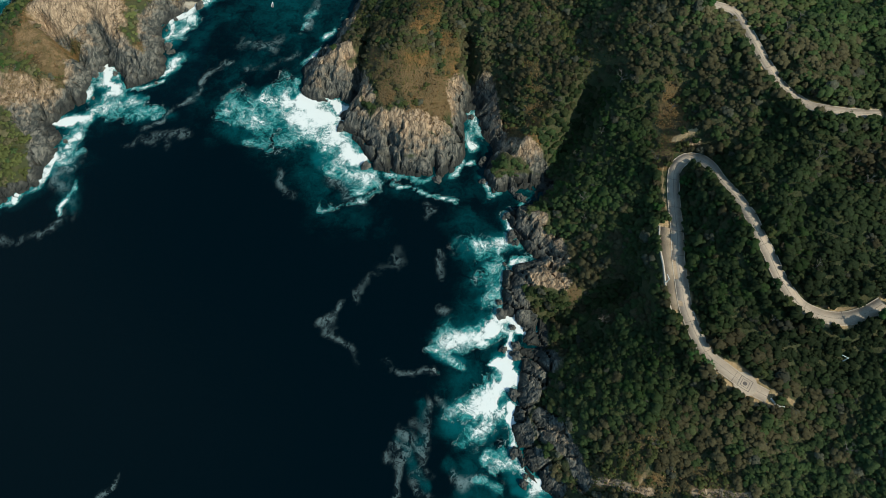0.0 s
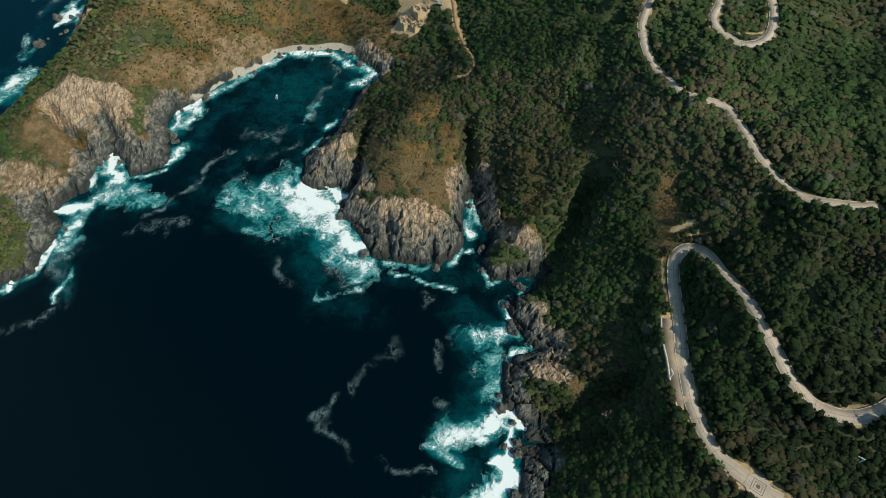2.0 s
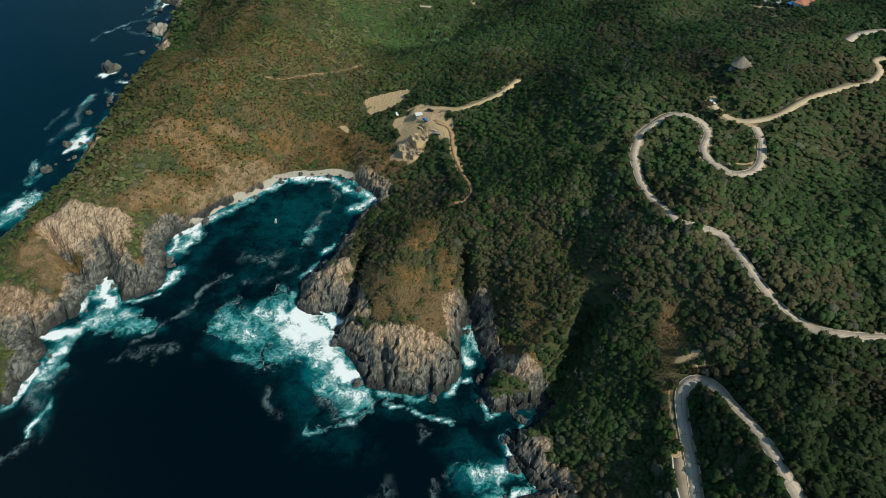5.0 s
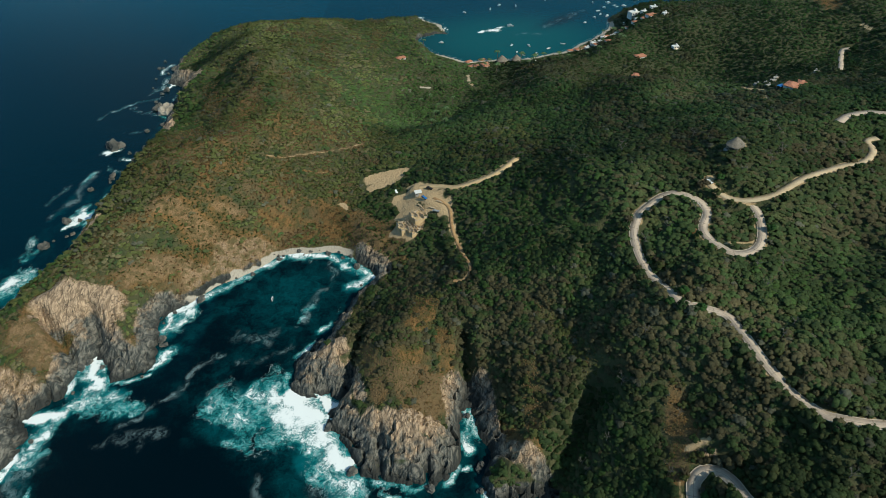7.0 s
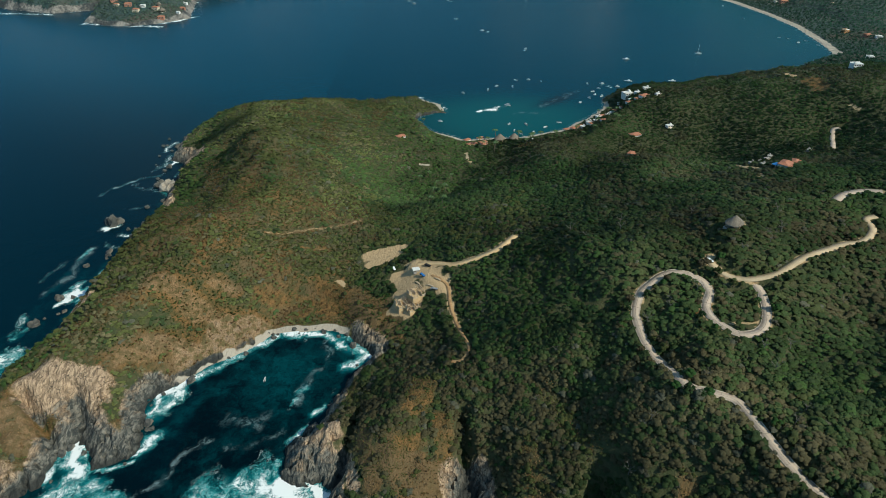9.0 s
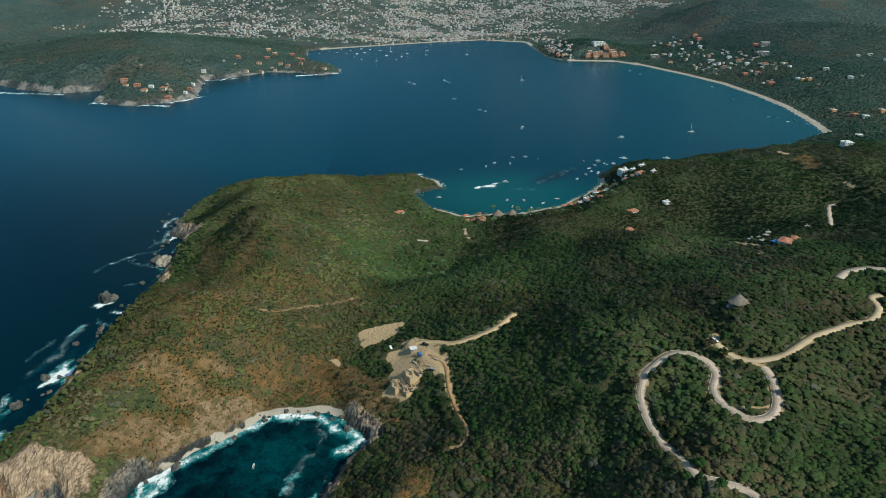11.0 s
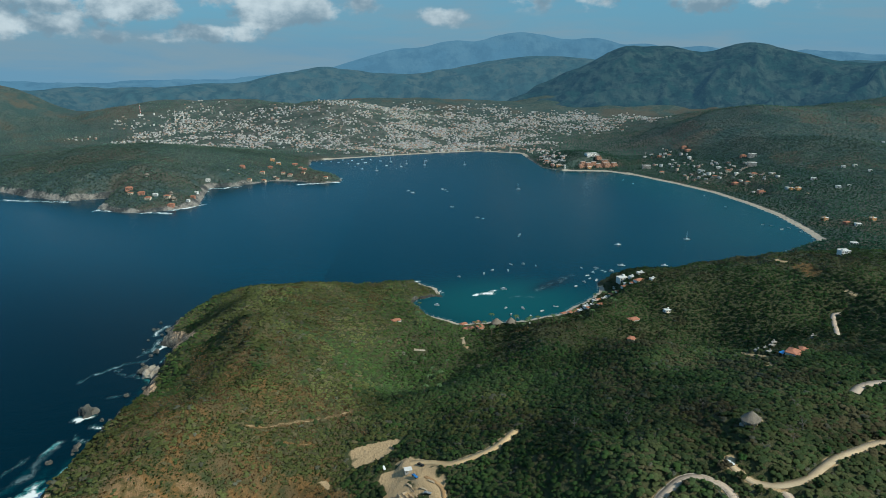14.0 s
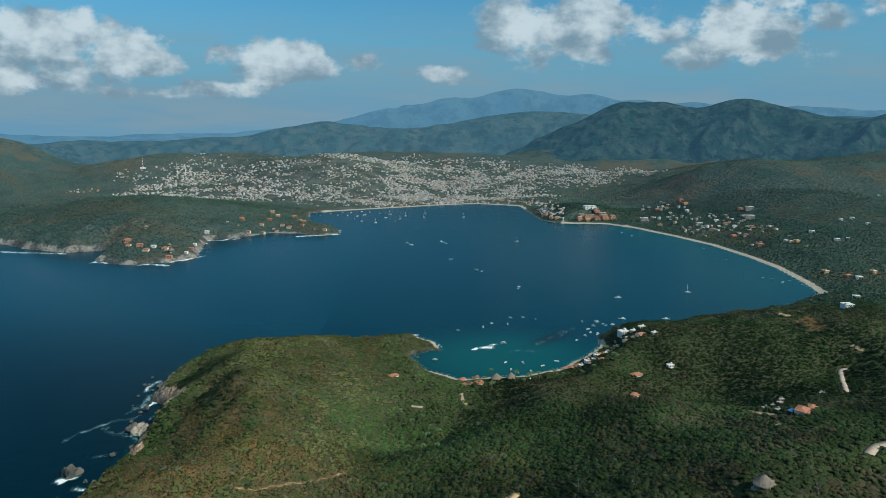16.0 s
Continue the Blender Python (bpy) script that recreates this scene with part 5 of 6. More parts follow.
mountain_range("blue-green ridge with the haze in its glow", range_material("ridge_haze", (0.018, 0.040, 0.040), (0.042, 0.052, 0.042), (0.042, 0.094, 0.130), 0.008), 4680,
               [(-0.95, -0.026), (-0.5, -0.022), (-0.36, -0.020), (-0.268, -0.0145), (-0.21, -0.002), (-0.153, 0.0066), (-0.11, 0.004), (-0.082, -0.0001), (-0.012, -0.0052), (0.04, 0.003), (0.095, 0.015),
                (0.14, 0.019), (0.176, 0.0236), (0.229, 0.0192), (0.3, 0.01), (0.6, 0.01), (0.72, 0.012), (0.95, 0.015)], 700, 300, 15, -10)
mountain_range("pale blue mountains on the horizon, haze in their glow", range_material("range_blue_hazed", (0.022, 0.045, 0.060), (0.034, 0.055, 0.062), (0.080, 0.178, 0.265), 0.004), 5200,
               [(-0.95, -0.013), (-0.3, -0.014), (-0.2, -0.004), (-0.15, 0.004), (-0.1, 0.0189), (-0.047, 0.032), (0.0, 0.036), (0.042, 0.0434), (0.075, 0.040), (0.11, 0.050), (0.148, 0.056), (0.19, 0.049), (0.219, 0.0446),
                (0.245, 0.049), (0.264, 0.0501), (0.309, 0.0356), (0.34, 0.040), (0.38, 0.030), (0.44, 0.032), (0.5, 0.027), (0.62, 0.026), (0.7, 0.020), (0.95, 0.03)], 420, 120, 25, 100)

# ---- things: shared makers ----


def finish_mesh(name, bm, mat, sleek=False):
    me = bpy.data.meshes.new(name)
    bm.to_mesh(me)
    bm.free()
    me.materials.append(mat)
    if sleek:
        me.polygons.foreach_set("use_smooth", [True] * len(me.polygons))
    return me


def box(bm, x, y, z, sx, sy, sz, turn=0.0, bevel=0.0):
    """A block standing on z, centred on x, y."""
    made = bmesh.ops.create_cube(bm, size=1.0, matrix=Matrix.Translation((x, y, z + sz / 2)) @ Matrix.Rotation(turn, 4, "Z") @ Matrix.Diagonal((sx, sy, sz, 1)))
    if bevel:
        edges = list({e for v in made["verts"] for e in v.link_edges})
        bmesh.ops.bevel(bm, geom=edges, offset=bevel, segments=1, affect="EDGES")


def block(name, mat, parent, x, y, z, sx, sy, sz, label="", turn=0.0, bevel=0.0):
    bm = bmesh.new()
    box(bm, x, y, z, sx, sy, sz, turn, bevel)
    return part(name, finish_mesh(name, bm, mat), parent, label)


def hip(name, mat, parent, x, y, z, sx, sy, rise, over=0.6, label="", ridge=0.45, turn=0.0):
    """A hipped roof with eaves of some thickness."""
    bm = bmesh.new()
    a, b = sx / 2 + over, sy / 2 + over
    k = ridge * max(sx, sy) / 2
    kx, ky = (k, 0.05) if sx >= sy else (0.05, k)
    low = [bm.verts.new(p) for p in ((-a, -b, 0), (a, -b, 0), (a, b, 0), (-a, b, 0))]
    eave = [bm.verts.new(p) for p in ((-a, -b, 0.3), (a, -b, 0.3), (a, b, 0.3), (-a, b, 0.3))]
    top = [bm.verts.new(p) for p in ((-kx, -ky, rise + 0.3), (kx, -ky, rise + 0.3), (kx, ky, rise + 0.3), (-kx, ky, rise + 0.3))]
    bm.faces.new(low[::-1])
    bm.faces.new(top)
    for r1, r2 in ((low, eave), (eave, top)):
        for i in range(4):
            bm.faces.new((r1[i], r1[(i + 1) % 4], r2[(i + 1) % 4], r2[i]))
    bmesh.ops.transform(bm, matrix=Matrix.Translation((x, y, z)) @ Matrix.Rotation(turn, 4, "Z"), verts=bm.verts)
    return part(name, finish_mesh(name, bm, mat), parent, label)


WHITE = plain("white_wall", (0.74, 0.72, 0.68), 0.8, 0.10, 0.4)
CREAM = plain("cream_wall", (0.66, 0.56, 0.42), 0.8, 0.12, 0.4)
ORANGE = plain("orange_wall", (0.58, 0.30, 0.12), 0.8, 0.15, 0.4)
CLAY = plain("terracotta_wall", (0.42, 0.20, 0.13), 0.8, 0.2, 0.4)
TILE = plain("clay_tile", (0.39, 0.165, 0.095), 0.75, 0.25, 0.9)
THATCH = plain("palm_thatch", (0.19, 0.16, 0.125), 0.95, 0.3, 1.2)
GREY = plain("raw_concrete", (0.36, 0.33, 0.29), 0.9, 0.2, 0.8)
GLASS = plain("dark_window", (0.025, 0.03, 0.035), 0.15, 0.2, 1.0, gloss=0.5)
SHEET = plain("white_sheet_roof", (0.72, 0.70, 0.65), 0.5, 0.08, 0.7)
HULL = plain("boat_hull", (0.80, 0.80, 0.78), 0.35, 0.06, 0.8, gloss=0.5)
DECK = plain("boat_deck", (0.20, 0.21, 0.21), 0.6, 0.15, 1.0)
AWNING = plain("boat_awning", (0.62, 0.66, 0.68), 0.7, 0.1, 1.0)
BLUE = plain("blue_tarpaulin", (0.03, 0.16, 0.42), 0.5, 0.15, 1.0)
RED = plain("red_paint", (0.45, 0.05, 0.035), 0.5, 0.1, 1.0)
STEEL = plain("steel", (0.45, 0.45, 0.44), 0.4, 0.1, 2.0, metal=0.6)
RUBBER = plain("rubber", (0.02, 0.02, 0.02), 0.8, 0.2, 2.0)
PINE = plain("timber", (0.42, 0.32, 0.21), 0.85, 0.25, 1.5)
ROCK_M, rock_tree, rock_bsdf, rock_place = material("boulder")
finish(rock_tree, rock_bsdf, blend(rock_tree, span(rock_tree, noise_node(rock_tree, rock_place, 0.5, 6.0), 0.35, 0.65), (0.045, 0.05, 0.048), (0.155, 0.145, 0.125)), 0.9, noise_node(rock_tree, rock_place, 1.6, 5.0), 0.8, 0.4, 0.2)


def settle(x, y):
    """Ground height with the roads cut in."""
    ax, ay = np.array([float(x)]), np.array([float(y)])
    rd, rz = road_near(ax, ay)
    k = float(1 - smooth(1.2, 9.0, rd)[0])
    return ground(x, y) * (1 - k) + (float(rz[0]) - 0.45) * k


def thing(name, label, category, group=""):
    return tagged(new(name), label, category, group)


# ---- houses ----
def windows_on(house, wide, deep, floors, storey, per, base=0.0):
    for f in range(floors):
        for side in (-1, 1):
            for i in range(per):
                x = (i + 0.5) / per * wide - wide / 2
                w = block("window", GLASS, house, x, side * (deep / 2 + 0.02), base + f * storey + 0.9, wide / per * 0.5, 0.14, storey * 0.5)
                block("sill", WHITE, w, x, side * (deep / 2 + 0.08), base + f * storey + 0.78, wide / per * 0.58, 0.3, 0.12)


def villa(label, wall_mat, roof_mat, wide, deep, floors, roof):
    h = thing("house", label, "house", "houses round the bay")
    tall = 3.0 * floors
    block("wall", wall_mat, h, 0, 0, -3.0, wide, deep, tall + 3.0)
    windows_on(h, wide, deep, floors, 3.0, max(2, int(wide / 3.5)))
    block("door", PINE, h, wide * 0.32, -deep / 2 - 0.05, 0, 1.1, 0.16, 2.1)
    if roof == "hip":
        hip("roof", roof_mat, h, 0, 0, tall, wide, deep, 0.22 * deep)
        block("porch", wall_mat, h, 0, -deep / 2 - 1.6, 0, wide * 0.7, 0.3, 2.4)
        hip("porch_roof", roof_mat, h, 0, -deep / 2 - 1.2, 2.4, wide * 0.8, 2.6, 0.6, 0.3)
    else:
        block("roof", roof_mat, h, 0, 0, tall, wide + 0.5, deep + 0.5, 0.35)
        block("parapet", wall_mat, h, 0, -deep / 2 - 0.1, tall + 0.35, wide + 0.5, 0.25, 0.7)
        block("stair_tower", wall_mat, h, wide * 0.3, deep * 0.25, tall + 0.35, wide * 0.22, deep * 0.35, 2.0)
        block("terrace", CREAM, h, -wide * 0.1, -deep / 2 - 1.4, -1.0, wide * 0.7, 2.6, 1.3)
    return h


def palapa(label, radius, tall):
    """A thatched roof on posts."""
    h = thing("palapa", label, "hut", "thatched huts")
    bm = bmesh.new()
    rings = []
    for k, (r, z) in enumerate(((1.0, 0.36), (0.99, 0.42), (0.70, 0.60), (0.40, 0.80), (0.05, 1.0))):
        rings.append([bm.verts.new((math.cos(a) * radius * r * (1 + 0.03 * math.sin(5 * a + k)), math.sin(a) * radius * r * 0.8, tall * z + 0.12 * math.sin(7 * a + 2 * k))) for a in [6.2832 * i / 20 for i in range(20)]])
    for r1, r2 in zip(rings, rings[1:]):
        for i in range(20):
            bm.faces.new((r1[i], r1[(i + 1) % 20], r2[(i + 1) % 20], r2[i]))
    bm.faces.new(rings[0][::-1])
    bm.faces.new(rings[-1])
    part("roof", finish_mesh("roof", bm, THATCH), h, "grey-brown palm thatch")
    for i in range(8):
        a = 6.2832 * i / 8
        block("post", PINE, h, math.cos(a) * radius * 0.82, math.sin(a) * radius * 0.66, -2.5, 0.35, 0.35, tall * 0.5 + 2.5)
    block("floor", GREY, h, 0, 0, -2.5, radius * 1.5, radius * 1.2, 2.7)
    return h


def hotel(label, wide, deep, floors, wall_mat):
    """A stepped hotel with a row of balconies on each floor."""
    h = thing("hotel", label, "hotel")
    for f in range(floors):
        d = deep * (1 - 0.10 * f)
        storey = block("storey", wall_mat, h, 0, f * deep * 0.05, f * 3.4 - (4 if f == 0 else 0), wide * (1 - 0.03 * f), d, 3.4 + (4 if f == 0 else 0))
        n = max(4, int(wide / 6))
        for i in range(n):
            x = ((i + 0.5) / n - 0.5) * wide * (1 - 0.03 * f)
            front = f * deep * 0.05 - d / 2
            block("window", GLASS, storey, x, front - 0.03, f * 3.4 + 0.5, wide / n * 0.6, 0.2, 2.2)
            block("balcony", wall_mat, storey, x, front - 0.8, f * 3.4, wide / n * 0.8, 1.6, 0.9)
    block("roof", SHEET, h, 0, (floors - 1) * deep * 0.05, floors * 3.4, wide * (1.02 - 0.03 * (floors - 1)), deep * (1 - 0.1 * (floors - 1)) + 0.6, 0.4)
    return h


def boat(label, long, awning):
    b = thing("boat", label, "boat", "boats on the water")
    bm = bmesh.new()
    sections = []
    for t, w, lo, hi in ((-0.5, 0.9, 0.0, 0.75), (-0.25, 1.0, -0.25, 0.72), (0.05, 1.0, -0.25, 0.8), (0.3, 0.72, -0.15, 0.95), (0.45, 0.3, 0.1, 1.1), (0.5, 0.03, 0.5, 1.2)):
        y, hw = t * long, w * long * 0.15
        sections.append([bm.verts.new(p) for p in ((-hw, y, hi), (-hw * 0.7, y, lo), (hw * 0.7, y, lo), (hw, y, hi), (hw * 0.84, y, hi), (hw * 0.6, y, lo + 0.3), (-hw * 0.6, y, lo + 0.3), (-hw * 0.84, y, hi))])
    for s1, s2 in zip(sections, sections[1:]):
        for i in range(8):
            bm.faces.new((s1[i], s1[(i + 1) % 8], s2[(i + 1) % 8], s2[i]))
    bm.faces.new(sections[0][::-1])
    bm.faces.new(sections[-1])
    hull = part("hull", finish_mesh("hull", bm, HULL), b)
    block("engine", RUBBER, hull, 0, -0.53 * long, 0.2, 0.4, 0.5, 1.0)
    for t in (-0.22, 0.02, 0.22):
        block("bench", DECK, b, 0, t * long, 0.35, long * 0.21, 0.4, 0.1)
    block("deck", DECK, b, 0, -0.06 * long, 0.3, long * 0.22, long * 0.74, 0.08)
    if awning:
        block("awning", AWNING, b, 0, -0.05 * long, 2.0, long * 0.27, long * 0.45, 0.12)
        for sx in (-1, 1):
            for t in (-0.25, 0.14):
                block("post", STEEL, b, sx * long * 0.12, t * long, 0.6, 0.08, 0.08, 1.4)
    return b


def yacht(label, long, mast):
    b = boat(label, long, False)
    block("cabin", HULL, b, 0, -0.05 * long, 0.5, long * 0.2, long * 0.42, 1.2, bevel=0.2)
    if mast:
        block("mast", HULL, b, 0, 0.05 * long, 0.6, 0.35, 0.35, long * 1.25, "white mast")
        block("boom", HULL, b, 0, -0.18 * long, 2.4, 0.28, long * 0.42, 0.4)
    else:
        block("bridge", AWNING, b, 0, -0.08 * long, 1.7, long * 0.16, long * 0.24, 1.2, bevel=0.2)
        block("windscreen", GLASS, b, 0, 0.09 * long, 1.0, long * 0.17, 0.2, 0.6)
    return b


def spread(proto, places, turn=None, size=(1.0, 1.0), afloat=False, lift=0.0, seed=1):
    """The first place takes the pattern itself, the others copies."""
    pick = random.Random(seed)
    for k, (x, y) in enumerate(places):
        z = 0.0 if afloat else max(settle(x, y), 0.0)
        s = pick.uniform(*size)
        a = pick.uniform(0, 360) if turn is None else turn + pick.uniform(-12, 12)
        m = pose(x, y, z + lift, 0, 0, a) @ Matrix.Diagonal((s, s, s, 1))
        if k == 0:
            proto.matrix_basis = m
        else:
            copy = copy_thing(proto, pose(x, y, z + lift, 0, 0, a))
            copy.scale = (s, s, s)


VILLA_TILE = villa("cream house with a hipped clay tile roof", CREAM, TILE, 15, 11, 2, "hip")
VILLA_CLAY = villa("terracotta house with a clay tile roof on the slope", CLAY, TILE, 17, 12, 2, "hip")
VILLA_WHITE = villa("white flat-roofed house with a terrace", WHITE, SHEET, 14, 10, 2, "flat")
VILLA_GOLD = villa("orange flat-roofed house among trees", ORANGE, SHEET, 16, 11, 3, "flat")
BLOCK_GREY = villa("pale grey apartment block on the hillside", GREY, SHEET, 26, 14, 4, "flat")
BEACH_TILE = villa("low beach restaurant with a long orange tile roof", WHITE, TILE, 22, 12, 1, "hip")
BEACH_WHITE = villa("small white house behind the beach", WHITE, SHEET, 10, 8, 1, "flat")
spread(VILLA_TILE, [
    (-684, 1502), (-483, 1772), (-451, 1798), (-417, 1819), (-278, 1801), (893, 1709), (859, 1785), (806, 2091), (709, 1888),
    (849, 1653), (800, 1737), (-385, 1836), (-349, 1847), (-596, 1492), (-634, 1478), (-466, 1846), (-372, 1928), (-408, 1852)], 170, (0.6, 0.95), seed=3)
spread(VILLA_CLAY, [
    (-547, 1516), (-531, 1879), (-525, 1869), (865, 2089), (955, 1900), (405, 2109), (411, 2043), (840, 1236), (-698, 1529),
    (869, 2132), (776, 2097), (825, 1670), (836, 1556), (-660, 1505), (-572, 1450), (-455, 1900), (-400, 1985), (-352, 1880)], 190, (0.6, 1.0), seed=4)
spread(VILLA_WHITE, [
    (-626, 1500), (-581, 1727), (840, 2009), (863, 1902), (855, 1837), (984, 1589), (1107, 1665), (1138, 1667), (1354, 1871),
    (1138, 1606), (991, 1501), (848, 1214), (723, 1043), (1020, 1505), (790, 2125), (540, 806), (791, 2022), (690, 1946),
    (832, 1771), (865, 1748), (804, 1826), (-557, 1569), (-545, 1482)], 175, (0.5, 0.9), seed=5)
spread(VILLA_GOLD, [
    (-472, 2003), (-443, 1952), (892, 1525), (905, 1519), (823, 1278), (902, 1250), (519, 1998), (424, 2017)], 185, (0.6, 0.9), seed=6)
spread(BLOCK_GREY, [
    (972, 1880), (934, 1804), (682, 1948)], 180, (0.8, 1.0), seed=7)
spread(BEACH_TILE, [
    (53, 748), (70, 747), (225, 788), (251, 738), (-32, 748), (200, 804), (259, 860), (213, 796), (181, 797), (191, 799), (269, 854),
    (50, 765), (58, 749), (69, 754), (67, 770), (236, 840), (274, 841), (282, 839), (290, 839)], 25, (0.34, 0.6), seed=8)
spread(BEACH_WHITE, [
    (125, 748), (130, 756), (269, 873), (302, 869), (305, 831), (218, 800), (211, 802), (296, 751), (253, 851), (203, 799),
    (232, 837), (246, 843), (277, 853), (288, 862)], 20, (0.45, 0.85), seed=9)
VILLA_BAY = villa("white two-storey house on the small headland", WHITE, SHEET, 13, 10, 2, "flat")
spread(VILLA_BAY, [
    (279, 875)], 12, (1.0, 1.0))

PALAPA_BIG = palapa("large grey thatched roof on the hill crest", 7.2, 9.5)
spread(PALAPA_BIG, [(206, 391)], 20, (0.95, 0.95))
PALAPA_SMALL = palapa("thatched villa roof on the headland", 6.5, 8.5)
spread(PALAPA_SMALL, [
    (-690, 1612), (-578, 1481), (-308, 1804), (-595, 1513), (90, 758), (108, 761)], None, (0.8, 1.3), seed=12)

SANDSTONE = plain("sandstone_plaster", (0.44, 0.25, 0.16), 0.8, 0.25, 0.3)
HOTEL = hotel("stepped terracotta hotel above the beach", 44, 30, 8, SANDSTONE)
spread(HOTEL, [
    (498, 2012), (524, 2019), (553, 2012), (580, 2014), (606, 2020), (512, 2042), (546, 2045), (582, 2043), (566, 2068)], 12, (0.40, 0.62), seed=14)
HOTEL_TOP = hotel("white curved hotel block above the terracotta hotel", 50, 24, 3, WHITE)
spread(HOTEL_TOP, [
    (548, 2092)], 8, (0.85, 0.85))

SHED = villa("small grey flat-roofed shed in a forest clearing", GREY, GREY, 7, 5, 1, "flat")
spread(SHED, [
    (296, 549), (300, 537), (340, 601), (352, 618), (385, 609), (326, 588)], 30, (0.45, 0.7), seed=15)

# red-roofed house in the woods with its blue tarpaulin
RED_HOUSE = villa("white house with a red tile roof among trees", WHITE, TILE, 12, 8, 1, "hip")
spread(RED_HOUSE, [
    (310.6, 522.3)], 35, (1.0, 1.0))
RED_WING = villa("low white wing with a red tile roof", WHITE, TILE, 9, 5, 1, "hip")
spread(RED_WING, [
    (325, 532), (234, 693)], 55, (0.9, 1.0))
for cx, cy in [
    (303.2, 523.6)]:
    tarp = thing("tarpaulin", "blue tarpaulin sheet beside the red-roofed house", "tarpaulin")
    block("sheet", BLUE, tarp, 0, 0, 2.2, 7, 4, 0.12)
    for px, py in ((-3.3, -1.8), (3.3, -1.8), (-3.3, 1.8), (3.3, 1.8)):
        block("pole", STEEL, tarp, px, py, -1.5, 0.12, 0.12, 3.7)
    tarp.matrix_basis = pose(cx, cy, settle(cx, cy) + 1.0, 0, 0, 30)

# ---- the town across the bay, too many houses to count ----
TOWN = [
    (-24, 2580, 437, 189, 1), (-316, 2733, 167, 122, 0.7), (24, 2927, 425, 210, 0.85), (-295, 3024, 264, 599, 0.65),
    (328, 3381, 358, 352, 0.7), (764, 3303, 252, 288, 0.7), (1095, 3230, 72, 248, 0.9), (779, 3013, 172, 116, 0.5),
    (-835, 2868, 223, 480, 0.55), (-1127, 2849, 174, 484, 0.8), (-1199, 3038, 226, 92, 0.5), (-650, 2830, 176, 327, 0.55),
    (-512, 2630, 69, 117, 0.5), (-1465, 2792, 62, 49, 0.6), (443, 2763, 111, 321, 0.75), (-1365, 3066, 90, 56, 0.4),
    (-570, 3080, 162, 159, 0.4), (424, 2178, 37, 198, 0.85)] + [
    (779, 1995, 77, 176, 0.28), (882, 1816, 68, 179, 0.32), (774, 1793, 71, 83, 0.35), (870, 1530, 86, 67, 0.16),
    (852, 1253, 63, 76, 0.16), (-451, 1830, 113, 27, 0.25), (323, 3681, 229, 134, 0.6), (-88, 3230, 176, 581, 0.7)]
tx, ty = [a.ravel() for a in np.meshgrid(np.arange(-1900, 1500, 10.0), np.arange(1400, 3950, 10.0))]
tx = tx + rng.uniform(-5, 5, len(tx))
ty = ty + rng.uniform(-5, 5, len(ty))
chance = np.zeros(len(tx))
for cx, cy, rx, ry, v in TOWN:
    chance = np.maximum(chance, v * (1 - smooth(0.45, 1.4, np.hypot((tx - cx) / rx, (ty - cy) / ry))))
chance *= 0.12 + 0.95 * smooth(-0.22, 0.28, fbm(tx, ty, 70, 4, 23))
pick = rng.uniform(0, 1, len(tx)) < chance * 0.85
tx, ty = tx[pick], ty[pick]
td = coast_distance(tx, ty)
tx, ty, td = tx[td > 14], ty[td > 14], td[td > 14]
tz = base_height(tx, ty, td)
n = len(tx)
wide, deep, tall = rng.uniform(4.0, 10.0, n), rng.uniform(4.0, 8.5, n), rng.choice([2.8, 3.2, 4.6, 6.0, 8.0], n, p=[0.34, 0.30, 0.18, 0.14, 0.04])
ang = rng.normal(0.2, 0.25, n) + 0.5 * fbm(tx, ty, 400, 2, 27)
walls = np.array([(0.72, 0.70, 0.66), (0.66, 0.62, 0.55), (0.52, 0.49, 0.45), (0.60, 0.46, 0.34), (0.46, 0.29, 0.21), (0.40, 0.40, 0.40)])
roofs = np.array([(0.66, 0.65, 0.62), (0.48, 0.46, 0.44), (0.30, 0.30, 0.30), (0.38, 0.20, 0.135), (0.72, 0.72, 0.70)])
front = rng.uniform(0, 1, n) < 0.45 * (td < 260)
wall_tone = walls[rng.choice(6, n, p=[0.30, 0.20, 0.18, 0.13, 0.10, 0.09])]
wall_tone[front] = walls[rng.choice([3, 4, 3, 1], int(front.sum()))]
roof_tone = roofs[rng.choice(5, n, p=[0.26, 0.28, 0.20, 0.14, 0.12])]
corner = np.array([(-1, -1), (1, -1), (1, 1), (-1, 1)]) * 0.5
cxy = corner[None] * np.stack([wide, deep], 1)[:, None]
ca, sa = np.cos(ang)[:, None], np.sin(ang)[:, None]
bx, by = cxy[..., 0] * ca - cxy[..., 1] * sa + tx[:, None], cxy[..., 0] * sa + cxy[..., 1] * ca + ty[:, None]
low, high = np.broadcast_to((tz - 5)[:, None], bx.shape), np.broadcast_to((tz + tall)[:, None], bx.shape)
co = np.concatenate([np.stack([bx, by, low], -1), np.stack([bx, by, high], -1), np.stack([bx, by, high], -1)], 1).reshape(-1, 3)
base = (np.arange(n) * 12)[:, None, None]
quad = np.array([(0, 1, 5, 4), (1, 2, 6, 5), (2, 3, 7, 6), (3, 0, 4, 7), (8, 9, 10, 11)])
tone = np.concatenate([np.repeat(wall_tone[:, None], 8, 1), np.repeat(roof_tone[:, None], 4, 1)], 1).reshape(-1, 3)
town_mat, town_tree, town_bsdf, town_place = material("town_plaster")
finish(town_tree, town_bsdf, blend(town_tree, math_node(town_tree, "MULTIPLY", noise_node(town_tree, town_place, 0.4, 3.0), 0.3), node(town_tree, "ShaderNodeAttribute", attribute_name="tint").outputs["Color"], (0.2, 0.2, 0.2)), 0.85)
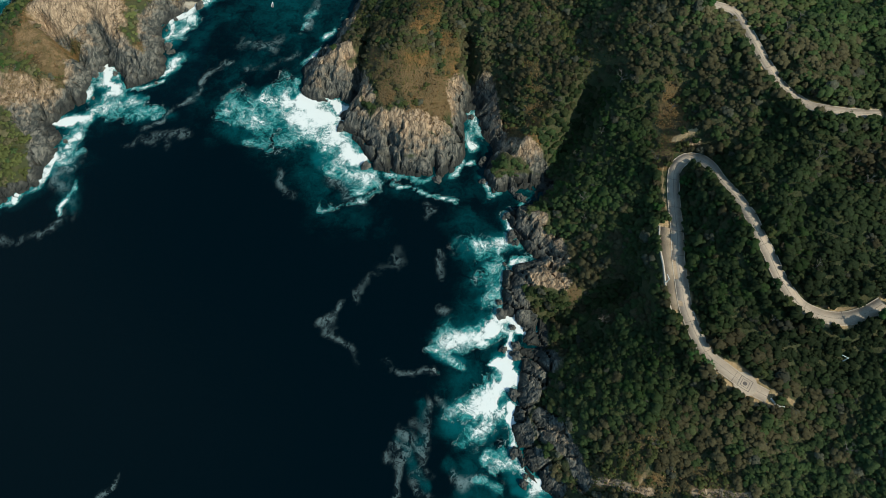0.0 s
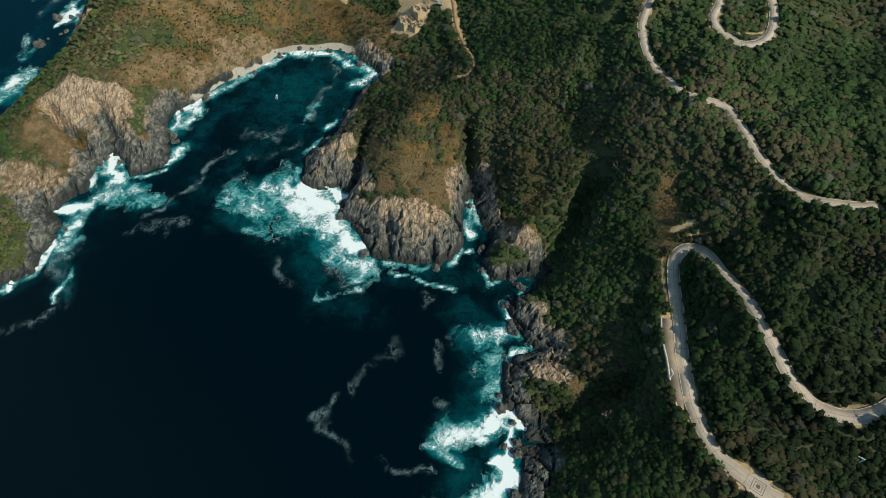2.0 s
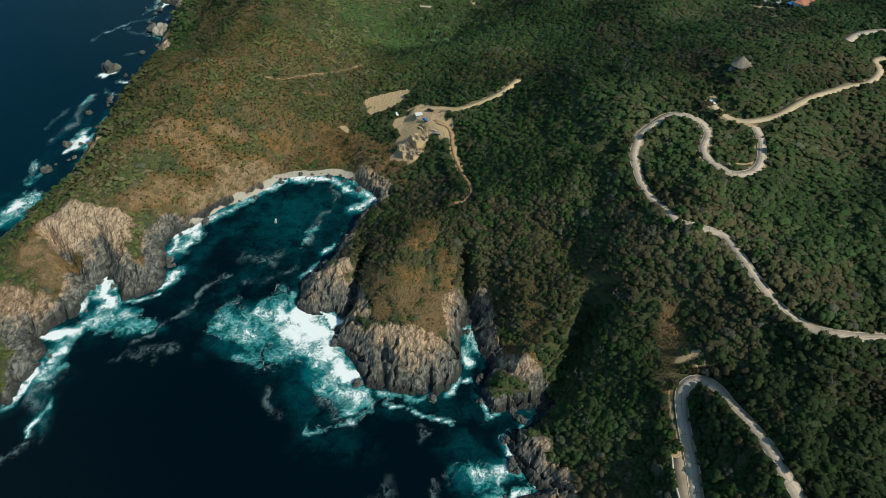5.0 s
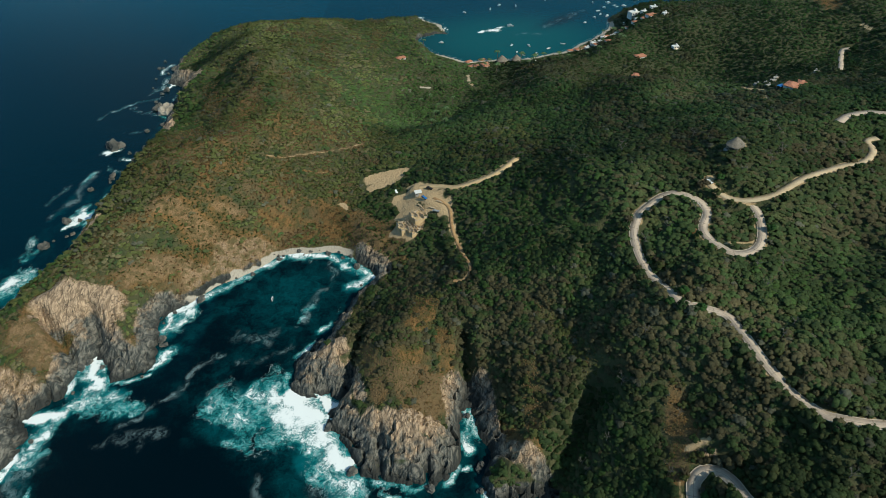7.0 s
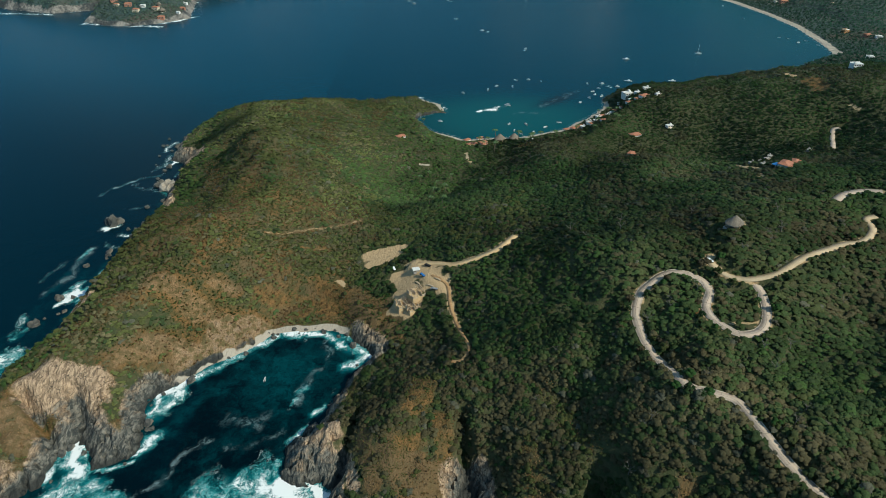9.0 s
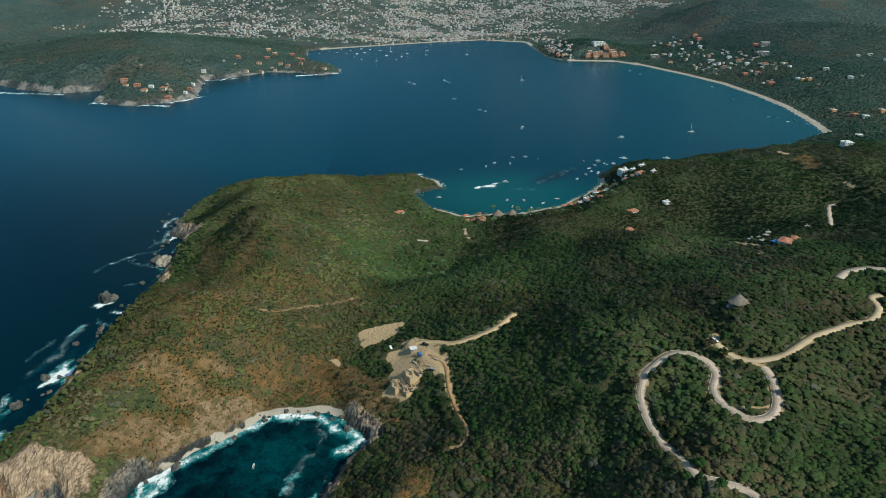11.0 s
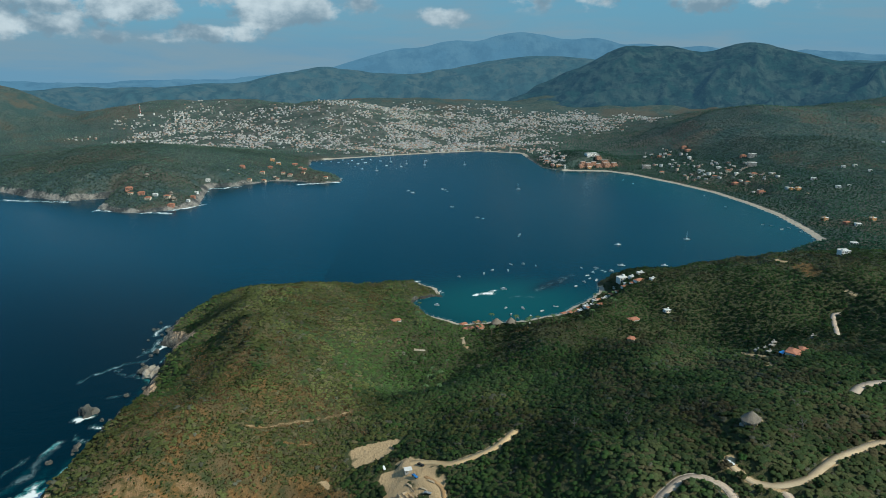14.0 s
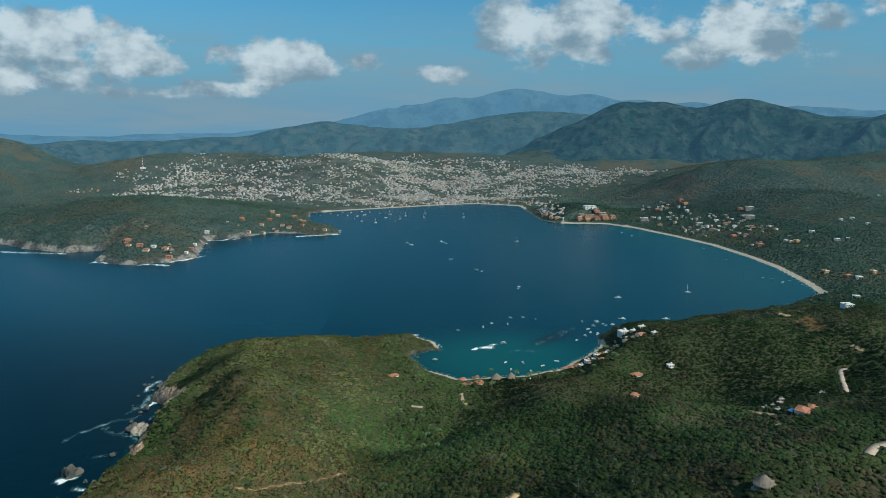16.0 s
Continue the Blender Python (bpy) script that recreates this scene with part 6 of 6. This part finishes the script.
tagged(new("town_houses", mesh_from("town_houses", co, (base + quad[None]).reshape(-1, 4), town_mat, {"tint": tone * 0.95})),
       "hundreds of small white and terracotta houses on the far shore", "houses", kind="stuff")


# ---- radio masts ----
def radio_mast(label, tall, banded):
    m = thing("radio_mast", label, "mast", "masts above the town")
    steps = 8
    for k in range(steps):
        w = 3.4 * (1 - 0.75 * k / steps)
        block("section", RED if banded and k % 2 == 0 else SHEET, m, 0, 0, k * tall / steps, w, w, tall / steps)
    block("antenna", STEEL, m, 0, 0, tall, 0.8, 0.8, tall * 0.2)
    block("plinth", WHITE, m, 0, 0, -3, *((24, 10, 9) if banded else (5, 5, 5)))
    return m


spread(radio_mast("red and white banded radio mast on the hill", 52, True), [
    (-1366, 3145)], 0)
spread(radio_mast("pale slender radio mast", 46, False), [
    (-1202, 3142), (-1156, 3125)], 0)

# ---- boats ----
spread(boat("white open boat lying in the rocky cove", 4.4, False), [(-111, 348)], -8, afloat=True)
spread(boat("small white motor boat with an awning", 6.5, True), [
    (54, 949), (93, 962), (108, 981), (132, 975), (161, 1011), (109, 819), (131, 817), (18, 831), (137, 789), (293, 971), (262, 963),
    (250, 935), (238, 920), (258, 927), (221, 901), (113, 795), (250, 986)], None, (0.8, 1.15), True, seed=21)
spread(boat("white open fishing boat near the beach", 6.0, False), [
    (141, 1009), (180, 1002), (120, 785), (155, 807), (176, 822), (250, 950), (578, 1748), (567, 1804), (700, 1568), (691, 1435),
    (686, 1263), (700, 1253), (705, 1226), (724, 1234), (731, 1203), (61, 1454), (183, 1202)], None, (0.8, 1.2), True, seed=22)
spread(yacht("white motor yacht at anchor", 12.0, False), [
    (348, 1123), (317, 999), (386, 997), (-30, 1627), (-198, 2031)], 80, (0.8, 1.1), True, seed=23)
spread(yacht("white sailing yacht with a tall mast", 11.0, True), [
    (487, 1155), (0, 2114), (-61, 2142), (-77, 2077), (132, 2112), (247, 1669), (4, 2209), (-116, 2183), (-150, 1995)], 70, (0.85, 1.2), True, seed=24)
spread(boat("speeding white motor boat with a wake", 8.0, True), [
    (96, 880), (115, 892), (113, 1341), (47, 1679), (273, 987)], 75, (0.9, 1.2), True, seed=25)
spread(boat("small white boat moored off the town", 8.0, False), [
    (-348, 2243), (-321, 2200), (-292, 2172), (-286, 2242), (-258, 2158), (-253, 2227), (-224, 2144), (-202, 2171), (-189, 2241),
    (-153, 2212), (-324, 2287), (-282, 2302), (-220, 2256), (-90, 2029), (-370, 2201), (-348, 2159), (-225, 2080), (-125, 2103)], None, (0.9, 1.5), True, seed=26)

# ---- building ground on the saddle ----
site_x, site_y = -8.5, 429.0
hut = thing("site_hut", "small site hut with a white sheet roof", "hut")
block("wall", GREY, hut, 0, 0, -1, 4.6, 3.6, 3.4)
block("roof", SHEET, hut, 0, 0, 2.4, 5.6, 4.6, 0.18, "white sheet roof")
block("door", PINE, hut, 0.8, -1.85, 0, 0.9, 0.1, 1.9)
block("window", GLASS, hut, -1.2, -1.83, 0.9, 0.9, 0.1, 0.8)
hut.matrix_basis = pose(site_x, site_y, settle(site_x, site_y) + 0.1, 0, 0, 12)

RAW = plain("dusty_concrete", (0.50, 0.39, 0.27), 0.9, 0.25, 0.8)


def shell_house(wide, deep, bays):
    """A house in building: slabs, columns and half-built walls, no roof."""
    h = thing("unfinished_house", "unfinished concrete house shell with bare columns", "building")
    block("slab", DIRT, h, 0, 0, -4, wide, deep, 4.3)
    for i in range(bays + 1):
        for j in range(4):
            x, y = (i / bays - 0.5) * (wide - 0.6), (j / 3 - 0.5) * (deep - 0.6)
            block("column", RAW, h, x, y, 0.3, 0.35, 0.35, 2.4 + 0.5 * ((i * 3 + j) % 3))
            if i < bays and (i + j) % 2 == 0:
                block("wall", PINE if (i * j) % 3 == 1 else RAW, h, x + wide / bays / 2, y, 0.3, wide / bays - 0.5, 0.2, 0.8 + 0.5 * ((i + 2 * j) % 3))
            if j < 3 and (i + j) % 3 != 1:
                block("wall", RAW, h, x, y + deep / 6, 0.3, 0.2, deep / 3 - 0.5, 1.4 + 0.6 * ((i + j) % 3))
    for i in range(bays):
        if i % 2 == 0:
            block("beam", PINE, h, (i + 0.5) / bays * wide - wide / 2, 0, 3.3, 0.25, deep, 0.3)
    return h


for (cx, cy), a, w, d in zip([
    (-6.3, 406.0), (-17.4, 401.0), (-10.7, 394.7)], (28, 25, 30), (15, 12, 9), (11, 10, 7)):
    shell = shell_house(w, d, 4)
    shell.matrix_basis = pose(cx, cy, settle(cx, cy) + 0.3, 0, 0, a)


def truck(label, paint):
    t = thing("pickup_truck", label, "truck", "vehicles on the building ground")
    block("chassis", RUBBER, t, 0, 0, 0.45, 1.7, 5.0, 0.3)
    block("bed", paint, t, 0, -1.3, 0.75, 1.8, 2.4, 0.55, bevel=0.08)
    cab = block("cab", paint, t, 0, 0.9, 0.75, 1.75, 1.9, 1.0, bevel=0.2)
    block("windscreen", GLASS, cab, 0, 1.75, 1.15, 1.5, 0.25, 0.5)
    block("bonnet", paint, t, 0, 2.2, 0.7, 1.75, 1.0, 0.5, bevel=0.12)
    for sx in (-0.85, 0.85):
        for sy in (-1.5, 1.7):
            bm = bmesh.new()
            bmesh.ops.create_cone(bm, cap_ends=True, segments=14, radius1=0.38, radius2=0.38, depth=0.25, matrix=Matrix.Translation((sx, sy, 0.38)) @ Matrix.Rotation(radians(90), 4, "Y"))
            part("wheel", finish_mesh("wheel", bm, RUBBER), t)
    return t


for (cx, cy), (lab, paint), a in zip([
    (-26.3, 442.4), (0.4, 431.3), (-3.6, 420.5), (5.1, 404.4), (179.0, 359.2)], (("white pickup truck on the bare earth", HULL), ("dark pickup truck on the bare earth", RUBBER), ("blue pickup truck on the bare earth", BLUE), ("grey pickup truck on the bare earth", STEEL), ("white pickup truck on the crest road", HULL)), (20, 60, 40, 75, 30)):
    v = truck(lab, paint)
    v.matrix_basis = pose(cx, cy, settle(cx, cy) + 0.45, 0, 0, a)
for (cx, cy), a in zip([
    (7.3, 412.4), (2.2, 408.3), (-13.6, 393.2), (-7.5, 415.8)], (55, 60, 20, 40)):
    pile = thing("timber_pile", "stack of pale timber boards on the bare earth", "timber", "timber stacks")
    for k in range(6):
        block("board", PINE, pile, (k % 3) * 0.5, 0, 0.28 * (k // 3), 0.42, 6.0 - 0.4 * k, 0.25)
    pile.matrix_basis = pose(cx, cy, settle(cx, cy) + 0.5, 0, 0, a)

# ---- beside the hairpin road ----
low_pts = ROADS["road_low"][0]
end_x, end_y, end_z = low_pts[4]
way = low_pts[0, :2] - low_pts[8, :2]
end_turn = math.degrees(math.atan2(way[1], way[0]))


def disc(name, mat, parent, radius, z, thick, inner=0.0, sides=28):
    bm = bmesh.new()
    rings = [[bm.verts.new((math.cos(6.28319 * i / sides) * r, math.sin(6.28319 * i / sides) * r, h)) for i in range(sides)]
             for r, h in (((radius, z), (radius, z + thick), (inner, z + thick), (inner, z)) if inner else ((radius, z), (radius, z + thick)))]
    for r1, r2 in zip(rings, rings[1:]):
        for i in range(sides):
            bm.faces.new((r1[i], r1[(i + 1) % sides], r2[(i + 1) % sides], r2[i]))
    if not inner:
        bm.faces.new(rings[-1])
    return part(name, finish_mesh(name, bm, mat), parent)


STRIPE = plain("dark_paving", (0.12, 0.10, 0.09), 0.85, 0.2, 1.0)
circle = thing("turning_place", "rounded concrete turning place with an inlaid square and ring", "pavement")
disc("slab", CONCRETE, circle, 5.2, -0.9, 0.92, sides=40)
disc("inlay", STRIPE, circle, 0.9, 0.02, 0.03)
for k in range(4):
    a = radians(90 * k)
    block("stripe", STRIPE, circle, math.cos(a) * 2.6, math.sin(a) * 2.6, 0.02, 0.24, 5.44, 0.02, turn=a)
    block("stripe", STRIPE, circle, math.cos(a) * 1.6, math.sin(a) * 1.6, 0.02, 0.2, 3.4, 0.02, turn=a)
circle.matrix_basis = pose(end_x, end_y, end_z + 0.16, 0, 0, end_turn)

terrace_pts = ROADS["terrace"][0]
WORN = road_material("worn_paving", (0.40, 0.31, 0.22), (0.22, 0.17, 0.12))
tagged(new("pavement", ribbon("pavement", terrace_pts, -2.6, 3.3, 0.05, 0.6, WORN)), "worn brown terrace paving beside the hairpin road", "pavement", kind="structure")
wall = tagged(new("retaining_wall", ribbon("retaining_wall", terrace_pts, 3.3, 3.8, 0.5, 5.0, KERB)), "long pale retaining wall below the hairpin road", "wall")
part("coping", ribbon("coping", terrace_pts, 3.2, 3.9, 0.7, 0.196, KERB), wall, "pale coping")

bow = curve_points([
    (138.6, 63.1), (140.0, 60.5), (142.2, 59.3), (144.8, 59.3)], 1.0)
bow_z = np.array([settle(*p) for p in bow]) + 0.5
tagged(new("parapet", ribbon("parapet", np.column_stack([bow, bow_z]), -0.25, 0.25, 0.6, 2.0, SHEET)), "curved white parapet at the road's end", "wall")

for (cx, cy), a in zip([
    (171.0, 76.9), (103.1, 116.6)], (55, 10)):
    post = thing("marker_post", "white marker post among the bushes", "post", "white posts")
    block("pole", HULL, post, 0, 0, -1, 0.35, 0.35, 6.0)
    block("arm", HULL, post, 0, 1.2, 4.6, 0.25, 2.6, 0.25)
    post.matrix_basis = pose(cx, cy, settle(cx, cy), 0, 0, a)


# ---- palms ----
def palm(label, tall, seed):
    pick = random.Random(seed)
    p = thing("palm_tree", label, "palm", "coconut palms")
    bm = bmesh.new()
    rings = []
    for k in range(7):
        r = 0.26 - 0.02 * k
        rings.append([bm.verts.new((math.cos(a) * r + 0.05 * k * k * 0.6, math.sin(a) * r, tall * k / 6)) for a in [6.2832 * i / 7 for i in range(7)]])
    for r1, r2 in zip(rings, rings[1:]):
        for i in range(7):
            bm.faces.new((r1[i], r1[(i + 1) % 7], r2[(i + 1) % 7], r2[i]))
    part("trunk", finish_mesh("trunk", bm, BARK, True), p)
    for f in range(15):
        bm = bmesh.new()
        a, droop, reach = 6.2832 * f / 15 + pick.uniform(-0.2, 0.2), pick.uniform(0.5, 1.4), pick.uniform(2.8, 3.8)
        last = None
        for k in range(6):
            t = k / 5
            cx, cz, w = reach * t, tall + 0.9 * math.sin(2.2 * t) - droop * 1.6 * t * t, 0.55 * (1 - t) + 0.12
            now = [bm.verts.new((math.cos(a) * cx - math.sin(a) * s * w + 1.08, math.sin(a) * cx + math.cos(a) * s * w, cz - abs(s) * 0.25)) for s in (-1, 0, 1)]
            if last:
                bm.faces.new((last[0], last[1], now[1], now[0]))
                bm.faces.new((last[1], last[2], now[2], now[1]))
            last = now
        part("frond", finish_mesh("frond", bm, FROND), p)
    return p


FROND = plain("palm_frond", (0.060, 0.105, 0.028), 0.5, 0.3, 0.8)
beach_palms = []
palm_pick = random.Random(5)
while len(beach_palms) < 32:
    px, py = palm_pick.uniform(-10, 250), palm_pick.uniform(640, 850)
    if 6 < float(coast_distance(np.array([px]), np.array([py]))[0]) < 75:
        beach_palms.append((px, py))
spread(palm("tall coconut palm behind the beach", 10.0, 1), beach_palms[:16], None, (0.8, 1.3), lift=1.0, seed=31)
spread(palm("coconut palm in the green valley", 8.0, 2), beach_palms[16:] + [
    (1, 650), (10, 629), (19, 616), (7, 610), (-8, 636), (26, 642), (14.5, 552.0), (2.3, 551.5)], None, (0.8, 1.3), lift=1.0, seed=32)
spread(palm("low palm beside the hairpin road", 3.5, 3), [
    (113.8, 78.1)], None, (0.9, 1.0), lift=0.3)


# ---- single trees ----
def limb(bm, a, b, ra, rb, sides=5):
    axis = (b - a).normalized()
    side = axis.orthogonal().normalized()
    other = axis.cross(side)
    rings = [[bm.verts.new(p + (side * math.cos(6.2832 * i / sides) + other * math.sin(6.2832 * i / sides)) * r) for i in range(sides)] for p, r in ((a, ra), (b, rb))]
    for i in range(sides):
        bm.faces.new((rings[0][i], rings[0][(i + 1) % sides], rings[1][(i + 1) % sides], rings[1][i]))


def tree(label, seed, leaves, tint, bark, group):
    """A tapered trunk with forked limbs; leafy ones carry a crown of clumps."""
    pick = random.Random(seed)
    t = thing("tree", label, "tree", group)
    bm = bmesh.new()
    fork = Vector((pick.uniform(-0.3, 0.3), pick.uniform(-0.3, 0.3), 1.6))
    limb(bm, Vector((0, 0, -0.8)), fork, 0.24, 0.16)
    part("trunk", finish_mesh("trunk", bm, bark, True), t)
    for k in range(6):
        bm = bmesh.new()
        a = 6.2832 * k / 6 + pick.uniform(-0.4, 0.4)
        tip = fork + Vector((math.cos(a) * pick.uniform(0.5, 2.1), math.sin(a) * pick.uniform(0.5, 2.1), pick.uniform(0.5, 2.6)))
        limb(bm, fork, tip, 0.10, 0.05)
        for j in range(4):
            end = tip + Vector((math.cos(a + (j - 1.5) * 0.6) * pick.uniform(0.6, 1.3), math.sin(a + (j - 1.5) * 0.6) * pick.uniform(0.6, 1.3), pick.uniform(0.2, 1.1)))
            limb(bm, tip, end, 0.05, 0.02, 4)
        part("limb", finish_mesh("limb", bm, bark, True), t)
    if leaves:
        tri, soft = crown_template(7, leaves, 0.11)
        co = tri.reshape(-1, 3) * np.array([2.7, 2.7, 2.3]) + np.array([0, 0, 1.7])
        me = mesh_from("crown", co, np.arange(len(co)).reshape(-1, 3), LEAVES, {"tint": np.tile(tint, (len(co), 1))}, True)
        me.normals_split_custom_set_from_vertices(soft.reshape(-1, 3).astype(np.float32))
        part("crown", me, t)
    return t


DEAD = plain("grey_branch", (0.14, 0.125, 0.105), 0.9, 0.2, 2.0)


def slope_places(count, seed, lo, hi, x0, x1, y0, y1):
    pick, out = random.Random(seed), []
    while len(out) < count:
        x, y = pick.uniform(x0, x1), pick.uniform(y0, y1)
        ax, ay = np.array([x]), np.array([y])
        if float(coast_distance(ax, ay)[0]) > 18 and lo < float(road_near(ax, ay)[0][0]) < hi:
            out.append((x, y))
    return out


spread(tree("bare grey tree with forked branches on the slope", 1, 0, None, DEAD, "leafless trees"), slope_places(22, 1, 3, 100, 40, 200, 40, 330), None, (0.8, 1.3), lift=1.2, seed=41)
spread(tree("leafless pale tree among green scrub", 2, 0, None, DEAD, "leafless trees"), slope_places(20, 2, 3, 100, 20, 260, 200, 430), None, (0.8, 1.4), lift=1.2, seed=42)
for k, (lab, tint, cnt) in enumerate((("dark green bushy tree beside the road", (0.030, 0.056, 0.020), 24), ("olive green tree beside the road", (0.066, 0.080, 0.028), 20), ("fresh green tree above the road", (0.040, 0.090, 0.024), 18), ("brownish dry tree on the slope", (0.080, 0.068, 0.038), 14))):
    spread(tree(lab, 10 + k, 150, tint, BARK, "single trees by the roads"), slope_places(cnt, 60 + k, 1.2, 5.5, 60, 280, 50, 420), None, (0.7, 1.15), lift=0.3, seed=50 + k)


# ---- rocks in the surf ----
CLIFF_M = plain("pale_cliff", (0.32, 0.28, 0.225), 0.9, 0.4, 0.25)


def boulder(label, seed, pale=False):
    r = thing("sea_rock", label, "rock", "rocks in the surf")
    bm = bmesh.new()
    bmesh.ops.create_icosphere(bm, subdivisions=3, radius=1.0)
    for v in bm.verts:
        p = v.co * 1.3 + Vector((seed * 7.1, 0, 0))
        v.co *= 1 + 0.55 * noise.noise(p) + 0.25 * noise.noise(p * 2.7) + 0.14 * noise.noise(p * 6)
        v.co.z = v.co.z * 0.75 + 0.12 * math.floor(v.co.z * 3)
    part("stone", finish_mesh("stone", bm, CLIFF_M if pale else ROCK_M), r)
    return r


def shore_places(count, seed, near, far, x0, x1, y0, y1):
    pick, out = random.Random(seed), []
    while len(out) < count:
        x, y = pick.uniform(x0, x1), pick.uniform(y0, y1)
        if near < float(coast_distance(np.array([x]), np.array([y]))[0]) < far:
            out.append((x, y))
    return out


spread(boulder("dark wet rock in the white surf", 1), shore_places(26, 3, -4.5, 1, 20, 70, 20, 260), None, (1.0, 3.4), True, seed=61)
spread(boulder("jagged dark rock below the cliff", 2), shore_places(24, 4, -4, 1, -250, 0, 195, 400), None, (0.9, 2.8), True, seed=62)
spread(boulder("pale grey boulder on the cove shore", 3), shore_places(20, 5, -2, 4, -185, -40, 300, 405), None, (0.6, 1.9), True, seed=63)
spread(boulder("dark rock off the outer cliffs", 4), shore_places(44, 6, -22, 2, -335, -255, 390, 780), None, (1.0, 4.0), True, seed=64)
spread(boulder("tall grey sea stack ringed with foam", 5), [(-304, 568), (-268, 533)], None, (7.0, 8.5), True, seed=65)
spread(boulder("pale cliff rock at the cape", 6, True), [(-290, 735), (-283, 722), (-276, 640)], None, (8, 12), True, seed=66)
